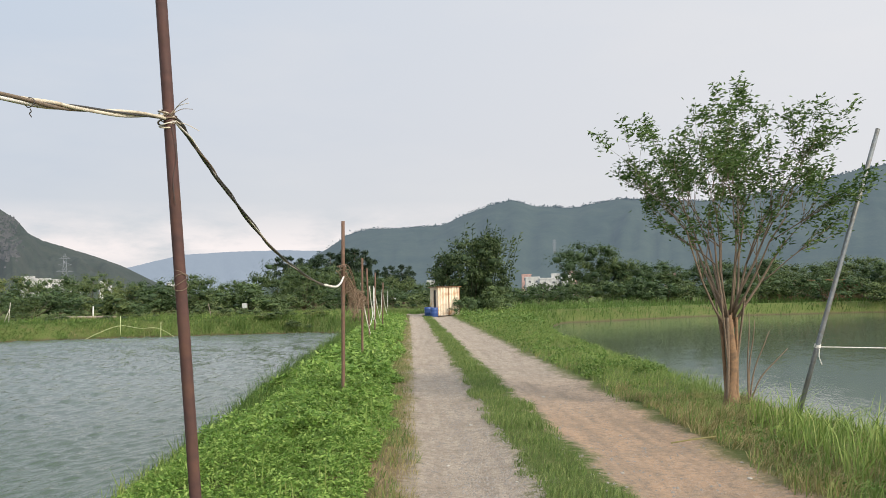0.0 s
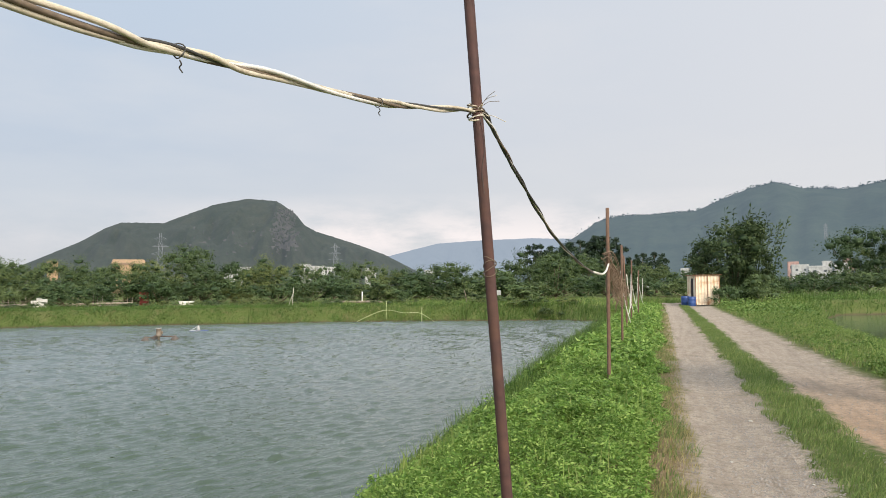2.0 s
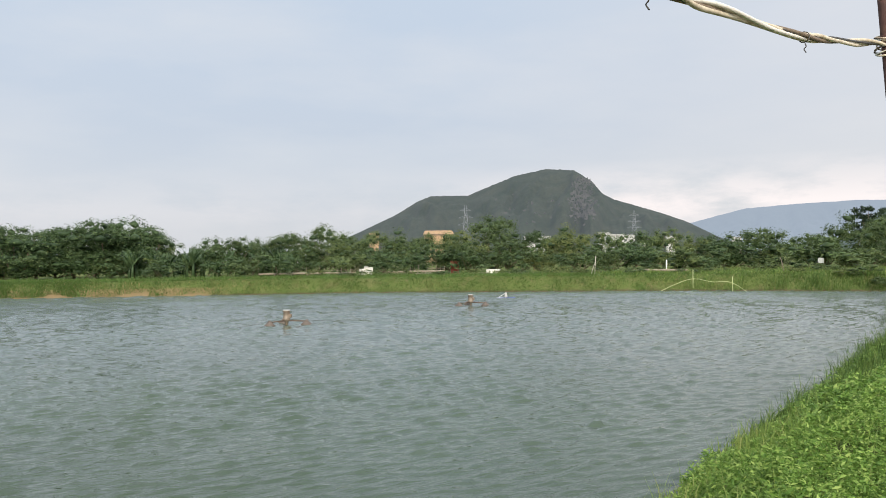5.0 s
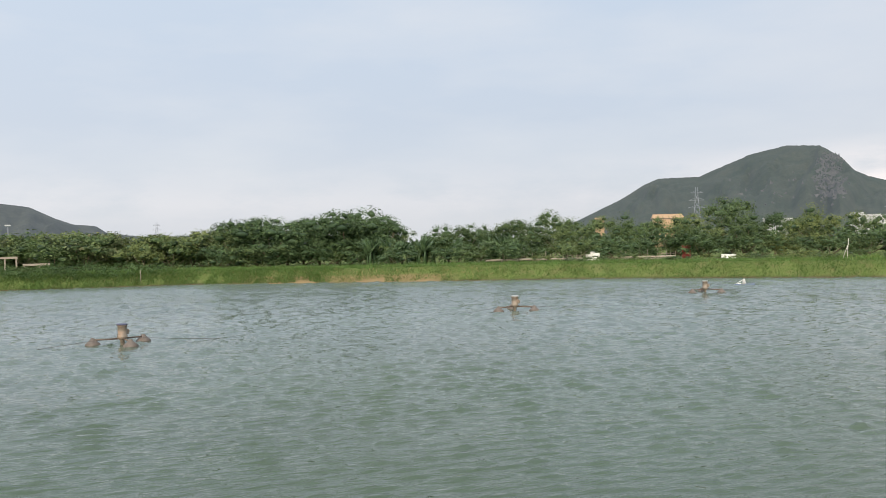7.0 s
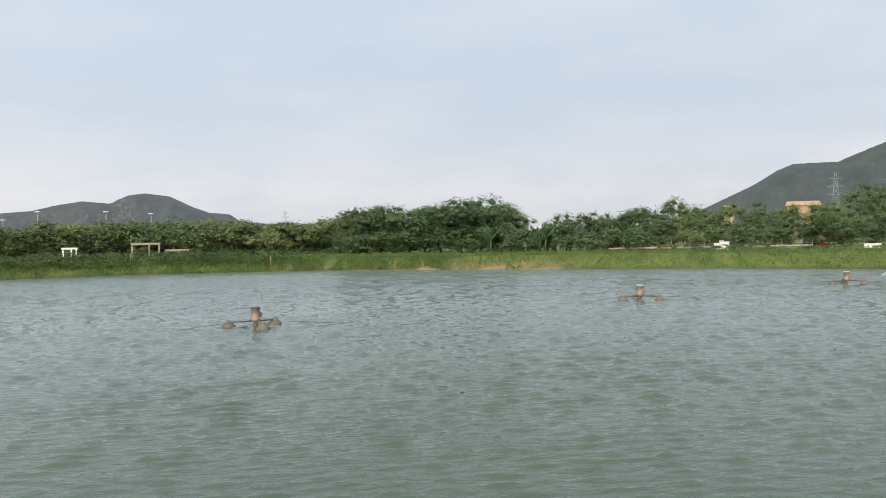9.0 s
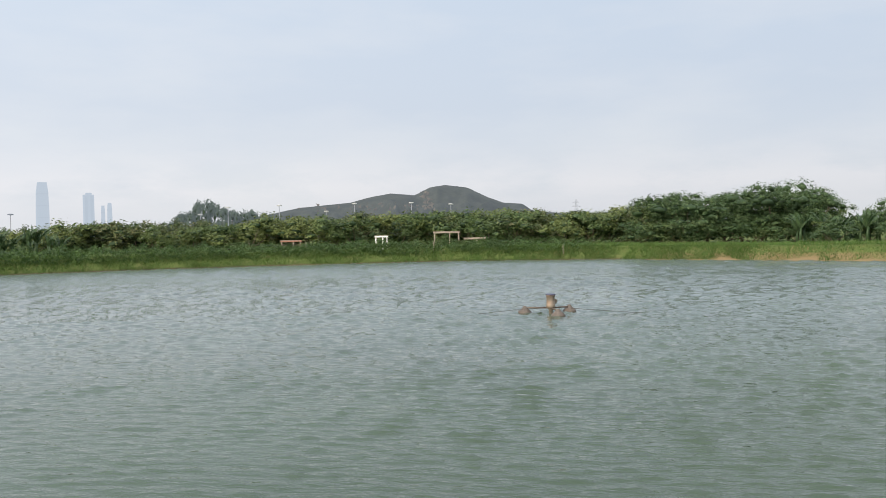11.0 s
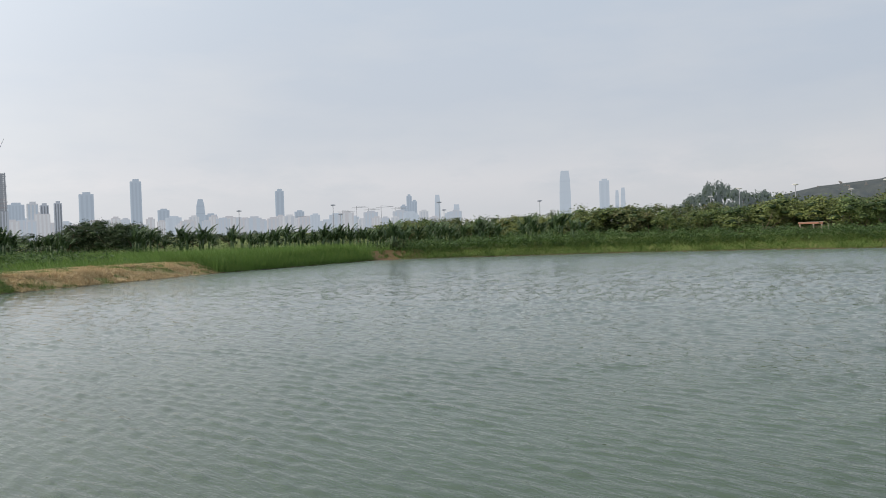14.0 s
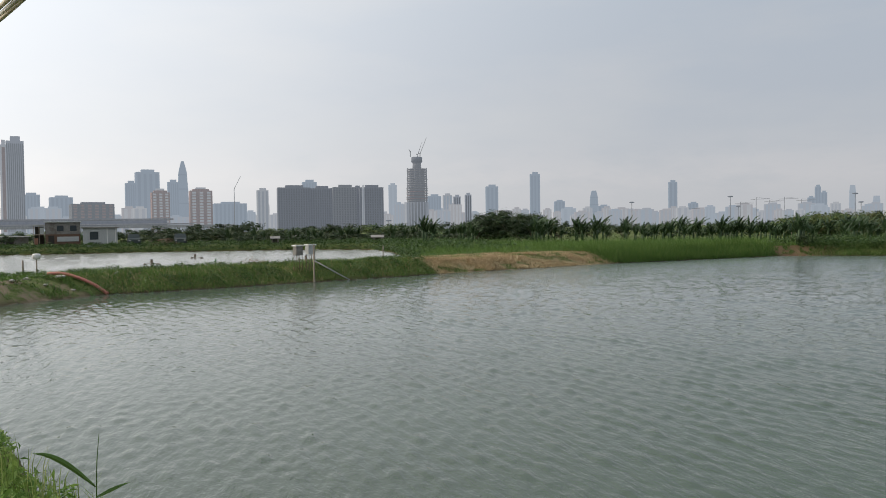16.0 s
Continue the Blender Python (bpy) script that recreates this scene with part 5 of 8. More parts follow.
rb = np.random.RandomState(77)
hd = 105.5
while hd < 129:
    for i in range(rb.randint(3, 8)):
        banana(*at_heading(hd + rb.normal(0, 0.5), rb.uniform(86, 99)), rb.uniform(0.5, 1.05) * rb.choice((0.85, 1.0, 1.15)), rb.uniform(-40, 40), rb.randint(3))
    hd += rb.uniform(0.6, 1.5)
for hd in (130.6, 131.0, 131.2, 134.3, 134.6, 135.0, 135.2, 139.6, 140.2, 142.4, 142.8, 143.0):
    banana(*at_heading(hd, rb.uniform(98, 106)), rb.uniform(0.95, 1.3), rb.uniform(-40, 40), rb.randint(3))
for hd in (129.2, 130.9, 132.3, 133.4, 134.7, 135.3, 139.4, 140.1, 141.0, 142.6, 143.4, 145.1, 147.9, 148.6, 150.3, 151.0, 152.4, 154.6, 156.0):
    for i in range(rb.randint(2, 5)):
        banana(*at_heading(hd + rb.normal(0, 0.3), rb.uniform(101, 108) if hd < 141 else rb.uniform(120, 126)), rb.uniform(0.6, 1.25) * (1.0 if hd < 141 else 0.8), rb.uniform(-40, 40), rb.randint(3))
for i in range(40):
    banana(*at_heading(rb.uniform(46, 57), rb.uniform(81, 87)), rb.uniform(0.8, 1.1), rb.uniform(0, 360), i % 3)
banana(-70.3, -37.4, 1.1, 20, 0)
banana(-71.2, -38.1, 0.95, 120, 1)
banana(-70.6, -36.4, 0.8, 200, 2)


x, y = -70.4, -36.7
plant_tree(DARKBUSH[0], "small dark bush under the banana plants", "bush", pose(x, y, g0(x, y), 0, 0, 30) @ Matrix.Diagonal((0.42, 0.42, 0.36, 1)), name="bush")

# leafy mounds on the bank at the pond's far corner
rb = np.random.RandomState(79)
for hd, d in ((7.2, 66), (8.4, 67), (9.6, 67.5), (10.4, 70), (11.6, 70.5), (12.3, 69), (6.0, 68), (14.2, 71), (17.2, 72.5), (21.5, 74), (24.5, 75.5), (28.4, 76), (19.0, 69.5), (22.6, 69.0), (26.2, 70.5), (27.3, 73), (30.4, 72), (31.2, 76), (33.5, 74), (35.4, 72.5), (36.0, 77), (38.8, 74), (41.0, 77), (42.4, 73.5), (44.6, 76)):
    x, y = at_heading(hd, d)
    plant_tree(LIGHTBUSH[rb.randint(3)], "low leafy mound of weeds on the bank", "bush", pose(x, y, g0(x, y) - 0.1, 0, 0, rb.uniform(0, 360)) @ Matrix.Diagonal((0.5, 0.5, rb.uniform(0.18, 0.32), 1)), "leafy mounds on the bank", "bush")

# low bushes round the shelters on the far bank
rb = np.random.RandomState(78)
for hd in (76.4, 77.2, 78.3, 78.8, 80.6, 81.4, 82.3, 83.3, 83.9, 84.9, 85.6, 86.8, 88.2, 89.4, 91.3, 92.4, 94.0, 96.0):
    x, y = at_heading(hd, rb.uniform(82.6, 84.6))
    plant_tree((BUSH + LIGHTBUSH)[rb.randint(6)], "low leafy bush on the far bank", "bush", pose(x, y, g0(x, y), 0, 0, rb.uniform(0, 360)) @ Matrix.Diagonal((0.42, 0.42, rb.uniform(0.22, 0.32), 1)), "low bushes on the far bank", "bush")

# ---------------------------------------------------------------- materials of the things
M_RUST = plain("rusty_pole", (0.095, 0.046, 0.040), (0.062, 0.034, 0.031), 0.75, 0.15, 4, 0.3, (0.12, 0.065, 0.045))
M_POLE_BROWN = plain("weathered_pole", (0.17, 0.10, 0.07), (0.11, 0.07, 0.05), 0.85, 0, 4, 0.3)
M_GALV = plain("galvanised_pipe", (0.24, 0.26, 0.27), (0.17, 0.185, 0.195), 0.5, 0.6, 5, 0.15, (0.15, 0.14, 0.12))
M_CREAM = plain("cream_cable", (0.66, 0.60, 0.47), (0.52, 0.46, 0.35), 0.6, 0, 9, 0.1, (0.36, 0.30, 0.21))
M_WHITE_CABLE = plain("white_cable", (0.76, 0.74, 0.68), (0.62, 0.60, 0.54), 0.55, 0, 9, 0.1)
M_BLACK_CABLE = plain("black_cable", (0.035, 0.034, 0.032), (0.065, 0.06, 0.055), 0.55, 0, 9, 0.1)
M_BROWN_CABLE = plain("brown_cable", (0.20, 0.15, 0.10), (0.12, 0.09, 0.065), 0.65, 0, 9, 0.1)
M_ROPE = plain("white_rope", (0.72, 0.71, 0.67), (0.58, 0.56, 0.52), 0.85, 0, 12, 0.3)
M_VINE = plain("dry_vine", (0.24, 0.165, 0.11), (0.15, 0.105, 0.075), 0.95, 0, 8, 0.3)
M_TREE_BARK = plain("orange_bark", (0.27, 0.165, 0.09), (0.17, 0.11, 0.068), 0.9, 0, 5, 0.8, (0.09, 0.068, 0.05))
M_TWIG = plain("grey_branch", (0.20, 0.15, 0.105), (0.13, 0.10, 0.075), 0.9, 0, 6, 0.4)
M_YOUNG = foliage("willowy_leaf", [(0.0, (0.045, 0.095, 0.024)), (0.5, (0.090, 0.160, 0.042)), (1.0, (0.19, 0.27, 0.085))], 0.35)
M_TIN = plain("cream_painted_tin", (0.80, 0.70, 0.56), (0.70, 0.58, 0.44), 0.6, 0.0, 1.6, 0.12, (0.50, 0.29, 0.15))
M_TIN_EDGE = plain("rusty_tin_edge", (0.30, 0.15, 0.08), (0.22, 0.11, 0.06), 0.8, 0.1, 5, 0.2)
# near-black panels stand in for the shade in doorways and behind the balcony
M_DARK = plain("opening_shade", (0.03, 0.028, 0.025), (0.05, 0.045, 0.04), 0.9, 0, 5, 0.1)
M_BLUE_DRUM = plain("blue_plastic", (0.035, 0.085, 0.27), (0.025, 0.06, 0.20), 0.45, 0, 6, 0.05)
M_FLOAT = plain("grey_brown_float", (0.135, 0.112, 0.095), (0.085, 0.072, 0.062), 0.6, 0, 5, 0.15, (0.10, 0.075, 0.06))
M_MOTOR = plain("faded_motor_casing", (0.24, 0.20, 0.155), (0.15, 0.125, 0.10), 0.55, 0.1, 6, 0.1, (0.25, 0.16, 0.10))
M_LID = plain("dark_blue_lid", (0.06, 0.07, 0.13), (0.05, 0.05, 0.08), 0.5, 0, 6, 0.05)
M_LID_PALE = plain("pale_lid", (0.42, 0.42, 0.41), (0.33, 0.33, 0.32), 0.6, 0, 6, 0.05)
M_ARM = plain("rusted_steel_arm", (0.16, 0.11, 0.08), (0.11, 0.08, 0.06), 0.8, 0.3, 6, 0.2)
M_TIMBER = plain("grey_timber", (0.34, 0.29, 0.235), (0.22, 0.185, 0.15), 0.9, 0, 4, 0.3)
M_TIMBER_PALE = plain("bleached_timber", (0.58, 0.55, 0.50), (0.44, 0.41, 0.36), 0.9, 0, 4, 0.2)
M_TIMBER_RED = plain("red_brown_timber", (0.34, 0.17, 0.12), (0.25, 0.13, 0.09), 0.85, 0, 4, 0.2)
M_WHITE = plain("white_paint", (0.80, 0.80, 0.78), (0.70, 0.70, 0.68), 0.6, 0, 3, 0.08, (0.55, 0.52, 0.47))
M_RED = plain("faded_red", (0.40, 0.06, 0.05), (0.30, 0.05, 0.045), 0.6, 0, 5, 0.05)
M_NET = plain("yellow_green_rope", (0.50, 0.56, 0.30), (0.42, 0.47, 0.25), 0.8, 0, 8, 0.1)
M_GREEN = plain("green_stake", (0.05, 0.16, 0.08), (0.04, 0.11, 0.06), 0.6, 0, 6, 0.1)
M_ORANGE_PIPE = plain("orange_red_hose", (0.42, 0.15, 0.11), (0.35, 0.13, 0.10), 0.55, 0, 5, 0.1)
M_STONE = plain("pale_rubble", (0.50, 0.47, 0.42), (0.36, 0.34, 0.30), 0.9, 0, 5, 0.4)
M_GRAVEL = plain("grey_gravel", (0.34, 0.31, 0.275), (0.22, 0.20, 0.18), 0.9, 0, 5, 0.4)
M_HUT = plain("grey_board", (0.26, 0.25, 0.235), (0.17, 0.165, 0.155), 0.85, 0, 1.2, 0.2, (0.12, 0.10, 0.085))
M_HUT_PALE = plain("pale_board", (0.48, 0.50, 0.50), (0.38, 0.395, 0.40), 0.8, 0, 1.2, 0.15)
M_GLASS = plain("dark_window_glass", (0.04, 0.05, 0.06), (0.055, 0.065, 0.075), 0.15, 0, 1, 0.0)
M_CAR = plain("dark_car_paint", (0.028, 0.042, 0.042), (0.036, 0.05, 0.05), 0.5, 0.0, 4, 0.0)
M_TYRE = plain("black_tyre", (0.03, 0.03, 0.03), (0.04, 0.04, 0.04), 0.9, 0, 6, 0.1)

# far walls carry painted haze: a pale glow, stronger on the fainter blocks
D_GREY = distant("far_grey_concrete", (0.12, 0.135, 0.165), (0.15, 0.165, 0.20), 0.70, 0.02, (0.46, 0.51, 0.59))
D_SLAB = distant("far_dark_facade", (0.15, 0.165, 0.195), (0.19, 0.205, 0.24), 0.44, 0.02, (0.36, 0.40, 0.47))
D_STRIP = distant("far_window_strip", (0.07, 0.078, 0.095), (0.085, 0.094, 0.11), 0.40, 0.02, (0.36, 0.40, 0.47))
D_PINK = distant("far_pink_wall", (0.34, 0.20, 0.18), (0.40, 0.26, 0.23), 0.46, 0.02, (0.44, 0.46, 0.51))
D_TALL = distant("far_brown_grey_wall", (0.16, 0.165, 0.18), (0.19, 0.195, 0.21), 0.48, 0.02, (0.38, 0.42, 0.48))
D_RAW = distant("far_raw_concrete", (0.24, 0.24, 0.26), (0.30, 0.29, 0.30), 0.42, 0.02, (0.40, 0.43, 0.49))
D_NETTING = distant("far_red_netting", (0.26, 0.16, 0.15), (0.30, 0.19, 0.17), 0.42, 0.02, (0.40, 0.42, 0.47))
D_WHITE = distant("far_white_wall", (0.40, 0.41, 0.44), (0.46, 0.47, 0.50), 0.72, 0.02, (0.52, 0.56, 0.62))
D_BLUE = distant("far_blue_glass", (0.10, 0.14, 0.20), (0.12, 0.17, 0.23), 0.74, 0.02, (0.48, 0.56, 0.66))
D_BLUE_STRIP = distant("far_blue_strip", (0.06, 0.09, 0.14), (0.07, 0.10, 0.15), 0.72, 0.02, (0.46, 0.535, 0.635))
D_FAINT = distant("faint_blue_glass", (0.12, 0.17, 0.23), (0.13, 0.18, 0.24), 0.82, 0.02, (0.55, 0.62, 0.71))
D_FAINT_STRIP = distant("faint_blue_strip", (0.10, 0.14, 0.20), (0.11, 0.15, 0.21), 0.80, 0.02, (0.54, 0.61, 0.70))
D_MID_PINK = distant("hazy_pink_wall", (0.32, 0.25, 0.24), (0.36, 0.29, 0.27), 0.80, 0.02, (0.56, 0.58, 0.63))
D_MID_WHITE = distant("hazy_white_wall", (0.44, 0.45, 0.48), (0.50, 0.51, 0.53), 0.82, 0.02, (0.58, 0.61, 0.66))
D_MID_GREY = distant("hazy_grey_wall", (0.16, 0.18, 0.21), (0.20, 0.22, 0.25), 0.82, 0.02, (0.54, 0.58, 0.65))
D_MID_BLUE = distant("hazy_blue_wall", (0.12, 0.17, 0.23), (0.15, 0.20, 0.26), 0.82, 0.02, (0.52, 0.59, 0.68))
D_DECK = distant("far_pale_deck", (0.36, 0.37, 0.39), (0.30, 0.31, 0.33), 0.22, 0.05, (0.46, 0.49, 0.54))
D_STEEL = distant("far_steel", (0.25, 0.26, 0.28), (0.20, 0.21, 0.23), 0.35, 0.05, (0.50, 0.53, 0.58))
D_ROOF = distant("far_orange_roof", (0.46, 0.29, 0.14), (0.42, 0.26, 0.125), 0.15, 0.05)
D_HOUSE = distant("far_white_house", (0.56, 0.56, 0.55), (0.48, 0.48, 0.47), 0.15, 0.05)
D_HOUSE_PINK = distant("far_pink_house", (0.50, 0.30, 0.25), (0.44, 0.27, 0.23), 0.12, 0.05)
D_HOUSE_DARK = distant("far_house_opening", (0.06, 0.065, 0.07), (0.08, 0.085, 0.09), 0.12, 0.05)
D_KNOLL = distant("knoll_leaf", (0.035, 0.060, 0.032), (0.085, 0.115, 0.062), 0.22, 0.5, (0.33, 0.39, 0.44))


# ---------------------------------------------------------------- poles and cables along the bank
def g(x, y):
    return float(ground_z(np.array([x]), np.array([y]))[0])


def utility_pole(x, y, top, lean_x, r0, material, label, lean_y=0.0):
    ob = thing("pole", label, "pole", pose(x, y, g(x, y)), "cable poles along the bank")
    h = top - g(x, y)
    bm = bmesh.new()
    pts = [(lean_x * k * h, lean_y * k * h + 0.004 * math.sin(k * 9), k * h) for k in (-0.12, 0.0, 0.25, 0.5, 0.75, 1.0)]
    pipe_run(bm, pts, [r0, r0, r0 * 0.99, r0 * 0.97, r0 * 0.95, r0 * 0.93], 14)
    part("shaft", bm, material, ob)
    return ob


utility_pole(-0.90, 3.67, 4.3, -0.055, 0.0255, M_RUST, "rusty red-brown steel pipe pole leaning over the bank", -0.05)
utility_pole(-1.06, 12.95, 2.80, 0.008, 0.030, M_POLE_BROWN, "weathered brown pole standing in the weeds")
utility_pole(-1.22, 20.9, 2.58, 0.01, 0.030, M_POLE_BROWN, "weathered brown pole standing in the weeds")
utility_pole(-1.40, 28.5, 2.58, -0.03, 0.032, M_POLE_BROWN, "thin brown pole with hanging cable")
utility_pole(-1.42, 33.0, 2.55, 0.02, 0.032, M_POLE_BROWN, "thin brown pole with hanging cable")
utility_pole(-1.40, 42.0, 2.3, 0.02, 0.034, M_POLE_BROWN, "thin brown pole with hanging cable")
utility_pole(-1.62, -9.0, 3.0, 0.01, 0.028, M_RUST, "rusty brown steel pole on the bank")


def smooth_run(pts, n):
    """A soft curve through the points."""
    pts = [Vector(p) for p in pts]
    pts = [pts[0] * 2 - pts[1]] + pts + [pts[-1] * 2 - pts[-2]]
    out = []
    for i in range(1, len(pts) - 2):
        p0, p1, p2, p3 = pts[i - 1:i + 3]
        for k in range(n):
            t = k / n
            out.append(0.5 * ((2 * p1) + (p2 - p0) * t + (2 * p0 - 5 * p1 + 4 * p2 - p3) * t * t + (3 * p1 - p0 - 3 * p2 + p3) * t ** 3))
    out.append(pts[-2])
    return out


def bundle(ob, line, wires, spread, twist, seed):
    """Several wires winding loosely round one another."""
    r = random.Random(seed)
    n = len(line)
    for i, (material, radius, label) in enumerate(wires):
        ph, amp = i / len(wires) * 6.283 + r.uniform(-0.5, 0.5), spread * r.uniform(0.6, 1.1)
        pts = []
        for k, p in enumerate(line):
            s = k / n
            a = ph + twist * s * 6.283 + 1.3 * math.sin(s * 17 + i * 1.7)
            wob = 1 + 0.5 * math.sin(s * 41 + i * 2.3)
            pts.append(p + Vector((math.cos(a) * amp * wob, 0, math.sin(a) * amp * wob)))
        bm = bmesh.new()
        pipe_run(bm, pts, radius, 7)
        part("wire", bm, material, ob, label)


KNOT = Vector((-1.045, 3.555, 2.39))
back = smooth_run([KNOT, (-1.08, 2.75, 2.245), (-1.10, 2.40, 2.185), (-1.14, 1.70, 2.105), (-1.16, 1.38, 2.072), (-1.18, 1.03, 2.042), (-1.25, 0.0, 2.02), (-1.33, -1.3, 2.05),
                   (-1.40, -2.7, 2.16), (-1.50, -5.5, 2.36), (-1.60, -8.98, 2.62)], 14)
ob = thing("cable_bundle", "bundle of cream and brown wires hung between poles", "cable", Matrix.Identity(4), "overhead cables")
bundle(ob, back, [(M_CREAM, 0.0062, "cream wire"), (M_WHITE_CABLE, 0.0055, "white wire"), (M_BROWN_CABLE, 0.0060, "brown wire"),
                  (M_CREAM, 0.0060, "cream wire"), (M_BLACK_CABLE, 0.0040, "black wire")], 0.0085, 3.2, 3)
r = random.Random(5)
for y in (2.41, 1.39, -0.4):
    c = min(back, key=lambda p: abs(p.y - y))
    bm = bmesh.new()
    ring = [c + Vector((math.cos(a) * 0.015, 0.004 * math.sin(a * 2), math.sin(a) * 0.015)) for a in [k * 6.283 / 12 for k in range(13)]]
    pipe_run(bm, ring, 0.0016, 5)
    tail = [c + Vector((0.002, 0, -0.018)), c + Vector((0.004, 0.004, -0.026)), c + Vector((-0.002, 0.006, -0.032)), c + Vector((0.003, 0.010, -0.042))]
    pipe_run(bm, smooth_run(tail, 4), 0.0016, 5)
    part("tie", bm, M_BLACK_CABLE, ob, "twisted black wire tie")

fwd = smooth_run([KNOT + Vector((0.035, 0.0, 0.0)), (-1.005, 4.05, 2.305), (-1.012, 4.6, 2.205), (-1.025, 5.9, 2.01), (-1.035, 7.4, 1.87), (-1.035, 9.5, 1.76), (-1.035, 11.3, 1.735), (-1.035, 12.3, 1.80), (-1.04, 12.95, 1.92)], 12)
ob = thing("cable_bundle", "dark and white wires sagging between poles", "cable", Matrix.Identity(4), "overhead cables")
bundle(ob, fwd, [(M_BLACK_CABLE, 0.0075, "black wire"), (M_BLACK_CABLE, 0.0070, "black wire"), (M_BROWN_CABLE, 0.0055, "brown wire"),
                 (M_WHITE_CABLE, 0.0045, "thin white wire")], 0.0075, 4, 8)
tip = smooth_run([fwd[-34], fwd[-24], fwd[-14], fwd[-6], fwd[-1]], 6)
bm = bmesh.new()
pipe_run(bm, [p + Vector((0.004, 0, 0.006)) for p in tip], 0.015, 8)
part("sleeve", bm, M_WHITE_CABLE, ob, "white sleeve on the sagging end")

# wires knotted round the first pole
ob = thing("wire_knot", "frayed white wire knotted round the pole", "wire", Matrix.Translation(KNOT))
for i in range(7):
    bm = bmesh.new()
    rr = 0.031 + 0.004 * (i % 3)
    z0 = -0.035 + i * 0.011
    pts = [Vector((math.cos(a) * rr + 0.005, math.sin(a) * rr, z0 + 0.012 * math.sin(a * 1.0 + i))) for a in [k * 6.283 / 14 for k in range(15)]]
    pipe_run(bm, pts, 0.0028 if i % 2 else 0.004, 6)
    part("loop", bm, (M_CREAM, M_WHITE_CABLE, M_BROWN_CABLE)[i % 3], ob)
r = random.Random(11)
for i in range(6):
    a = r.uniform(-0.5, 1.6)
    ln = r.uniform(0.05, 0.15)
    d = Vector((math.cos(a), r.uniform(-0.4, 0.3), math.sin(a) * 0.8)).normalized()
    bm = bmesh.new()
    p0 = Vector((0.02, -0.028, r.uniform(-0.03, 0.04)))
    pipe_run(bm, smooth_run([p0, p0 + d * ln * 0.5 + Vector((0, 0, 0.015)), p0 + d * ln], 5), 0.0014, 5)
    part("stray_wire", bm, (M_BROWN_CABLE, M_CREAM)[i % 2], ob)
bm = bmesh.new()
pipe_run(bm, smooth_run([(0.03, -0.03, -0.03), (0.05, -0.02, -0.16), (0.035, -0.02, -0.27), (0.045, -0.02, -0.38)], 6), 0.0013, 5)
part("stray_wire", bm, M_BLACK_CABLE, ob)
ob = thing("wire_wrap", "thin pale wire wound round the pole", "wire", pose(-0.99, 3.587, 1.66))
for i in range(4):
    bm = bmesh.new()
    pts = [Vector((math.cos(a) * 0.030, math.sin(a) * 0.030, i * 0.017 + 0.02 * math.sin(a + i * 1.3))) for a in [k * 6.283 / 14 for k in range(15)]]
    pipe_run(bm, pts, 0.0018, 5)
    part("loop", bm, M_BROWN_CABLE, ob)

# dry vines and loose white cable ends on the poles further off
ob = thing("dry_vine", "tangle of dry brown vines hanging off the cable", "vine", Matrix.Identity(4))
r = random.Random(17)
for i in range(85):
    y0 = 12.7 + 7.6 * r.random() ** 1.3
    k = (y0 - 12.95) / 7.95
    z0 = 1.98 - 0.28 * k - 0.8 * max(0, k) * (1 - k)
    x0 = -1.05 - 0.16 * k
    drop = r.uniform(0.15, 0.75) * (1 - 0.5 * max(0, k))
    pts = [(x0 + r.uniform(-0.1, 0.1), y0 - 0.3, z0 + r.uniform(-0.03, 0.08)), (x0 + r.uniform(-0.08, 0.12), y0, z0 + r.uniform(0.0, 0.1)),
           (x0 + r.uniform(-0.05, 0.2), y0 + 0.3, z0 - drop * 0.5), (x0 + r.uniform(-0.05, 0.25), y0 + r.uniform(0.2, 0.5), z0 - drop)]
    bm = bmesh.new()
    pipe_run(bm, smooth_run(pts, 4), r.uniform(0.004, 0.009), 4)
    part("strand", bm, M_VINE, ob)
ob = thing("cable_bundle", "white cable looping from pole to pole", "cable", Matrix.Identity(4), "overhead cables")
stops = [(-1.05, 12.97, 1.9), (-1.1, 15.5, 1.45), (-1.16, 18.2, 1.25), (-1.2, 19.8, 1.35), (-1.22, 20.9, 1.72)]
for a0, a1, zt, sag in ((stops, None, 0, 0),):
    bm = bmesh.new()
    pipe_run(bm, smooth_run(a0, 8), 0.012, 6)
    part("wire", bm, M_BROWN_CABLE, ob, "brown wire")
for x, y0, y1 in ((-1.24, 20.9, 28.5), (-1.40, 28.5, 33.0), (-1.41, 33.0, 42.0), (-1.38, 42.0, 52)):
    bm = bmesh.new()
    pts = [(x, y0, 1.95), (x + 0.04, y0 + (y1 - y0) * 0.12, 1.3), (x + 0.05, y0 + (y1 - y0) * 0.4, 0.75), (x + 0.03, y0 + (y1 - y0) * 0.75, 1.0), (x, y1, 1.95)]
    pipe_run(bm, smooth_run(pts, 8), 0.009, 6)
    part("wire", bm, M_WHITE_CABLE, ob, "thick white wire")
    bm = bmesh.new()
    pipe_run(bm, smooth_run([(x + 0.02, y0 + 0.05, 1.95), (x + 0.05, y0 + 0.1, 1.5), (x + 0.14, y0 + 0.25, 0.95), (x + 0.22, y0 + 0.4, 0.62)], 6), 0.010, 6)
    part("wire", bm, M_WHITE_CABLE, ob, "loose white cable end")


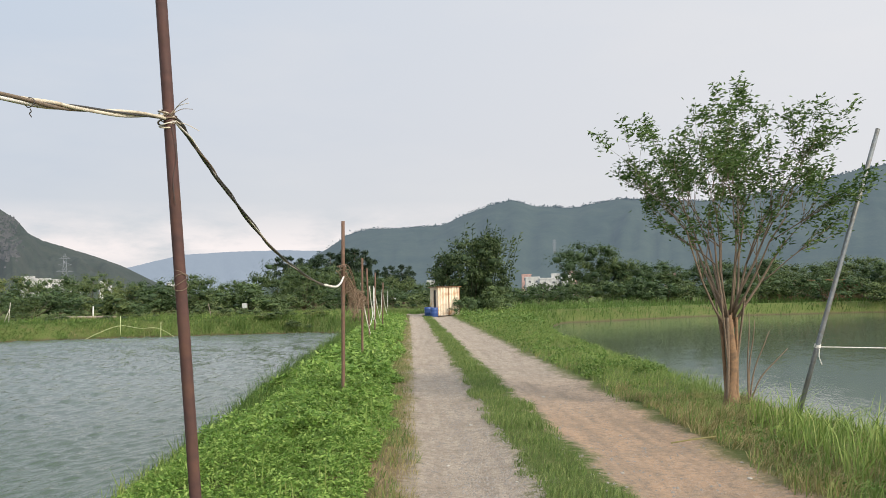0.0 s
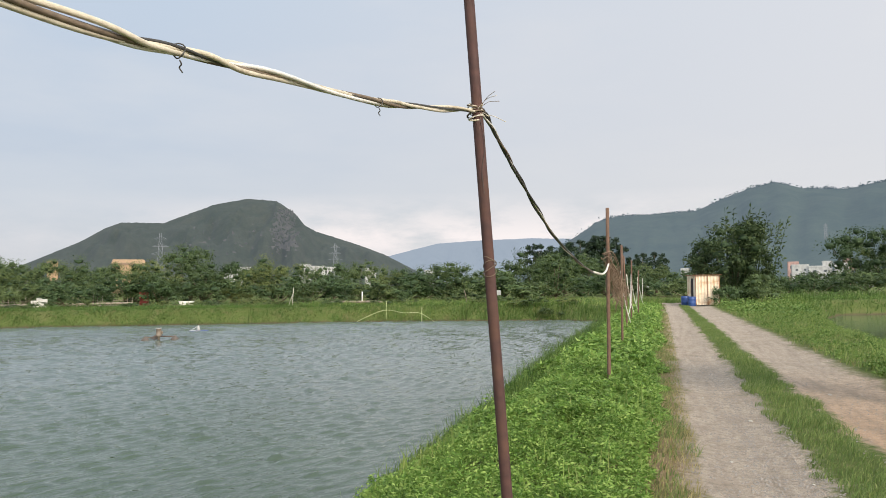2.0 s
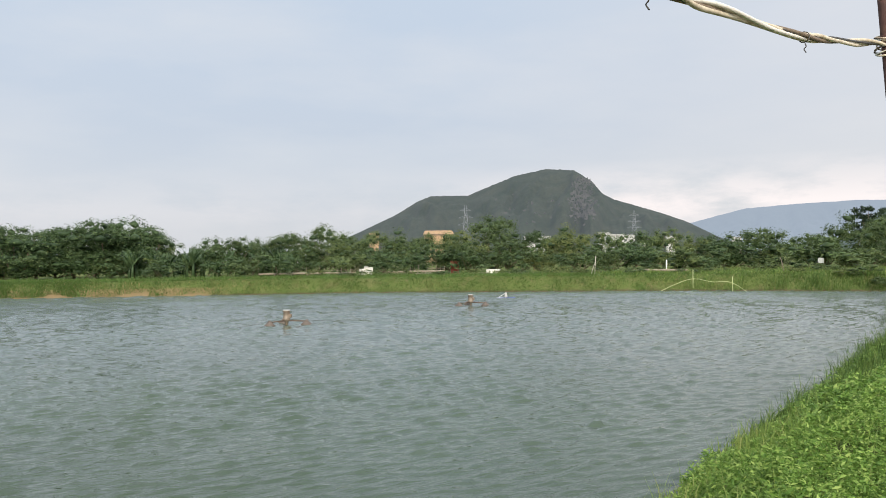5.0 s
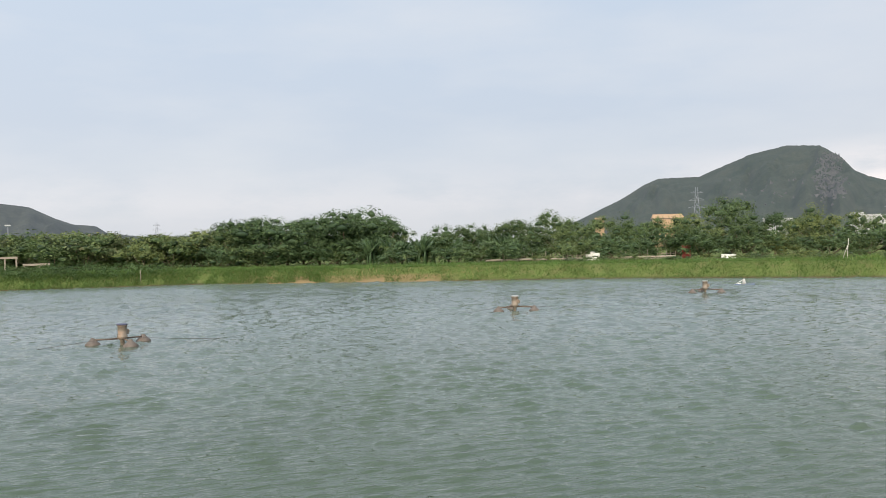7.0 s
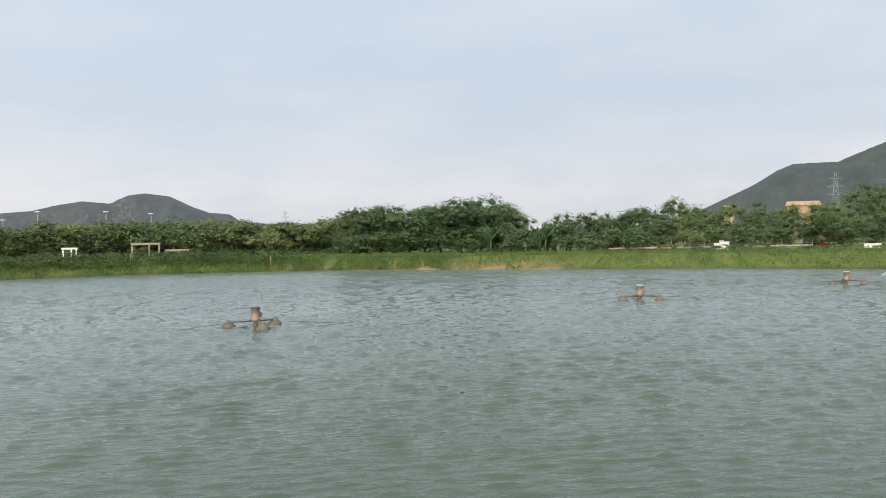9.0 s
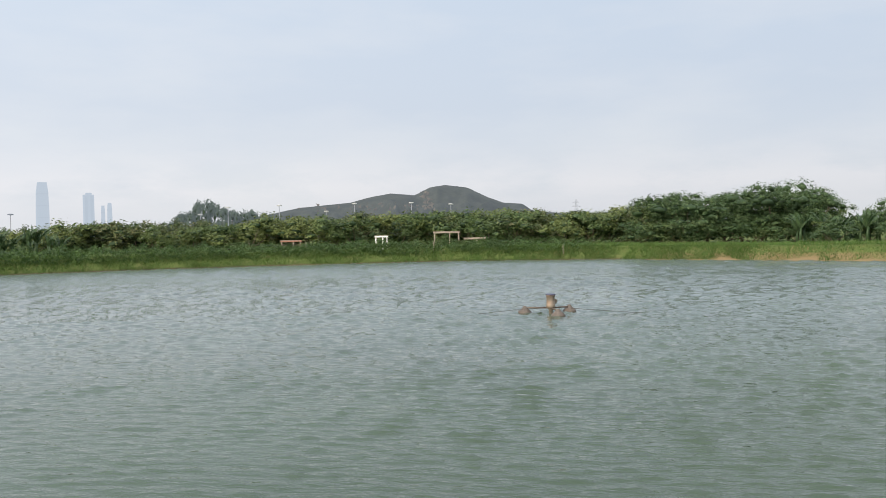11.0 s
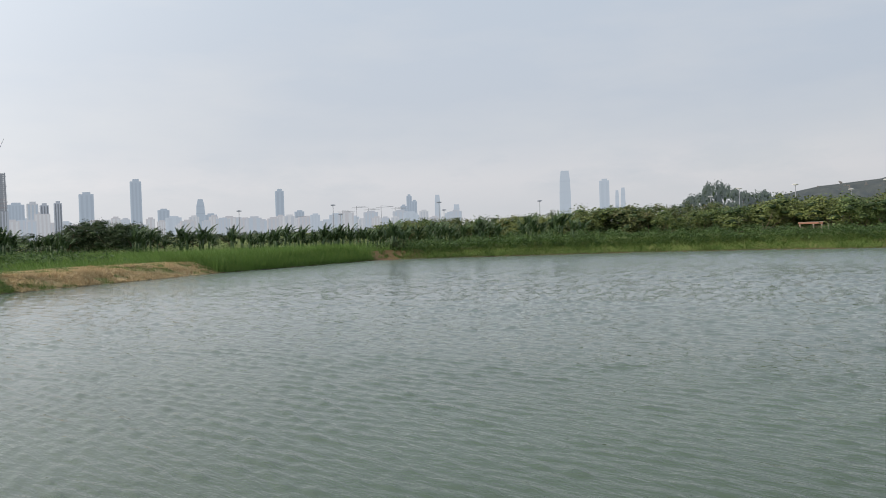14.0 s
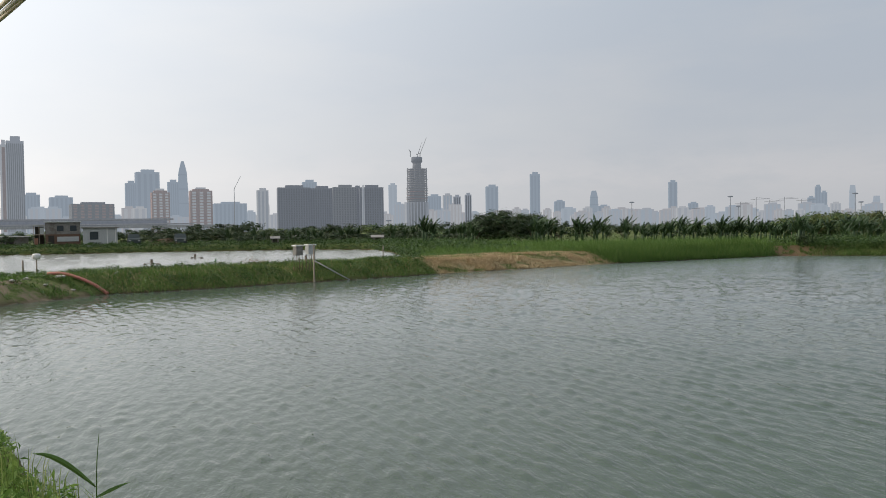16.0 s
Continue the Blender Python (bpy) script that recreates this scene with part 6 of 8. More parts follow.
# ---------------------------------------------------------------- the young tree by the lane, the leaning pipe
def young_tree(x, y):
    ob = thing("tree", "young open-crowned tree with peeling orange-brown bark", "tree", pose(x, y, g(x, y)))
    r = random.Random(23)
    bm = bmesh.new()
    pipe_run(bm, [(0.0, 0, -0.2), (0, 0, 0.0), (0.0, 0.0, 0.25), (0.03, 0, 0.6), (0.0, 0.0, 1.0), (0.01, 0, 1.3)], [0.15, 0.13, 0.088, 0.078, 0.076, 0.05], 14)
    for v in bm.verts:
        n = noise.noise(v.co * 9)
        v.co.x += n * 0.022
        v.co.y += noise.noise(v.co * 11 + Vector((5, 0, 0))) * 0.014
    part("trunk", bm, M_TREE_BARK, ob, "peeling orange-brown bark")
    for k in range(4):
        a = k * 1.6 + 0.4
        bm = bmesh.new()
        pts = [(math.cos(a + z * 0.7) * 0.085 + 0.05 * max(0, z - 0.6) * math.cos(a), math.sin(a + z * 0.7) * 0.08, z) for z in (0.05, 0.35, 0.65, 0.95, 1.2)]
        pipe_run(bm, smooth_run(pts, 3), 0.026 - 0.002 * k, 7)
        part("stem", bm, M_TREE_BARK if k % 2 else M_TWIG, ob)
    ends = []

    def grow(bm, p, d, length, radius, depth):
        q = p
        pts, rad = [p], [radius]
        steps = 4
        for k in range(steps):
            away = Vector((q.x, q.y, 0)) * (0.16 if depth == 2 else 0.05)
            d = (d + away + Vector((r.uniform(-0.14, 0.16), r.uniform(-0.14, 0.14), r.uniform(-0.02, 0.13)))).normalized()
            q = q + d * length / steps
            pts.append(q)
            rad.append(radius * (1 - 0.5 * (k + 1) / steps))
        pipe_run(bm, pts, rad, 6 if radius > 0.012 else 4)
        if depth == 0:
            ends.append((pts[1], q))
            return
        for k in range(3 if depth > 1 else 4):
            i = r.choice((2, 3, 4, 4))
            nd = (d + Vector((r.uniform(-0.75, 0.75), r.uniform(-0.75, 0.75), r.uniform(-0.25, 0.5)))).normalized()
            grow(bm, pts[i], nd, length * r.uniform(0.55, 0.8), rad[i] * 0.72, depth - 1)
        ends.append((pts[2], q))

    limbs = 14
    for i in range(limbs):
        a = i * 2.4 + r.uniform(-0.25, 0.25)
        out = (0.18, 0.75, 0.45, 0.62, 0.38, 0.85, 0.55, 0.8, 0.42, 0.7, 0.9, 0.6, 0.95, 0.85)[i]
        bm = bmesh.new()
        start = Vector((math.cos(a) * 0.05, math.sin(a) * 0.05, r.uniform(0.95, 1.3)))
        d = Vector((math.cos(a) * out * 0.62, math.sin(a) * out * 0.6, 1.0)).normalized()
        grow(bm, start, d, (1.2 + 0.32 * min(out, 0.75)) * r.uniform(0.92, 1.12), r.uniform(0.014, 0.022), 2)
        part("branch", bm, M_TWIG, ob)
    for i in range(5):
        a = r.uniform(0, 6.28)
        bm = bmesh.new()
        pipe_run(bm, smooth_run([(0.06 * math.cos(a), 0.06 * math.sin(a), 0.02), (0.09 * math.cos(a), 0.09 * math.sin(a), 0.6), (0.22 * math.cos(a), 0.2 * math.sin(a), 1.5)], 5), 0.012, 6)
        part("branch", bm, M_TWIG, ob)
    rs = np.random.RandomState(29)
    pts = []
    for p, q in ends:
        n = 54
        k = rs.uniform(0.5, 1.12, (n, 1)) ** 0.7
        pts.append(np.array(p) * (1 - k) + np.array(q) * k + rs.normal(0, 0.05, (n, 3)))
    pts = np.concatenate(pts)
    me = array_mesh("crown", *leaves(rs, pts, rs.uniform(0.045, 0.10, len(pts)), 0.25, 0.34, (0.9, 0, 0.35)), M_YOUNG)
    new("crown", me).parent = ob
    return ob


young_tree(4.29, 10.85)

ob = thing("sapling", "thin bare sapling stems beside the tree", "sapling", pose(4.62, 11.1, g(4.62, 11.1)))
r = random.Random(31)
for i, (dx, top) in enumerate(((0.02, 1.25), (0.10, 1.15), (0.30, 1.0), (0.55, 0.75))):
    bm = bmesh.new()
    pipe_run(bm, smooth_run([(0, 0, -0.05), (dx * 0.3, 0, top * 0.45), (dx * 0.7 + 0.03, 0, top * 0.8), (dx + 0.05, 0.05, top)], 5), [0.013 - 0.0005 * k for k in range(16)], 5)
    part("stem", bm, M_TWIG, ob)

ob = thing("leaning_pipe", "grey metal pipe leaning over the pond's edge", "pipe", pose(4.80, 10.1, g(4.8, 10.1)))
bm = bmesh.new()
end = Vector((6.02 - 4.80, 0, 3.63 - g(4.8, 10.1)))
pipe_run(bm, [(-0.06, 0, -0.2), end * 0.33, end * 0.66, end], [0.030, 0.030, 0.029, 0.028], 12)
part("shaft", bm, M_GALV, ob)
tie_z = 0.25
for i in range(3):
    bm = bmesh.new()
    c = end * (tie_z + 0.004 * i)
    pipe_run(bm, [c + Vector((math.cos(a) * 0.036, math.sin(a) * 0.036, 0.01 * math.sin(a))) for a in [k * 6.283 / 12 for k in range(13)]], 0.006, 6)
    part("lashing", bm, M_ROPE, ob, "white rope lashing")
ob = thing("rope", "white rope tied to the leaning pipe", "rope", pose(4.80, 10.1, g(4.8, 10.1)))
bm = bmesh.new()
c = end * tie_z
pipe_run(bm, smooth_run([c + Vector((0.03, 0, 0)), c + Vector((0.7, 0.1, -0.03)), c + Vector((2.0, 0.3, -0.09)), c + Vector((5.0, 0.8, -0.22))], 8), 0.006, 6)
part("cord", bm, M_ROPE, ob)
bm = bmesh.new()
pipe_run(bm, smooth_run([c + Vector((0.01, -0.03, -0.02)), c + Vector((0.0, -0.04, -0.12)), c + Vector((0.03, -0.04, -0.22))], 5), 0.006, 6)
part("loose_end", bm, M_ROPE, ob)

# a cut cane on the lane and a few loose stones
ob = thing("cane", "pale dry cane lying on the lane", "cane", pose(2.95, 8.55, 0.02, 0, 0, 20))
bm = bmesh.new()
pipe_run(bm, [(-0.28, 0, 0.012), (0, 0.02, 0.02), (0.3, 0.0, 0.03)], 0.009, 6)
part("stalk", bm, M_GRASS_DRY, ob)


def stone(x, y, s, material, label, seed, z=None):
    r = random.Random(seed)
    bm = bmesh.new()
    bmesh.ops.create_icosphere(bm, subdivisions=2, radius=s)
    for v in bm.verts:
        v.co *= 1 + 0.35 * noise.noise(v.co * (1.3 / s) + Vector((seed, 0, 0)))
        v.co.z *= 0.45
    ob = part("stone", bm, material)
    ob.matrix_basis = pose(x, y, (g(x, y) if z is None else z) + s * 0.25, 0, 0, seed * 37)
    return tagged(ob, label, "stone", "loose stones")


for i, (x, y, s) in enumerate(((2.1, 13.0, 0.05), (0.75, 10.4, 0.05), (0.35, 8.0, 0.03), (2.4, 9.4, 0.03), (0.9, 7.1, 0.025), (1.9, 7.4, 0.03), (0.3, 12.4, 0.03), (2.9, 7.0, 0.04))):
    stone(x, y, s * 0.6, M_STONE, "small pale stone on the dirt lane", i)
rs = np.random.RandomState(5)
n = 9500
px_ = np.where(rs.uniform(0, 1, n) < 0.85, rs.normal(0.75, 0.32, n), rs.normal(2.2, 0.5, n))
py_ = 5.5 + 14 * rs.uniform(0, 1, n) ** 1.8
ok = (px_ > -0.15) & (px_ < 3.1) & (np.abs(px_ - 1.3) > 0.22)
px_, py_ = px_[ok], py_[ok]
base = np.stack([px_, py_, ground_z(px_, py_)], 1)
s = (0.005 + 0.016 * rs.uniform(0, 1, len(base)) ** 2.2)[:, None]
off = np.array([[1, 0, 0], [-0.5, 0.87, 0], [-0.5, -0.87, 0], [0, 0, 0.75]])
verts = (base[:, None, :] + off[None] * s[:, :, None] * rs.uniform(0.7, 1.3, (len(base), 4, 1))).reshape(-1, 3)
k = np.arange(len(base))[:, None, None] * 4
tris = (k + np.array([[[0, 1, 3], [1, 2, 3], [2, 0, 3]]])).reshape(-1, 3)
stuff("gravel", "loose grey gravel on the lane", "gravel", array_mesh("gravel", verts, NO_QUADS, tris, M_GRAVEL))


# ---------------------------------------------------------------- tin shed and drums at the end of the lane
def corrugated(bm, a, b, z0, z1, pitch=0.10, depth=0.018):
    """A ribbed metal wall from a to b."""
    a, b = Vector(a), Vector(b)
    d = b - a
    n = int(d.length / pitch * 4)
    nrm = Vector((d.y, -d.x, 0)).normalized()
    cols = []
    for i in range(n + 1):
        p = a + d * i / n + nrm * depth * math.sin(i * math.pi / 2)
        q = p - nrm * 0.03
        cols.append([bm.verts.new((p.x, p.y, z0)), bm.verts.new((p.x, p.y, z1)), bm.verts.new((q.x, q.y, z1)), bm.verts.new((q.x, q.y, z0))])
    for c0, c1 in zip(cols, cols[1:]):
        for k in range(4):
            bm.faces.new((c0[k], c1[k], c1[(k + 1) % 4], c0[(k + 1) % 4]))


ob = thing("shed", "small cream-painted tin shed with rust streaks and dark doorway", "shed", pose(2.12, 62.5, 0.05, 0, 0, 11))
H = 2.15
bm = bmesh.new()
corrugated(bm, (0, 0, 0), (1.75, 0, 0), 0, H, 0.22, 0.03)
part("front_wall", bm, M_TIN, ob)
bm = bmesh.new()
corrugated(bm, (1.75, 0, 0), (1.75, 2.4, 0), 0, H, 0.22, 0.03)
part("side_wall", bm, M_TIN, ob)
bm = bmesh.new()
corrugated(bm, (1.75, 2.4, 0), (0, 2.4, 0), 0, H, 0.22, 0.03)
part("back_wall", bm, M_TIN, ob)
bm = bmesh.new()
corrugated(bm, (0, 2.4, 0), (0, 1.3, 0), 0, H, 0.22, 0.03)
corrugated(bm, (0, 0.45, 0), (0, 0, 0), 0, H, 0.22, 0.03)
box(bm, (-0.03, 0.45, 1.95), (0.0, 1.3, H))
part("door_wall", bm, M_TIN, ob)
bm = bmesh.new()
box(bm, (0.02, 0.47, 0), (0.05, 1.28, 1.93), 0.004)
part("door", bm, M_DARK, ob, "dark panel for the shaded open doorway")
bm = bmesh.new()
box(bm, (-0.14, -0.12, H + 0.002), (1.88, 2.52, H + 0.05), 0.01)
part("roof", bm, M_TIN_EDGE, ob, "rusty tin roof edge")
for i in range(3):
    bm = bmesh.new()
    box(bm, (0.02 + i * 0.85, -0.045, 0), (0.07 + i * 0.85, -0.033, H - 0.02))
    part("batten", bm, M_TIN_EDGE, ob, "rust-stained batten")


def drum(x, y, label):
    ob = thing("drum", label, "drum", pose(x, y, g(x, y) + 0.0), "blue drums")
    bm = bmesh.new()
    prof = [(0.0, 0.0), (0.27, 0.0), (0.29, 0.03), (0.29, 0.25), (0.30, 0.27), (0.29, 0.29), (0.29, 0.52), (0.30, 0.54), (0.29, 0.56), (0.29, 0.66), (0.27, 0.70), (0.24, 0.70), (0.24, 0.67), (0.0, 0.67)]
    rings = [[bm.verts.new((math.cos(a) * max(r_, 1e-3), math.sin(a) * max(r_, 1e-3), z)) for a in [k * 6.283 / 20 for k in range(20)]] for r_, z in prof]
    for r0, r1 in zip(rings, rings[1:]):
        for k in range(20):
            bm.faces.new((r0[k], r0[(k + 1) % 20], r1[(k + 1) % 20], r1[k])).smooth = True
    part("body", bm, M_BLUE_DRUM, ob)


drum(1.85, 62.0, "open blue plastic drum beside the shed")
drum(1.42, 62.9, "blue plastic drum beside the shed")


# ---------------------------------------------------------------- floating aerators
def aerator(x, y, turn, label, lid, size=1.15):
    ob = thing("aerator", label, "aerator", pose(x, y, WATER_Z, 0, 0, turn) @ Matrix.Scale(size, 4), "floating aerators")
    bm = bmesh.new()
    prof = [(0.04, -0.25), (0.06, 0.12), (0.11, 0.16), (0.135, 0.20), (0.135, 0.26), (0.12, 0.27), (0.12, 0.50), (0.135, 0.51), (0.135, 0.54), (0.0, 0.545)]
    rings = [[bm.verts.new((math.cos(a) * max(q, 1e-3), math.sin(a) * max(q, 1e-3), z)) for a in [k * 6.283 / 16 for k in range(16)]] for q, z in prof]
    for r0, r1 in zip(rings, rings[1:]):
        for k in range(16):
            bm.faces.new((r0[k], r0[(k + 1) % 16], r1[(k + 1) % 16], r1[k])).smooth = True
    motor = part("motor", bm, M_MOTOR, ob, "faded cylindrical motor casing")
    bm = bmesh.new()
    box(bm, (0.10, -0.06, 0.28), (0.20, 0.06, 0.42), 0.012)
    part("terminal_box", bm, M_MOTOR, motor)
    bm = bmesh.new()
    pipe_run(bm, [(0, 0, 0.545), (0, 0, 0.575)], [0.15, 0.135], 18)
    part("lid", bm, lid, motor, "motor lid")
    for i in range(3):
        a = radians(i * 120)
        u = Vector((math.cos(a), math.sin(a), 0))
        bm = bmesh.new()
        pipe_run(bm, [u * 0.08 + Vector((0, 0, 0.17)), u * 0.45 + Vector((0, 0, 0.16)), u * 0.80 + Vector((0, 0, 0.15))], 0.022, 7)
        part("arm", bm, M_ARM, ob)
        bm = bmesh.new()
        prof = [(0.05, -0.12), (0.17, -0.08), (0.205, 0.0), (0.195, 0.05), (0.13, 0.11), (0.07, 0.16), (0.045, 0.21), (0.0, 0.215)]
        c = u * 0.78
        rings = [[bm.verts.new(c + Vector((math.cos(t) * max(q, 1e-3), math.sin(t) * max(q, 1e-3), z))) for t in [k * 6.283 / 16 for k in range(16)]] for q, z in prof]
        for r0, r1 in zip(rings, rings[1:]):
            for k in range(16):
                bm.faces.new((r0[k], r0[(k + 1) % 16], r1[(k + 1) % 16], r1[k])).smooth = True
        part("float", bm, M_FLOAT, ob, "squat cone-shaped float")
    for sgn, ln in ((1, 2.2), (-1, 2.6)):
        bm = bmesh.new()
        u = Matrix.Rotation(radians(-turn + 163), 3, "Z") @ Vector((0, sgn, 0))
        pipe_run(bm, smooth_run([u * 0.12 + Vector((0, 0, 0.2)), u * 0.9 + Vector((0, 0, 0.13)), u * ln + Vector((0, 0, 0.0))], 6), 0.006, 6)
        part("mooring_line", bm, M_BLACK_CABLE, ob)
    return ob


aerator(-27.15, 8.1, 118, "floating pond aerator with three grey-brown floats and dark lid", M_LID)
aerator(-26.6, 24.55, 25, "floating pond aerator with three floats and pale cap", M_LID_PALE)
aerator(-27.0, 39.4, 15, "rusty floating pond aerator with pale cap", M_LID_PALE)
for x, y, tn in ((-24.5, -70, 10), (-33.0, -82, 40), (-37, -66, 80)):
    aerator(x, y, tn, "dark floating aerator on the far pond", M_LID, 0.85)

ob = thing("raft", "small low blue raft with a white cone", "raft", pose(-29.6, 47.6, WATER_Z, 0, 0, 32) @ Matrix.Scale(0.85, 4))
bm = bmesh.new()
box(bm, (-0.75, -0.22, -0.05), (0.75, 0.22, 0.07), 0.03)
part("deck", bm, M_BLUE_DRUM, ob)
bm = bmesh.new()
pipe_run(bm, [(0, 0, 0.07), (0, 0, 0.22), (0, 0, 0.46)], [0.17, 0.12, 0.06], 12)
part("cone", bm, M_LID_PALE, ob)
bm = bmesh.new()
tube(bm, (-0.2, 0, 0.1), (-1.5, 0.1, 0.0), 0.02, 0.02, 6)
tube(bm, (-0.6, 0, 0.07), (0, 0, 0.42), 0.015, 0.015, 6)
part("strut", bm, M_WHITE, ob)


# ---------------------------------------------------------------- things on the far banks
def stake(x, y, h, lean, r0, material, label, turn=0.0):
    ob = thing("stake", label, "stake", pose(x, y, g(x, y), 0, 0, turn), "stakes")
    bm = bmesh.new()
    pipe_run(bm, [(0, 0, -0.2), (lean * 0.5, 0, h * 0.5), (lean, 0, h)], [r0, r0 * 0.95, r0 * 0.85], 7)
    part("rod", bm, material, ob)
    return ob


def spot(heading, distance):
    x, y = at_heading(heading, distance)
    return x, y


x, y = spot(25.2, 70)
stake(x, y, 1.6, 0.14, 0.026, M_TIMBER_PALE, "leaning white stake at the water's edge")
stake(x - 0.3, y - 0.2, 1.2, 0.5, 0.022, M_TIMBER_PALE, "slanting white stake at the water's edge", 10)
x1, y1 = spot(18.7, 66)
x2, y2 = spot(16.2, 65)
stake(x1, y1, 1.45, 0.02, 0.03, M_NET, "thin pale net stake on the bank")
stake(x2, y2, 1.35, 0.02, 0.03, M_NET, "thin pale net stake on the bank")
ob = thing("net_rope", "yellow-green net rope slung between stakes", "rope", Matrix.Identity(4))
bm = bmesh.new()
xa, ya = spot(21.2, 65)
xb, yb = spot(14.4, 64)
pipe_run(bm, smooth_run([(xa, ya, g(xa, ya) + 0.05), ((xa + x1) / 2, (ya + y1) / 2, g(x1, y1) + 0.28), (x1, y1, g(x1, y1) + 0.72), ((x1 + x2) / 2, (y1 + y2) / 2, g(x1, y1) + 0.5), (x2, y2, g(x2, y2) + 0.85), (xb, yb, g(xb, yb) + 0.1)], 8), 0.018, 6)
part("cord", bm, M_NET, ob)
x, y = spot(20.4, 74)
stake(x, y, 1.15, 0.02, 0.06, M_WHITE, "short white post on the bank")
x, y = spot(13.0, 72)
stake(x, y, 1.2, -0.3, 0.03, M_TIMBER, "thin leaning stick on the bank")
for hd, d, h, ln in ((89.6, 82.5, 0.95, 0.02), (80.8, 81.5, 1.0, 0.0), (71.8, 79, 1.0, 0.0), (118.7, 86.5, 1.1, -0.08), (145.8, 52, 0.9, 0.0)):
    x, y = spot(hd, d)
    stake(x, y, h, ln, 0.035, M_TIMBER, "thin upright stick on the bank")

x, y = spot(10.85, 76)
ob = thing("junction_box", "grey box on a short post", "box", pose(x, y, g(x, y)))
bm = bmesh.new()
box(bm, (-0.04, -0.04, -0.1), (0.04, 0.04, 0.7))
part("post", bm, M_TIMBER, ob)
bm = bmesh.new()
box(bm, (-0.22, -0.12, 0.7), (0.22, 0.12, 1.15), 0.02)
part("case", bm, M_HUT_PALE, ob)

x, y = spot(32.2, 79.5)
ob = thing("water_tank", "low white plastic tank on the grassy bank", "tank", pose(x, y, g(x, y), 0, 0, 32) @ Matrix.Scale(0.9, 4))
bm = bmesh.new()
box(bm, (-0.75, -0.35, 0), (0.75, 0.35, 0.38), 0.05)
part("body", bm, M_WHITE, ob)
bm = bmesh.new()
box(bm, (-0.8, -0.4, 0.385), (0.8, 0.4, 0.44), 0.02)
part("rim", bm, M_WHITE, ob)

x, y = spot(41.1, 79)
ob = thing("white_cabinet", "white panelled cabinet standing on the bank", "cabinet", pose(x, y, g(x, y), 0, 0, 40) @ Matrix.Scale(0.8, 4))
for i, (dx, h) in enumerate(((-0.55, 0.85), (0.0, 1.15), (0.55, 1.0))):
    bm = bmesh.new()
    box(bm, (dx - 0.27, -0.3, 0), (dx + 0.26, 0.3, h), 0.03)
    part("panel", bm, M_WHITE, ob)
x, y = spot(34.9, 82)
ob = thing("red_board", "faded red upright board under the trees", "board", pose(x, y, g(x, y), 0, 0, 35))
bm = bmesh.new()
box(bm, (-0.4, -0.03, 0), (0.4, 0.03, 1.3), 0.01)
part("panel", bm, M_RED, ob)
bm = bmesh.new()
box(bm, (-0.45, 0.04, 0), (-0.37, 0.09, 1.35), 0.006)
box(bm, (0.37, 0.04, 0), (0.45, 0.09, 1.35), 0.006)
part("support", bm, M_TIMBER, ob)

# pale stick fence along the far bank
ob = thing("fence", "low fence of thin grey sticks along the bank", "fence", Matrix.Identity(4))
r = random.Random(41)
prev = None
for i in range(44):
    hd = 35.6 + i * 0.30
    x, y = spot(hd, 81.5 + 0.6 * math.sin(i * 0.7))
    z = g(x, y)
    bm = bmesh.new()
    tube(bm, (x, y, z - 0.1), (x + r.uniform(-0.08, 0.08), y, z + r.uniform(0.7, 1.15)), 0.03, 0.025, 5)
    part("post", bm, M_TIMBER, ob)
    if prev:
        bm = bmesh.new()
        tube(bm, (prev[0], prev[1], prev[2] + 0.55), (x, y, z + 0.55 + r.uniform(-0.06, 0.06)), 0.02, 0.02, 5)
        part("rail", bm, M_TIMBER, ob)
    prev = (x, y, z)
for hd0, hd1, d in ((41.8, 48.5, 78.0), (35.6, 39.6, 79.5), (19.0, 22.6, 71.0)):
    ob = thing("plank_edging", "pale plank lying along the bank", "plank", Matrix.Identity(4), "planks on the bank")
    n = 6
    for i in range(n):
        xa, ya = spot(hd0 + (hd1 - hd0) * i / n, d)
        xb, yb = spot(hd0 + (hd1 - hd0) * (i + 0.96) / n, d)
        bm = bmesh.new()
        tube(bm, (xa, ya, g(xa, ya) + 0.30), (xb, yb, g(xb, yb) + 0.30), 0.10, 0.10, 6)
        part("plank", bm, M_TIMBER, ob)
        bm = bmesh.new()
        tube(bm, (xa, ya, g(xa, ya) - 0.05), (xa, ya, g(xa, ya) + 0.3), 0.05, 0.05, 6)
        part("block", bm, M_TIMBER, ob)


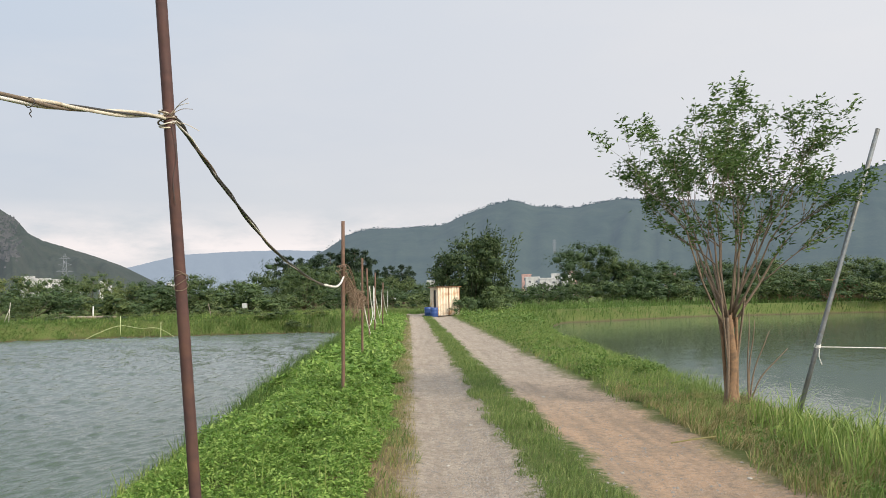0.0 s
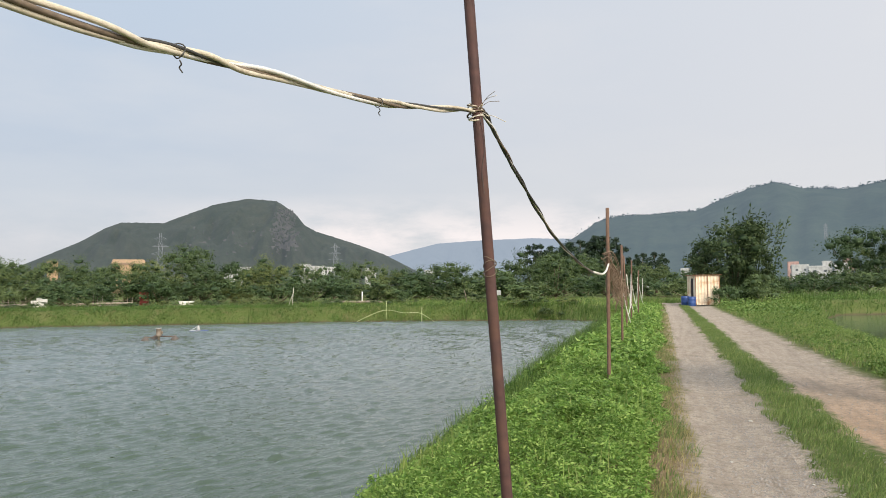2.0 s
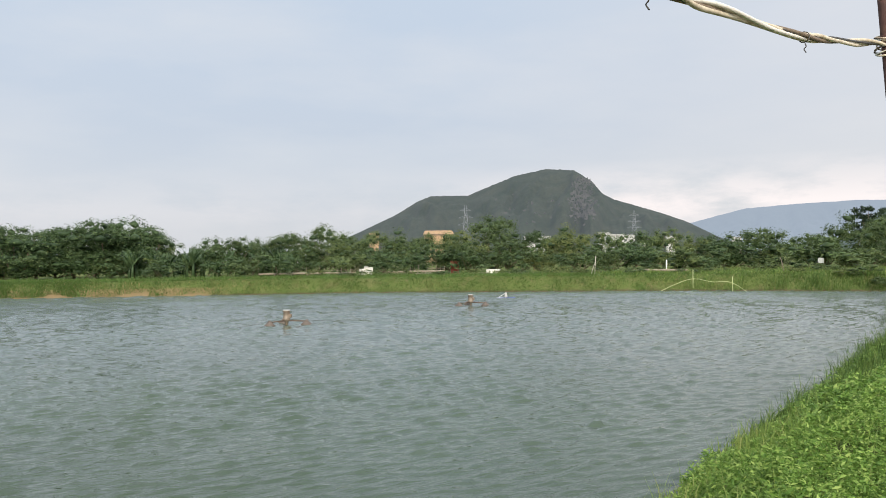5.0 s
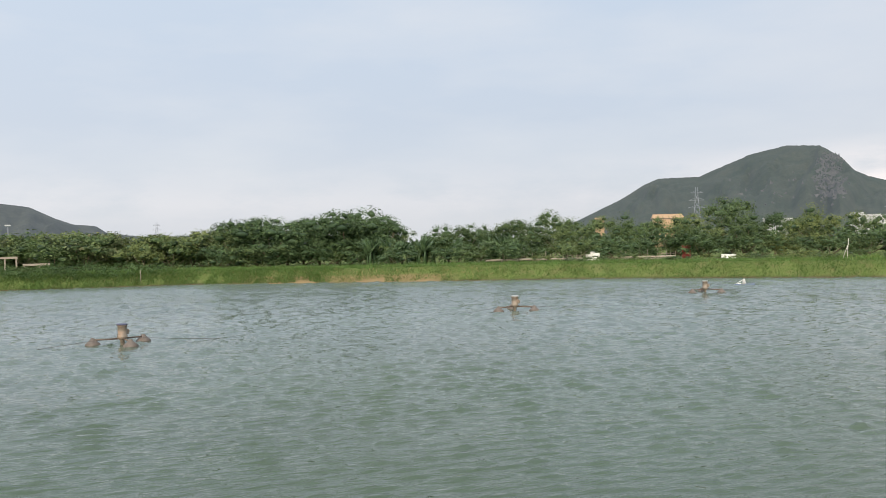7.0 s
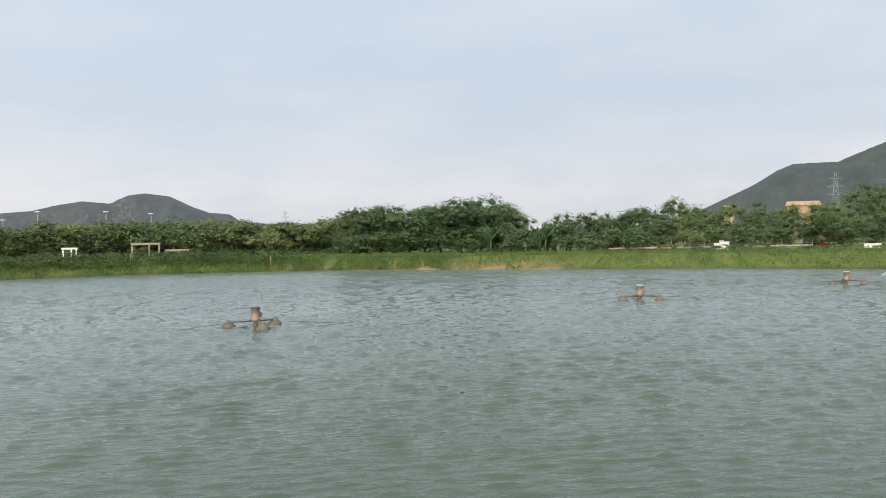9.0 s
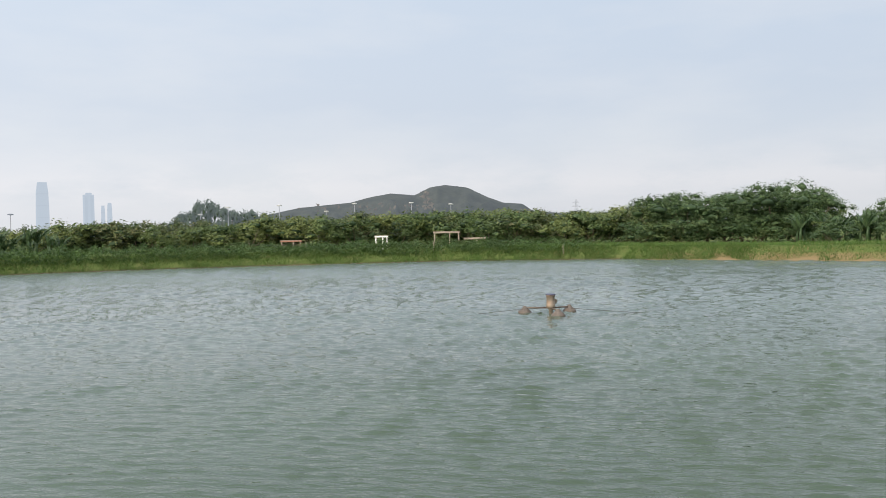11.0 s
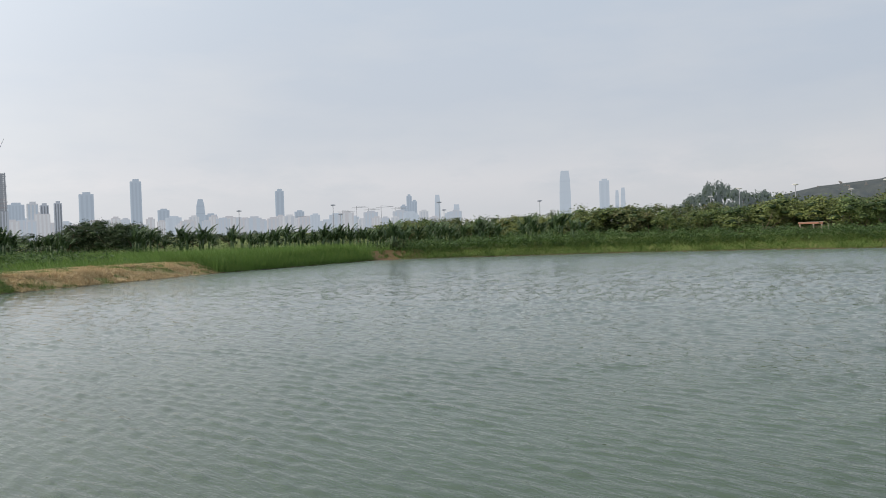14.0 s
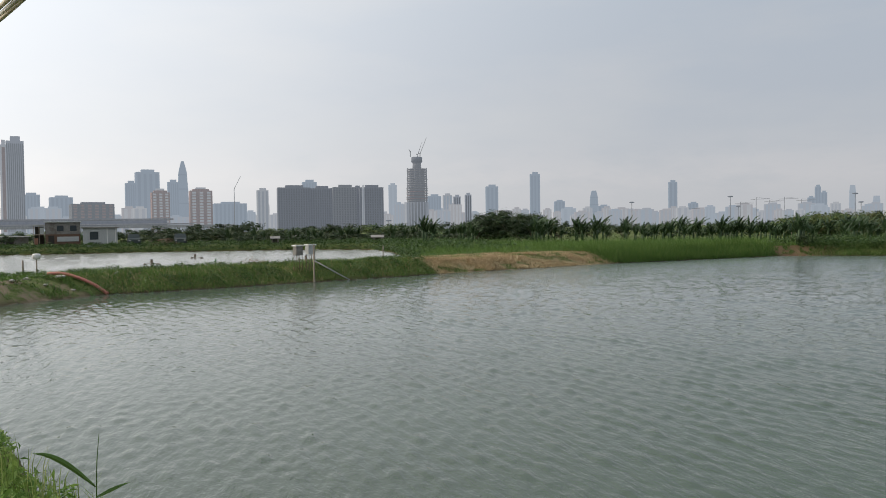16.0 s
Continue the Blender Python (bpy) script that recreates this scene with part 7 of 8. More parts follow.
def shelter(hd, dist, width, height, depth, roof, label, turn, skirt=False):
    x, y = spot(hd, dist)
    ob = thing("shelter", label, "shelter", pose(x, y, g(x, y), 0, 0, turn), "bank shelters")
    for sx in (-1, 0.25, 1):
        for sy in (-1, 1):
            bm = bmesh.new()
            px, py = sx * (width / 2 - 0.12), sy * (depth / 2 - 0.1)
            box(bm, (px - 0.06, py - 0.06, -0.2), (px + 0.06, py + 0.06, height), 0.01)
            part("post", bm, M_WHITE if roof is M_WHITE else M_TIMBER, ob)
    bm = bmesh.new()
    box(bm, (-width / 2, -depth / 2, height + 0.002), (width / 2, depth / 2, height + 0.16), 0.02)
    part("roof", bm, roof, ob)
    for k in range(3):
        bm = bmesh.new()
        box(bm, (-width / 2 - 0.05, -depth / 2 + k * depth * 0.4, height + 0.165), (width / 2 + 0.05, -depth / 2 + k * depth * 0.4 + 0.1, height + 0.20), 0.008)
        part("batten", bm, M_TIMBER, ob)
    if skirt:
        for k in range(3):
            bm = bmesh.new()
            box(bm, (-width / 2 + 0.1, depth / 2 + 0.003 , 0.1 + k * 0.25), (width / 2 - 0.1, depth / 2 + 0.03, 0.3 + k * 0.25), 0.006)
            part("plank", bm, M_TIMBER, ob)
    return ob


shelter(79.85, 86.5, 2.75, 1.55, 1.6, M_TIMBER, "open timber shelter with a flat grey roof", 80)
shelter(77.9, 87, 2.3, 0.85, 1.2, M_TIMBER, "low timber bench shelter with grey boards", 78)
shelter(84.4, 86.5, 1.4, 1.25, 1.2, M_WHITE, "small open shelter with a white roof", 84)
shelter(90.6, 84.5, 2.1, 0.95, 1.2, M_TIMBER_RED, "low wooden hutch with a red-brown roof", 90, True)

# post with two feed boxes and its prop on the dividing bank
ob = thing("feeder_post", "grey post with a slanting prop at the water's edge", "post", pose(-22.5, -38.75, WATER_Z))
bm = bmesh.new()
box(bm, (-0.035, -0.035, -0.4), (0.035, 0.035, 2.0), 0.008)
part("post", bm, M_TIMBER, ob)
bm = bmesh.new()
tube(bm, (0, 0.05, 1.15), (-2.0, 0.3, 0.05), 0.035, 0.035, 7)
part("prop", bm, M_LID_PALE, ob)
for dx, z, hue in ((0.33, 0.55, M_HUT), (-0.42, 0.58, M_HUT_PALE)):
    ob = thing("feed_box", "square feed box with a pale lid on legs", "box", pose(-22.5 + dx, -39.9, -0.32), "feed boxes")
    bm = bmesh.new()
    box(bm, (-0.2, -0.2, z), (0.2, 0.2, z + 0.48), 0.02)
    part("body", bm, hue, ob)
    bm = bmesh.new()
    box(bm, (-0.25, -0.25, z + 0.485), (0.25, 0.25, z + 0.56), 0.015)
    part("lid", bm, M_WHITE, ob)
    for sx in (-1, 1):
        for sy in (-1, 1):
            bm = bmesh.new()
            box(bm, (sx * 0.16 - 0.012, sy * 0.16 - 0.012, -0.3), (sx * 0.16 + 0.012, sy * 0.16 + 0.012, z))
            part("leg", bm, M_ARM, ob)

ob = thing("feeder", "round white feeder on a thin post", "feeder", pose(-9.9, -43.0, g(-9.9, -43.0)))
bm = bmesh.new()
tube(bm, (0, 0, -0.2), (0, 0, 0.75), 0.03, 0.03, 7)
part("post", bm, M_TIMBER, ob)
bm = bmesh.new()
pipe_run(bm, [(0, 0, 0.72), (0, 0, 0.74), (0, 0, 0.92), (0, 0, 0.98), (0, 0, 1.0)], [0.12, 0.17, 0.19, 0.16, 0.05], 14)
part("bucket", bm, M_WHITE, ob)
stake(-9.3, -43.0, 0.7, 0.0, 0.045, M_TIMBER, "short grey post on the bank")
stake(-19.4, -44.6, 0.95, -0.1, 0.05, M_GREEN, "slanting green stake on the bank")
ob = thing("hose", "orange-red hose running down the bank into the water", "hose", Matrix.Identity(4))
bm = bmesh.new()
pts = [(-9.9, -40.8), (-10.4, -40.2), (-11.0, -39.5), (-11.5, -39.0), (-11.85, -38.5)]
zz = [0.05, 0.02, -0.25, -0.75, -1.15]
pipe_run(bm, smooth_run([(a, b, max(g(a, b), -1.2) + 0.14 if i < 4 else z) for i, ((a, b), z) in enumerate(zip(pts, zz))], 8), 0.075, 9)
part("tube", bm, M_ORANGE_PIPE, ob)
for i, (x, y, s) in enumerate(((-10.2, -39.8, 0.22), (-9.3, -38.6, 0.11), (-8.7, -39.4, 0.12), (-12.9, -40.6, 0.13), (-13.4, -40.4, 0.1), (-10.4, -38.6, 0.1), (-8.0, -38.5, 0.13), (-9.7, -40.9, 0.1))):
    stone(x, y, s, M_STONE, "pale lump of rubble on the bank", 20 + i)


# ---------------------------------------------------------------- huts and cars beyond the far pond
def block_house(name, label, category, m, parts, group=""):
    """A simple building: a list of boxes, each with a name, a material and a label."""
    ob = thing(name, label, category, m, group)
    for nm, lo, hi, material, bev in parts:
        bm = bmesh.new()
        box(bm, lo, hi, bev)
        part(nm, bm, material, ob)
    return ob


x, y = spot(166.4, 128)
HUT = pose(x, y, g(x, y), 0, 0, 166.4 - 180) @ Matrix.Diagonal((0.92, 0.92, 0.86, 1))
# lower wall coloured dark brown for the shade and clutter at ground level
block_house("hut", "two-storey patched hut with a balcony and dark windows", "hut", HUT, [
    ("wall", (-2.2, -2, 0), (2.6, 2, 2.1), M_POLE_BROWN, 0.02), ("wall", (-2.2, -2, 2.1), (2.6, 2, 4.0), M_HUT, 0.02),
    ("roof", (-2.4, -2.3, 4.003), (2.8, 2.3, 4.18), M_HUT_PALE, 0.03), ("roof", (2.6, -2.2, 3.5), (4.4, 2.0, 3.62), M_LID_PALE, 0.02),
    ("post", (4.1, 1.7, 0), (4.2, 1.8, 3.5), M_TIMBER, 0), ("post", (3.4, 1.7, 0), (3.5, 1.8, 3.5), M_TIMBER, 0), ("deck", (2.6, -2, 2.0), (4.3, 1.9, 2.12), M_TIMBER, 0.01),
    ("wall", (2.9, -1.9, 0), (4.1, -1.7, 3.4), M_DARK, 0.01), ("board", (2.75, 1.72, 2.15), (3.35, 1.78, 3.2), M_HUT_PALE, 0.01), ("board", (3.6, 1.72, 0.2), (4.1, 1.78, 1.5), M_TIMBER_RED, 0.01),
    ("window", (-1.7, 2.003, 2.6), (-0.8, 2.05, 3.5), M_GLASS, 0.01), ("window", (0.1, 2.003, 2.6), (1.0, 2.05, 3.5), M_GLASS, 0.01),
    ("door", (1.4, 2.003, 0.1), (2.2, 2.05, 1.9), M_DARK, 0.01), ("board", (-2.0, 2.003, 0.9), (1.0, 2.06, 1.7), M_HUT_PALE, 0.01)])
x, y = spot(164.6, 127)
block_house("hut", "pale single-storey hut with a dark door", "hut", pose(x, y, g(x, y), 0, 0, 164.6 - 180), [
    ("wall", (-2.9, -1.5, 0), (1.6, 1.5, 2.6), M_HUT_PALE, 0.02), ("roof", (-3.1, -1.8, 2.603), (1.8, 1.8, 2.75), M_HUT, 0.02),
    ("window", (-0.4, 1.503, 1.0), (0.7, 1.55, 2.1), M_GLASS, 0.01), ("post", (-1.6, 1.503, 0), (-1.5, 1.56, 2.6), M_WHITE, 0), ("post", (-2.7, 1.503, 0), (-2.6, 1.56, 2.6), M_WHITE, 0)])
x, y = spot(169.5, 132)
block_house("hut", "low hut with a pale sheet roof", "hut", pose(x, y, g(x, y), 0, 0, 169.5 - 180), [
    ("wall", (-2.4, -1.5, 0), (2.4, 1.5, 1.5), M_HUT, 0.02), ("roof", (-2.7, -1.9, 1.503), (2.7, 1.9, 1.66), M_WHITE, 0.03), ("door", (-0.5, 1.503, 0), (0.4, 1.55, 1.3), M_DARK, 0.01)])
for hd, d, w in ((153.2, 121, 0.5), (146.2, 119, 0.75), (151.8, 135, 1.2)):
    x, y = spot(hd, d)
    hut = block_house("hut", "low hut with a sloping pale sheet roof among bushes", "hut", pose(x, y, g(x, y), 0, 0, hd - 180), [
        ("wall", (-w, -1, 0), (w, 1, 0.80), M_HUT, 0.02), ("door", (-0.3, 1.003, 0), (0.3, 1.04, 0.75), M_DARK, 0.01)])
    bm = bmesh.new()
    lo = [bm.verts.new(p) for p in ((-w - 0.2, 1.3, 0.72), (w + 0.2, 1.3, 0.72), (w + 0.2, -1.3, 1.05), (-w - 0.2, -1.3, 1.05))]
    hi = [bm.verts.new(v.co + Vector((0, 0, 0.06))) for v in lo]
    bm.faces.new(lo[::-1])
    bm.faces.new(hi)
    for k in range(4):
        bm.faces.new((lo[k], lo[(k + 1) % 4], hi[(k + 1) % 4], hi[k]))
    part("roof", bm, M_HUT, hut)


def brush_heap(x, y, label, n, size, seed):
    ob = thing("brush_heap", label, "brushwood", pose(x, y, g(x, y)) @ Matrix.Scale(size, 4), "brush heaps")
    r = random.Random(seed)
    for i in range(n):
        a, q = r.uniform(0, 6.283), r.uniform(0, 1.0) ** 0.6
        foot = Vector((math.cos(a) * q * 1.1, math.sin(a) * q * 0.6, 0.30 * (1 - q) + r.uniform(0, 0.18)))
        d = Vector((r.uniform(-1, 1), r.uniform(-0.6, 0.6), r.uniform(-0.15, 0.35))).normalized() * r.uniform(0.25, 0.6)
        bm = bmesh.new()
        pipe_run(bm, [foot - d, foot + Vector((0, 0, 0.03)), foot + d], [0.016, 0.014, 0.006], 4)
        part("stick", bm, M_VINE, ob)


brush_heap(-21.4, -43.7, "heap of cut brown brushwood on the dividing bank", 70, 1.0, 83)
brush_heap(*spot(160.2, 122.5), "pile of dry brushwood between the parked cars", 55, 2.2, 84)


def car(hd, d, label, turn):
    x, y = spot(hd, d)
    ob = thing("car", label, "car", pose(x, y, g(x, y), 0, 0, turn), "parked cars")
    bm = bmesh.new()
    prof = [(-2.1, 0.35), (-2.15, 0.9), (-1.95, 1.05), (-1.75, 1.65), (0.7, 1.7), (1.25, 1.1), (2.1, 0.95), (2.2, 0.4)]
    sides = [[bm.verts.new((px, s * (0.82 if pz < 1.2 else 0.7), pz)) for px, pz in prof] for s in (-1, 1)]
    bm.faces.new(sides[0])
    bm.faces.new(sides[1][::-1])
    for k in range(len(prof)):
        j = (k + 1) % len(prof)
        bm.faces.new((sides[0][k], sides[1][k], sides[1][j], sides[0][j]))
    bmesh.ops.bevel(bm, geom=bm.edges[:], offset=0.06, segments=2, affect="EDGES")
    part("body", bm, M_CAR, ob)
    for s in (-1, 1):
        bm = bmesh.new()
        box(bm, (-1.6, s * 0.79 - 0.02, 1.12), (0.75, s * 0.79 + 0.02, 1.55), 0.015)
        part("window", bm, M_GLASS, ob)
        for wx in (-1.35, 1.4):
            bm = bmesh.new()
            pipe_run(bm, [(wx, s * 0.72, 0.33), (wx, s * 0.86, 0.33)], 0.33, 16)
            part("wheel", bm, M_TYRE, ob)
    for lx in (-2.13, 2.17):
        for s in (-1, 1):
            bm = bmesh.new()
            box(bm, (lx - 0.03, s * 0.6 - 0.14, 0.7), (lx + 0.03, s * 0.6 + 0.14, 0.86), 0.01)
            part("lamp", bm, M_LID_PALE, ob)


car(162.3, 126, "dark green van parked by the hut", 75)
car(159.4, 124, "dark car parked on the far bank", 70)


# ---------------------------------------------------------------- city on the horizon
def tower(hd, wide, top, far, walls, strip, label, taper=0.0, strips=5, crown=0.0, depth=0.8, turn=6.0, storeys=0):
    """A high building seen from far: body, window strips crossed by floor bands, roof box or stepped crown."""
    a = radians(hd)
    w = far * radians(wide)
    h = 1.6 + far * math.tan(radians(top))
    ob = thing("tower_block", label, "building", pose(-math.sin(a) * far, math.cos(a) * far, 0, 0, 0, hd - 180 + turn), "city skyline")
    d = w * depth
    bm = bmesh.new()
    levels = [(0, 1.0), (0.55, 1.0 - taper * 0.12), (0.85, 1.0 - taper * 0.4), (1.0, 1.0 - taper)] if taper else [(0, 1.0), (1.0, 1.0)]
    rings = [[bm.verts.new((sx * w / 2 * k, sy * d / 2 * k, h * z)) for sx, sy in ((-1, -1), (1, -1), (1, 1), (-1, 1))] for z, k in levels]
    for r0, r1 in zip(rings, rings[1:]):
        for i in range(4):
            bm.faces.new((r0[i], r0[(i + 1) % 4], r1[(i + 1) % 4], r1[i]))
    bm.faces.new(rings[-1])
    part("wall", bm, walls, ob)
    if not taper:
        for i in range(strips):
            x0 = -w / 2 + w * (i + 0.25) / strips
            bm = bmesh.new()
            box(bm, (x0, d / 2 + 0.02, h * 0.04), (x0 + w * 0.5 / strips, d / 2 + 0.5, h * 0.97))
            part("window_strip", bm, strip, ob)
        for i in range(storeys):
            z0 = h * (0.1 + 0.87 * i / storeys)
            bm = bmesh.new()
            box(bm, (-w / 2, d / 2 + 0.5, z0), (w / 2, d / 2 + 0.9, z0 + 0.35 * h * 0.87 / storeys))
            part("floor_band", bm, walls, ob)
        if crown:
            for k, q in ((0.72, 0.5), (0.44, 1.0)):
                bm = bmesh.new()
                box(bm, (-w * k / 2, -d * k / 2, h - 1), (w * k / 2, d * k / 2 + 0.3, h * (1 + crown * q)), 0.2)
                part("roof_step", bm, walls if q < 1 else strip, ob)
            return ob
        bm = bmesh.new()
        box(bm, (-w * 0.3, -d * 0.3, h + 0.02), (w * 0.25, d * 0.3, h + 0.03 * h + 2), 0.2)
        part("roof_house", bm, walls, ob)
    else:
        for z in (0.2, 0.4, 0.6, 0.8):
            bm = bmesh.new()
            k = np.interp(z, [q[0] for q in levels], [q[1] for q in levels])
            box(bm, (-w / 2 * k - 0.4, -d / 2 * k - 0.4, h * z), (w / 2 * k + 0.4, d / 2 * k + 0.4, h * z + 2.5))
            part("floor_band", bm, strip, ob)
    return ob


GREY = "grey apartment tower in the hazy city skyline"
BLUE = "blue glass office tower in the hazy city skyline"
FAINT = "faint blue tower far off in the haze"
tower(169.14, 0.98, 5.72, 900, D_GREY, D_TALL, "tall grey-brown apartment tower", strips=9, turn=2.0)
# pale block added to paint the lit side of the tall tower
tower(169.78, 0.36, 5.5, 905, D_WHITE, D_PINK, "narrow pale block for the tall tower's lit side", strips=1)
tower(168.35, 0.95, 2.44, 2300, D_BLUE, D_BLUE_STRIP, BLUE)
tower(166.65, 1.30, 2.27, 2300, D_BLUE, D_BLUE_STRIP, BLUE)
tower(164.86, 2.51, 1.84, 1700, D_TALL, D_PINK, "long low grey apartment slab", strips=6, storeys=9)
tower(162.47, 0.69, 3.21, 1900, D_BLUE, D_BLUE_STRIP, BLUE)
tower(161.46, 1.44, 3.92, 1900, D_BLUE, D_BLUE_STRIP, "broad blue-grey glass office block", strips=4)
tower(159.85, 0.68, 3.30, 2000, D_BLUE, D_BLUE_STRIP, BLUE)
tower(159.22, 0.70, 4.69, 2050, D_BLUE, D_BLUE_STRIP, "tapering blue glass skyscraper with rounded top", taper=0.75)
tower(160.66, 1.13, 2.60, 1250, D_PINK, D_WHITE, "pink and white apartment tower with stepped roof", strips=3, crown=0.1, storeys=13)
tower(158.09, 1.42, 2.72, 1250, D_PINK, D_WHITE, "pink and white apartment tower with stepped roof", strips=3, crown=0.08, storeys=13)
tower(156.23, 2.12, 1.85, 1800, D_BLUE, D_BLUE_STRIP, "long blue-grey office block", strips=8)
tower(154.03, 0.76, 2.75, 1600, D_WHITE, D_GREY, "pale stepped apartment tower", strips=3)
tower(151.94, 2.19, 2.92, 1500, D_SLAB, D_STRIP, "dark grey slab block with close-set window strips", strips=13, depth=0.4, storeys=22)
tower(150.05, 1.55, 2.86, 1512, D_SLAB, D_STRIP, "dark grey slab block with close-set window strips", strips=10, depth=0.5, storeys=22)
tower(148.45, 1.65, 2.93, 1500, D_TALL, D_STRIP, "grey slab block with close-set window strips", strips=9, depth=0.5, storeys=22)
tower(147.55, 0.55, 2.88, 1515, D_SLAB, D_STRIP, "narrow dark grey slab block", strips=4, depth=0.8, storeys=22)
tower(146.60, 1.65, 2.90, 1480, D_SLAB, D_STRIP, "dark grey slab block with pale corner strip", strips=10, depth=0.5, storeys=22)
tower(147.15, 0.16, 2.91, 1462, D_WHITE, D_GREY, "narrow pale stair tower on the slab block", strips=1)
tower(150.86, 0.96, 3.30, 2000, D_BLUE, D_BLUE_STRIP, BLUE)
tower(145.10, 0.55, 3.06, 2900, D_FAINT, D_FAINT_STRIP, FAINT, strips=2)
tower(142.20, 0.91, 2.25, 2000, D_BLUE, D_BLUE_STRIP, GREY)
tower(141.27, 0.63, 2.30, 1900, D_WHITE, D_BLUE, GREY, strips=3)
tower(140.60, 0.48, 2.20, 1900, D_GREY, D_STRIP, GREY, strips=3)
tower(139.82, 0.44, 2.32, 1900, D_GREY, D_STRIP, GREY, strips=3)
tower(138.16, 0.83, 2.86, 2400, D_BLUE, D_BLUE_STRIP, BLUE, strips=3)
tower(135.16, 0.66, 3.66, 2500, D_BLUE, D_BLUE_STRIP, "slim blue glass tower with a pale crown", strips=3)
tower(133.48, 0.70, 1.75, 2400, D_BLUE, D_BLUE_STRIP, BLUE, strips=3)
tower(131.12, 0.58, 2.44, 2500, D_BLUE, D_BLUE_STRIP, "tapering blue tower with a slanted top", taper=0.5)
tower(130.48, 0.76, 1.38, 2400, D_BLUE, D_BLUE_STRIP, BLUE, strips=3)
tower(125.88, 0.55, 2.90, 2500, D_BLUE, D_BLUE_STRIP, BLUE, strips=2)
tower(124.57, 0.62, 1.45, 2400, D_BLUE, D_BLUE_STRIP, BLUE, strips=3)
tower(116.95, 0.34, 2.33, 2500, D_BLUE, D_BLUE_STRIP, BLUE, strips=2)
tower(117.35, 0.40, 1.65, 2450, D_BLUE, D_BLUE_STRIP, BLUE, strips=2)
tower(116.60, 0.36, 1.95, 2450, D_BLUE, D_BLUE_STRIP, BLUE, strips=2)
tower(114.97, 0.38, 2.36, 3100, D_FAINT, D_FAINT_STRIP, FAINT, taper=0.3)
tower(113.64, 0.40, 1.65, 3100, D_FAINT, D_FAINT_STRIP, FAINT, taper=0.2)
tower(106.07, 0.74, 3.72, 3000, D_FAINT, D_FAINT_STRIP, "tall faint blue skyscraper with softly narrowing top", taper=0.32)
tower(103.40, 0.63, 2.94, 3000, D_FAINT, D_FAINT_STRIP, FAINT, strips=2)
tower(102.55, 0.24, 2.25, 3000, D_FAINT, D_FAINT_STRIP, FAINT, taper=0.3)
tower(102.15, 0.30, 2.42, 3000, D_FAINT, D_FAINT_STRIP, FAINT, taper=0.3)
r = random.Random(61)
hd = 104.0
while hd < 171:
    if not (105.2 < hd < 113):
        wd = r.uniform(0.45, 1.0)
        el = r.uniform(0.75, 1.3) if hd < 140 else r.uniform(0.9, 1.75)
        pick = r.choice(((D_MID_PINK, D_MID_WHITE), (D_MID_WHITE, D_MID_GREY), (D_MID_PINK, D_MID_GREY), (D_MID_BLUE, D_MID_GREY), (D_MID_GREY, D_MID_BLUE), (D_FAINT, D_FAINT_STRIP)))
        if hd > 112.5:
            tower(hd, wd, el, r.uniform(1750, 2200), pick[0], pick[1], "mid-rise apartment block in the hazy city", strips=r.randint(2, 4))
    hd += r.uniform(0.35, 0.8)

# the tower under construction
far, hd = 1700.0, 143.38
a = radians(hd)
ob = thing("unfinished_tower", "unfinished tower of bare floors with cranes on top", "building", pose(-math.sin(a) * far, math.cos(a) * far, 0, 0, 0, hd - 180 + 10), "city skyline")
w = far * radians(1.50)


def up(el):
    return 1.6 + far * math.tan(radians(el))


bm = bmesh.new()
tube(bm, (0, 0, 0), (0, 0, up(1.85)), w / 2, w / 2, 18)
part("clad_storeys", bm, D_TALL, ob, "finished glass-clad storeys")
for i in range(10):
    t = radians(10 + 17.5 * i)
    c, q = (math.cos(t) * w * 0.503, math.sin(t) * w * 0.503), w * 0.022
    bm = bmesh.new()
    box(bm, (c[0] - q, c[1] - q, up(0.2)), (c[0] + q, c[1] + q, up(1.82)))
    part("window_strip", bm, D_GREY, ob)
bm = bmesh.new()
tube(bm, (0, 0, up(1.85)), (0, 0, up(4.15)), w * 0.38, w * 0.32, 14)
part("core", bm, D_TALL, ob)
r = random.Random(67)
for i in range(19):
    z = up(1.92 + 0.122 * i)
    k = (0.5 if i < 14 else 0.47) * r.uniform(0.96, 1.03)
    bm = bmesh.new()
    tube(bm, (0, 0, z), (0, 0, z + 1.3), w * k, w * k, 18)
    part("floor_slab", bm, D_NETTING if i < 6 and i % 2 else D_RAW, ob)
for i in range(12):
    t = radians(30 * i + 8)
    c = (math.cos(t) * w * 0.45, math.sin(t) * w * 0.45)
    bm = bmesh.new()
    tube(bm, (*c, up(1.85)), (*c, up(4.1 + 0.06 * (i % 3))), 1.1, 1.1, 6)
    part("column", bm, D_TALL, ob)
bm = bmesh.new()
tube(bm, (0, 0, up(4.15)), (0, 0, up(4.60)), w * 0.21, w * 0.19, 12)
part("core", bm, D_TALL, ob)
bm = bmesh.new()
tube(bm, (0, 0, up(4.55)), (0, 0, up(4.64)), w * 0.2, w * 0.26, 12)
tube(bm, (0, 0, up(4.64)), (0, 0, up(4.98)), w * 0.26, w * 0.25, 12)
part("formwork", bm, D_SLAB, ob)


def jib_crane(parent, foot, mast_h, jib, name="crane"):
    bm = bmesh.new()
    f = Vector(foot)
    tip = f + Vector((0, 0, mast_h))
    tube(bm, f, tip, 1.0, 1.0, 4)
    tube(bm, tip, tip + Vector(jib), 0.8, 0.4, 4)
    tube(bm, tip, tip - Vector((jib[0] * 0.3, 0, -2)), 1.1, 1.1, 4)
    part(name, bm, D_STEEL, parent, "pale steel tower crane")


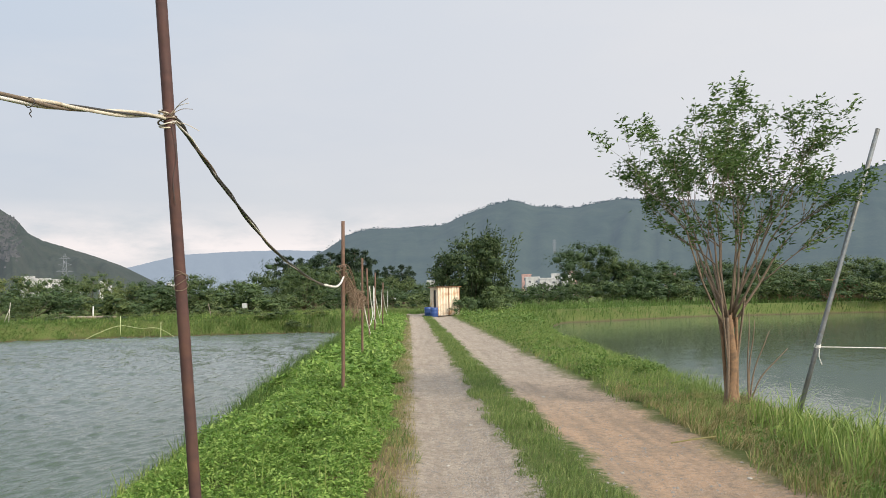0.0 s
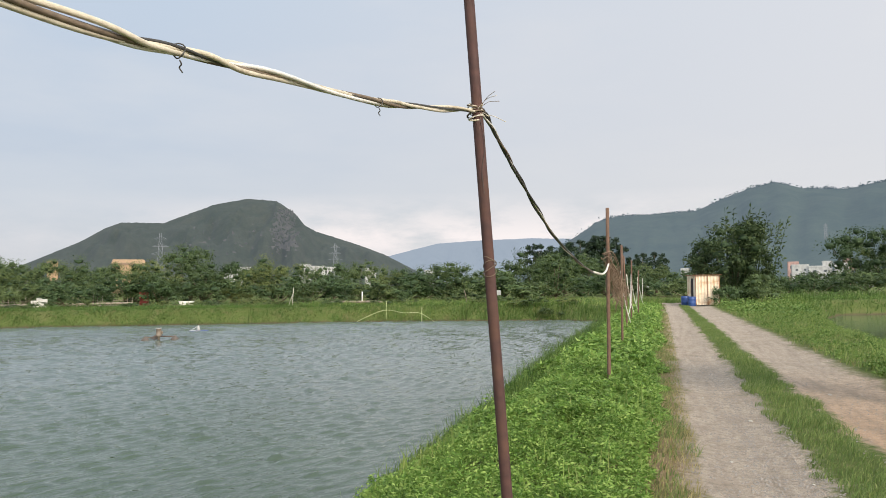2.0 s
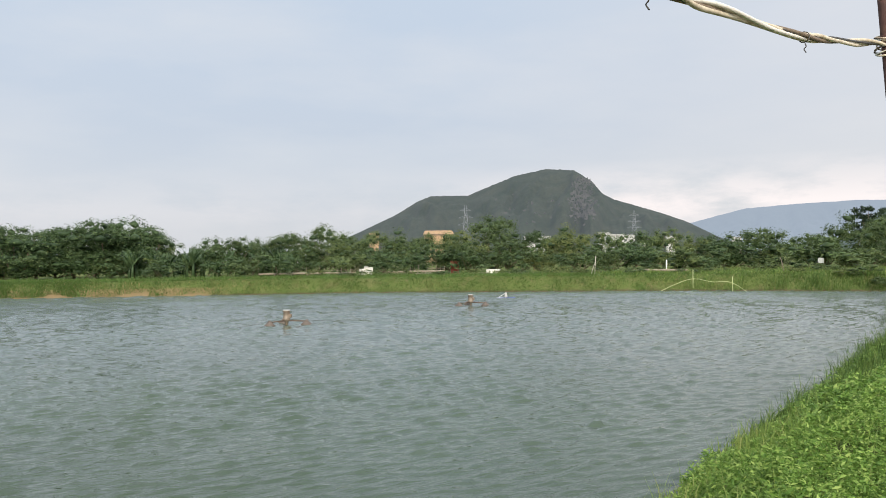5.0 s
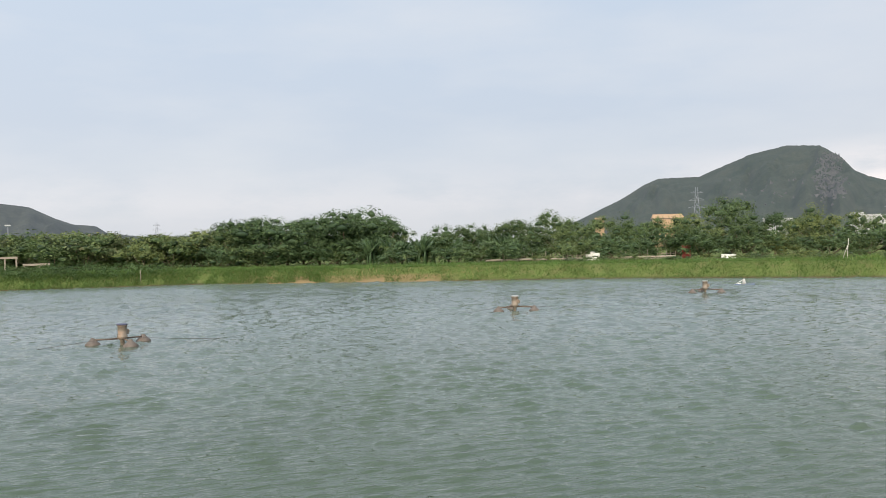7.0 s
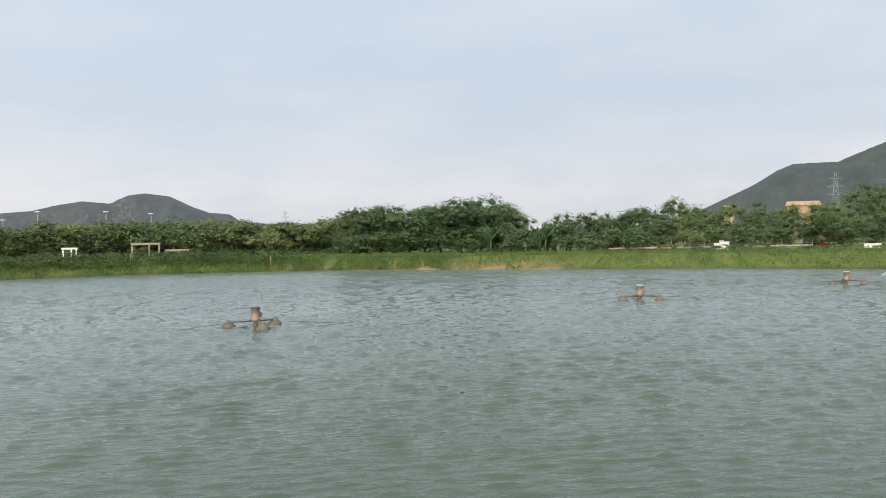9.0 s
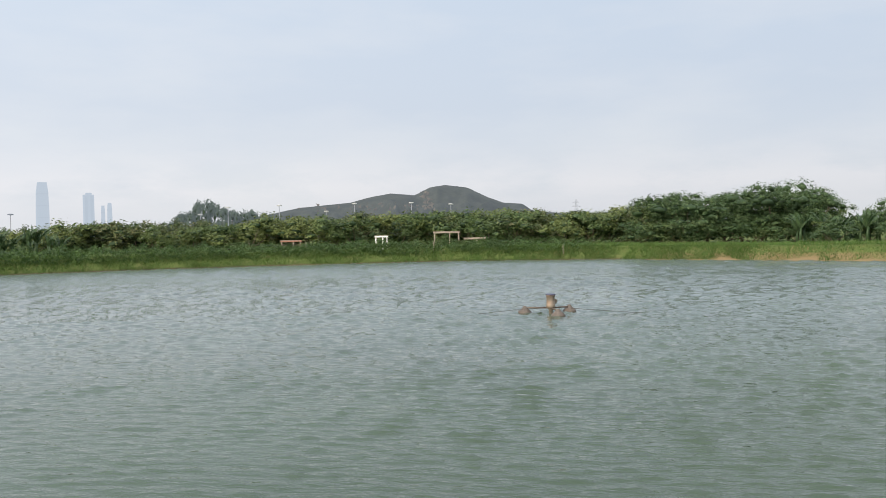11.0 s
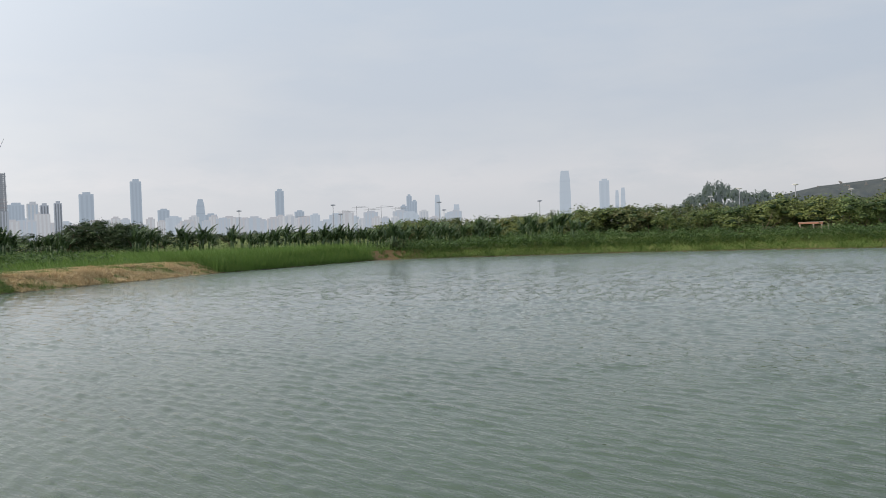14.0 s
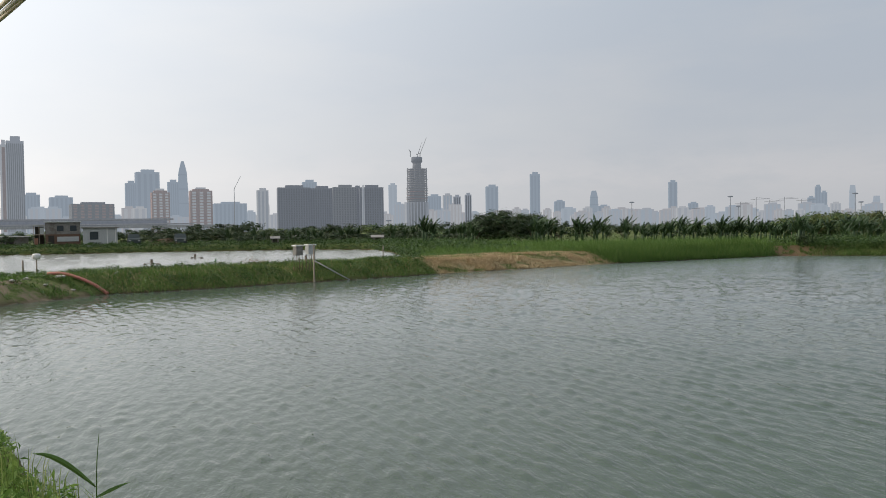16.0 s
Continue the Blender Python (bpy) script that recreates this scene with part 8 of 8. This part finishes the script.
jib_crane(ob, (-w * 0.16, 0, up(5.0)), 6, (-14, 0, 34))
jib_crane(ob, (-w * 0.05, 0, up(5.0)), 4, (-9, 0, 26))
jib_crane(ob, (w * 0.3, 0, up(5.0)), 10, (3, 0, 6))
for hd, el, d in ((120.62, 1.78, 2000), (118.92, 1.76, 2000), (117.9, 1.62, 2000), (119.8, 1.6, 2000), (155.9, 2.9, 1700), (125.0, 1.2, 2000), (121.6, 1.5, 2000)):
    a = radians(hd)
    h = d * math.tan(radians(el))
    ob = thing("tower_crane", "pale tower crane over a distant building site", "crane", pose(-math.sin(a) * d, math.cos(a) * d, 0, 0, 0, hd - 180), "distant cranes")
    bm = bmesh.new()
    tube(bm, (0, 0, 0), (0, 0, h), 0.9, 0.9, 4)
    part("mast", bm, D_STEEL, ob)
    bm = bmesh.new()
    if hd > 150:
        tube(bm, (0, 0, h), (-13, 0, h + 26), 0.8, 0.4, 4)
    else:
        tube(bm, (12, 0, h * 0.93), (-30, 0, h * 0.95), 0.7, 0.5, 4)
        tube(bm, (0, 0, h), (-26, 0, h * 0.95), 0.3, 0.3, 3)
    part("jib", bm, D_STEEL, ob)

# elevated railway and station roof
ob = thing("viaduct", "long pale elevated railway with a station roof", "viaduct", Matrix.Identity(4))


def arc_slab(bm, h0, h1, far, z0, z1, deep, n=8):
    for i in range(n):
        pts = []
        for hd in (h0 + (h1 - h0) * i / n, h0 + (h1 - h0) * (i + 1) / n):
            for d in (far, far + deep):
                pts.append((-math.sin(radians(hd)) * d, math.cos(radians(hd)) * d))
        lo = [bm.verts.new((*p, z0)) for p in (pts[0], pts[2], pts[3], pts[1])]
        hi = [bm.verts.new((*p, z1)) for p in (pts[0], pts[2], pts[3], pts[1])]
        bm.faces.new(lo[::-1])
        bm.faces.new(hi)
        for k in range(4):
            bm.faces.new((lo[k], lo[(k + 1) % 4], hi[(k + 1) % 4], hi[k]))


# a grey wall band stands in for the dark shade under the station roof
for nm, h0, h1, e0, e1, d in (("roof", 159.8, 174, 0.80, 0.90, 520), ("deck", 155.8, 176, 0.28, 0.46, 500), ("parapet", 158.5, 176, 0.50, 0.58, 505), ("shade_wall", 160.2, 176, 0.47, 0.78, 516)):
    bm = bmesh.new()
    arc_slab(bm, h0, h1, d, 1.6 + d * math.tan(radians(e0)), 1.6 + d * math.tan(radians(e1)), 12)
    part(nm, bm, D_SLAB if nm == "shade_wall" else D_DECK, ob)
for i in range(15):
    hd = 156.5 + i * 1.25
    for d, z in ((506, 1.6 + 500 * math.tan(radians(0.28))),):
        bm = bmesh.new()
        c = (-math.sin(radians(hd)) * d, math.cos(radians(hd)) * d)
        box(bm, (c[0] - 1.2, c[1] - 1.2, -0.3), (c[0] + 1.2, c[1] + 1.2, z))
        part("pier", bm, D_GREY, ob)
    if hd > 160:
        bm = bmesh.new()
        c = (-math.sin(radians(hd)) * 524, math.cos(radians(hd)) * 524)
        box(bm, (c[0] - 0.4, c[1] - 0.4, -0.3), (c[0] + 0.4, c[1] + 0.4, 1.6 + 520 * math.tan(radians(0.80))))
        part("column", bm, D_STEEL, ob)


# ---------------------------------------------------------------- pylons, mast lamps, far houses
def pylon(hd, top, far, base_z, label):
    a = radians(hd)
    h = 1.6 + far * math.tan(radians(top)) - base_z
    ob = thing("pylon", label, "pylon", pose(-math.sin(a) * far, math.cos(a) * far, base_z - 0.5, 0, 0, hd - 180), "power pylons")
    w = h * 0.11
    q = max(0.16, far * 0.00022)
    for sx in (-1, 1):
        for sy in (-1, 1):
            bm = bmesh.new()
            pipe_run(bm, [(sx * w, sy * w, 0), (sx * w * 0.38, sy * w * 0.38, h * 0.6), (sx * w * 0.12, sy * w * 0.12, h)], q, 4)
            part("leg", bm, D_STEEL, ob)
    for i in range(7):
        z0, z1 = h * i / 8, h * (i + 1) / 8
        k0 = np.interp(z0 / h, [0, 0.6, 1], [1, 0.38, 0.12]) * w
        k1 = np.interp(z1 / h, [0, 0.6, 1], [1, 0.38, 0.12]) * w
        bm = bmesh.new()
        for s in (-1, 1):
            tube(bm, (-k0, s * k0, z0), (k1, s * k1, z1), q * 0.6, q * 0.6, 3)
            tube(bm, (k0, s * k0, z0), (-k1, s * k1, z1), q * 0.6, q * 0.6, 3)
        part("brace", bm, D_STEEL, ob)
    for z, ln in ((0.64, 0.15), (0.77, 0.13), (0.90, 0.10)):
        bm = bmesh.new()
        tube(bm, (-h * ln, 0, h * z), (h * ln, 0, h * z), q * 0.9, q * 0.9, 4)
        tube(bm, (-h * ln, 0, h * z), (0, 0, h * (z + 0.05)), q * 0.6, q * 0.6, 3)
        tube(bm, (h * ln, 0, h * z), (0, 0, h * (z + 0.05)), q * 0.6, q * 0.6, 3)
        part("cross_arm", bm, D_STEEL, ob)


pylon(34.1, 3.74, 700, 0, "pale steel lattice pylon before the hill")
pylon(22.5, 3.10, 850, 0, "pale steel lattice pylon before the hill")
pylon(-10.2, 3.78, 1000, 47, "pale steel lattice pylon on the mountainside")
pylon(20.8, 2.3, 1500, 0, "faint steel lattice pylon far off")
pylon(70.7, 2.2, 1500, 0, "faint steel lattice pylon far off")

for hd, el, d in ((82.2, 2.2, 290), (79.45, 2.05, 290), (91.3, 2.15, 290), (88.1, 1.7, 320), (86.16, 2.2, 285), (94.7, 2.05, 300), (96.5, 1.6, 320), (107.83, 1.72, 300),
                  (122.2, 1.85, 300), (114.83, 1.84, 300), (128.54, 1.6, 300), (121.7, 1.2, 330), (145.3, 0.6, 260), (114.5, 1.3, 330)):
    a = radians(hd)
    h = 1.6 + d * math.tan(radians(el))
    ob = thing("mast_lamp", "tall grey lamp mast with a flat round head", "street lamp", pose(-math.sin(a) * d, math.cos(a) * d, 0, 0, 0, hd), "lamp masts beyond the scrub")
    bm = bmesh.new()
    tube(bm, (0, 0, 0), (0, 0, h), 0.16, 0.11, 8)
    part("mast", bm, D_STEEL, ob)
    bm = bmesh.new()
    pipe_run(bm, [(0, 0, h - 0.35), (0, 0, h - 0.2), (0, 0, h), (0, 0, h + 0.15)], [0.45, 0.95, 0.95, 0.4], 12)
    part("lamp_head", bm, D_SLAB if hd > 100 else D_HOUSE, ob)


def far_house(hd, top, wide, low, far, walls, label, roof=None, storeys=2):
    a = radians(hd)
    w = far * radians(wide)
    h = 1.6 + far * math.tan(radians(top))
    ob = thing("house", label, "house", pose(-math.sin(a) * far, math.cos(a) * far, 0, 0, 0, hd - 180 + 5), "village houses")
    d = w * 0.7
    bm = bmesh.new()
    box(bm, (-w / 2, -d / 2, -0.3), (w / 2, d / 2, h))
    part("wall", bm, walls, ob)
    bm = bmesh.new()
    if roof:
        vs = [bm.verts.new(p) for p in ((-w * 0.55, -d * 0.6, h + 0.01), (w * 0.55, -d * 0.6, h + 0.01), (w * 0.55, d * 0.6, h + 0.01), (-w * 0.55, d * 0.6, h + 0.01), (-w * 0.5, 0, h + d * 0.22), (w * 0.5, 0, h + d * 0.22))]
        for q in ((0, 1, 5, 4), (2, 3, 4, 5), (0, 4, 3), (1, 2, 5), (3, 2, 1, 0)):
            bm.faces.new([vs[i] for i in q])
    else:
        box(bm, (-w * 0.53, -d * 0.55, h + 0.01), (w * 0.53, d * 0.55, h + 0.5), 0.05)
    part("roof", bm, roof or walls, ob)
    n = max(2, int(w / 3.2))
    for s in range(storeys):
        for i in range(n):
            x0 = -w / 2 + w * (i + 0.28) / n
            z0 = h * (1 - (s + 1) * 0.3) + h * 0.07
            bm = bmesh.new()
            box(bm, (x0, d / 2 + 0.01, z0), (x0 + w * 0.3 / n, d / 2 + 0.12, z0 + h * 0.10))
            part("window", bm, D_HOUSE_DARK, ob)
    return ob


far_house(36.1, 1.66, 1.9, 0, 300, D_ROOF, "long factory with a tan-orange wall and roof", D_ROOF, 0)
far_house(40.6, 1.75, 0.6, 0, 310, D_ROOF, "tan building behind the trees", D_ROOF, 0)
for hd, el, wd in ((29.7, 1.6, 0.6), (28.8, 1.55, 0.8), (24.6, 1.75, 0.6), (23.9, 1.62, 0.9), (23.0, 1.55, 0.7), (20.1, 1.5, 0.6), (21.9, 1.35, 0.5), (16.0, 1.35, 0.5), (45.8, 1.4, 0.5)):
    far_house(hd, el - 0.22 - 0.08 * (hd < 23), wd * 1.25, 0, 330, D_HOUSE, "white flat-roofed village house among trees")
for hd, el, wd, mt in ((-8.2, 1.42, 0.8, D_HOUSE_PINK), (-8.6, 1.22, 1.2, D_HOUSE), (-9.7, 1.12, 1.5, D_HOUSE), (-10.2, 1.42, 0.7, D_HOUSE), (-11.0, 1.28, 1.0, D_HOUSE), (-11.4, 1.56, 0.7, D_HOUSE_PINK), (-12.7, 1.2, 0.9, D_HOUSE), (-15.1, 1.2, 0.9, D_HOUSE),
                       (-17.9, 1.3, 0.9, D_HOUSE_PINK), (-21.5, 1.05, 0.9, D_HOUSE), (-1.5, 1.1, 0.7, D_HOUSE), (-3.0, 0.95, 0.8, D_HOUSE), (1.0, 0.7, 0.9, D_HOUSE)):
    far_house(hd, el - 0.15, wd * 0.8, 0, 300 + 12 * (mt is D_HOUSE_PINK), mt, "white flat-roofed village house among trees" if mt is D_HOUSE else "pink village house among trees")

# rusty sheds by the far shore of the pond beyond the tree
x, y = 50.5, 101.0
block_house("boathouse", "long rust-brown open shed on the far shore", "shed", pose(x, y, g(x, y), 0, 0, -27), [
    ("roof", (-6, -2, 2.5), (6, 2, 2.7), M_TIN_EDGE, 0.03), ("wall", (-5.8, 1.6, 0), (5.8, 1.8, 2.4), M_TIMBER_RED, 0.02), ("post", (-5.8, -1.9, 0), (-5.6, -1.7, 2.5), M_TIMBER, 0),
    ("post", (-2, -1.9, 0), (-1.8, -1.7, 2.5), M_TIMBER, 0), ("post", (2, -1.9, 0), (2.2, -1.7, 2.5), M_TIMBER, 0), ("post", (5.6, -1.9, 0), (5.8, -1.7, 2.5), M_TIMBER, 0),
    ("board", (-5.8, -1.95, 0.4), (5.8, -1.88, 1.1), M_TIMBER_RED, 0.01)])

# wooded knoll beyond the scrub
KNOLL = tree_meshes(210, 6.0, 3.2, 1800, 0.5, D_KNOLL, 0.1, 24)
r = np.random.RandomState(3)
for hd, el in ((98.4, 1.25), (97.8, 1.6), (97.2, 2.1), (96.6, 2.55), (96.1, 2.65), (95.6, 2.45), (95.0, 2.25), (94.4, 2.1), (93.8, 1.9), (93.2, 1.85), (92.4, 1.65), (91.6, 1.5), (90.6, 1.4)):
    d = 420 + r.uniform(-15, 15)
    x, y = at_heading(hd, d)
    top = 1.6 + d * math.tan(radians(el))
    plant_tree(KNOLL, "dark tree on a distant wooded knoll", "tree", pose(x, y, 0, 0, 0, r.uniform(0, 360)) @ Matrix.Diagonal((1.3, 1.3, top / 6.0 * r.uniform(0.96, 1.12), 1)), "trees on the knoll")

# reed stalks on the near bank
ob = thing("reed", "tall thin reed stalk with one broad drooping leaf", "reed", pose(-2.52, -6.30, g(-2.52, -6.30)))
h0 = g(-2.52, -6.30) + 0.40
bm = bmesh.new()
pipe_run(bm, smooth_run([(0, 0, -0.1), (-0.01, 0.0, 0.3 - h0), (-0.03, 0.01, 0.62 - h0)], 5), [0.006 - 0.0004 * k for k in range(11)], 5)
part("stalk", bm, M_REED, ob)
for side, ln, rise, wide in ((1, 0.42, 0.27, 0.024), (-1, 0.3, 0.05, 0.014)):
    bm = bmesh.new()
    rows = []
    for k in range(8):
        t = k / 7
        c = Vector((0.96 * ln * t * side * 0.9, -0.1 * t, 0.26 - h0 - 0.08 * (side < 0) + rise * math.sin(t * 1.5) * (1 if side > 0 else 0.6)))
        wd = wide * math.sin(math.pi * min(1, 0.12 + t * 0.86)) 
        rows.append([bm.verts.new(c + Vector((0, 0, wd))), bm.verts.new(c + Vector((0, 0.012, 0))), bm.verts.new(c - Vector((0, 0, wd)))])
    for p, q in zip(rows, rows[1:]):
        bm.faces.new((p[0], p[1], q[1], q[0]))
        bm.faces.new((p[1], p[2], q[2], q[1]))
    part("leaf", bm, M_REED, ob)
# bush pressing against the shed, small bushes at its side
plant_tree(BUSH[0], "leafy bush against the tin shed", "bush", pose(4.35, 62.6, 0.02, 0, 0, 40) @ Matrix.Scale(0.55, 4), name="bush")
plant_tree(BUSH[1], "leafy bush beside the lane", "bush", pose(7.2, 66.5, 0.0, 0, 0, 10) @ Matrix.Scale(0.8, 4), name="bush")
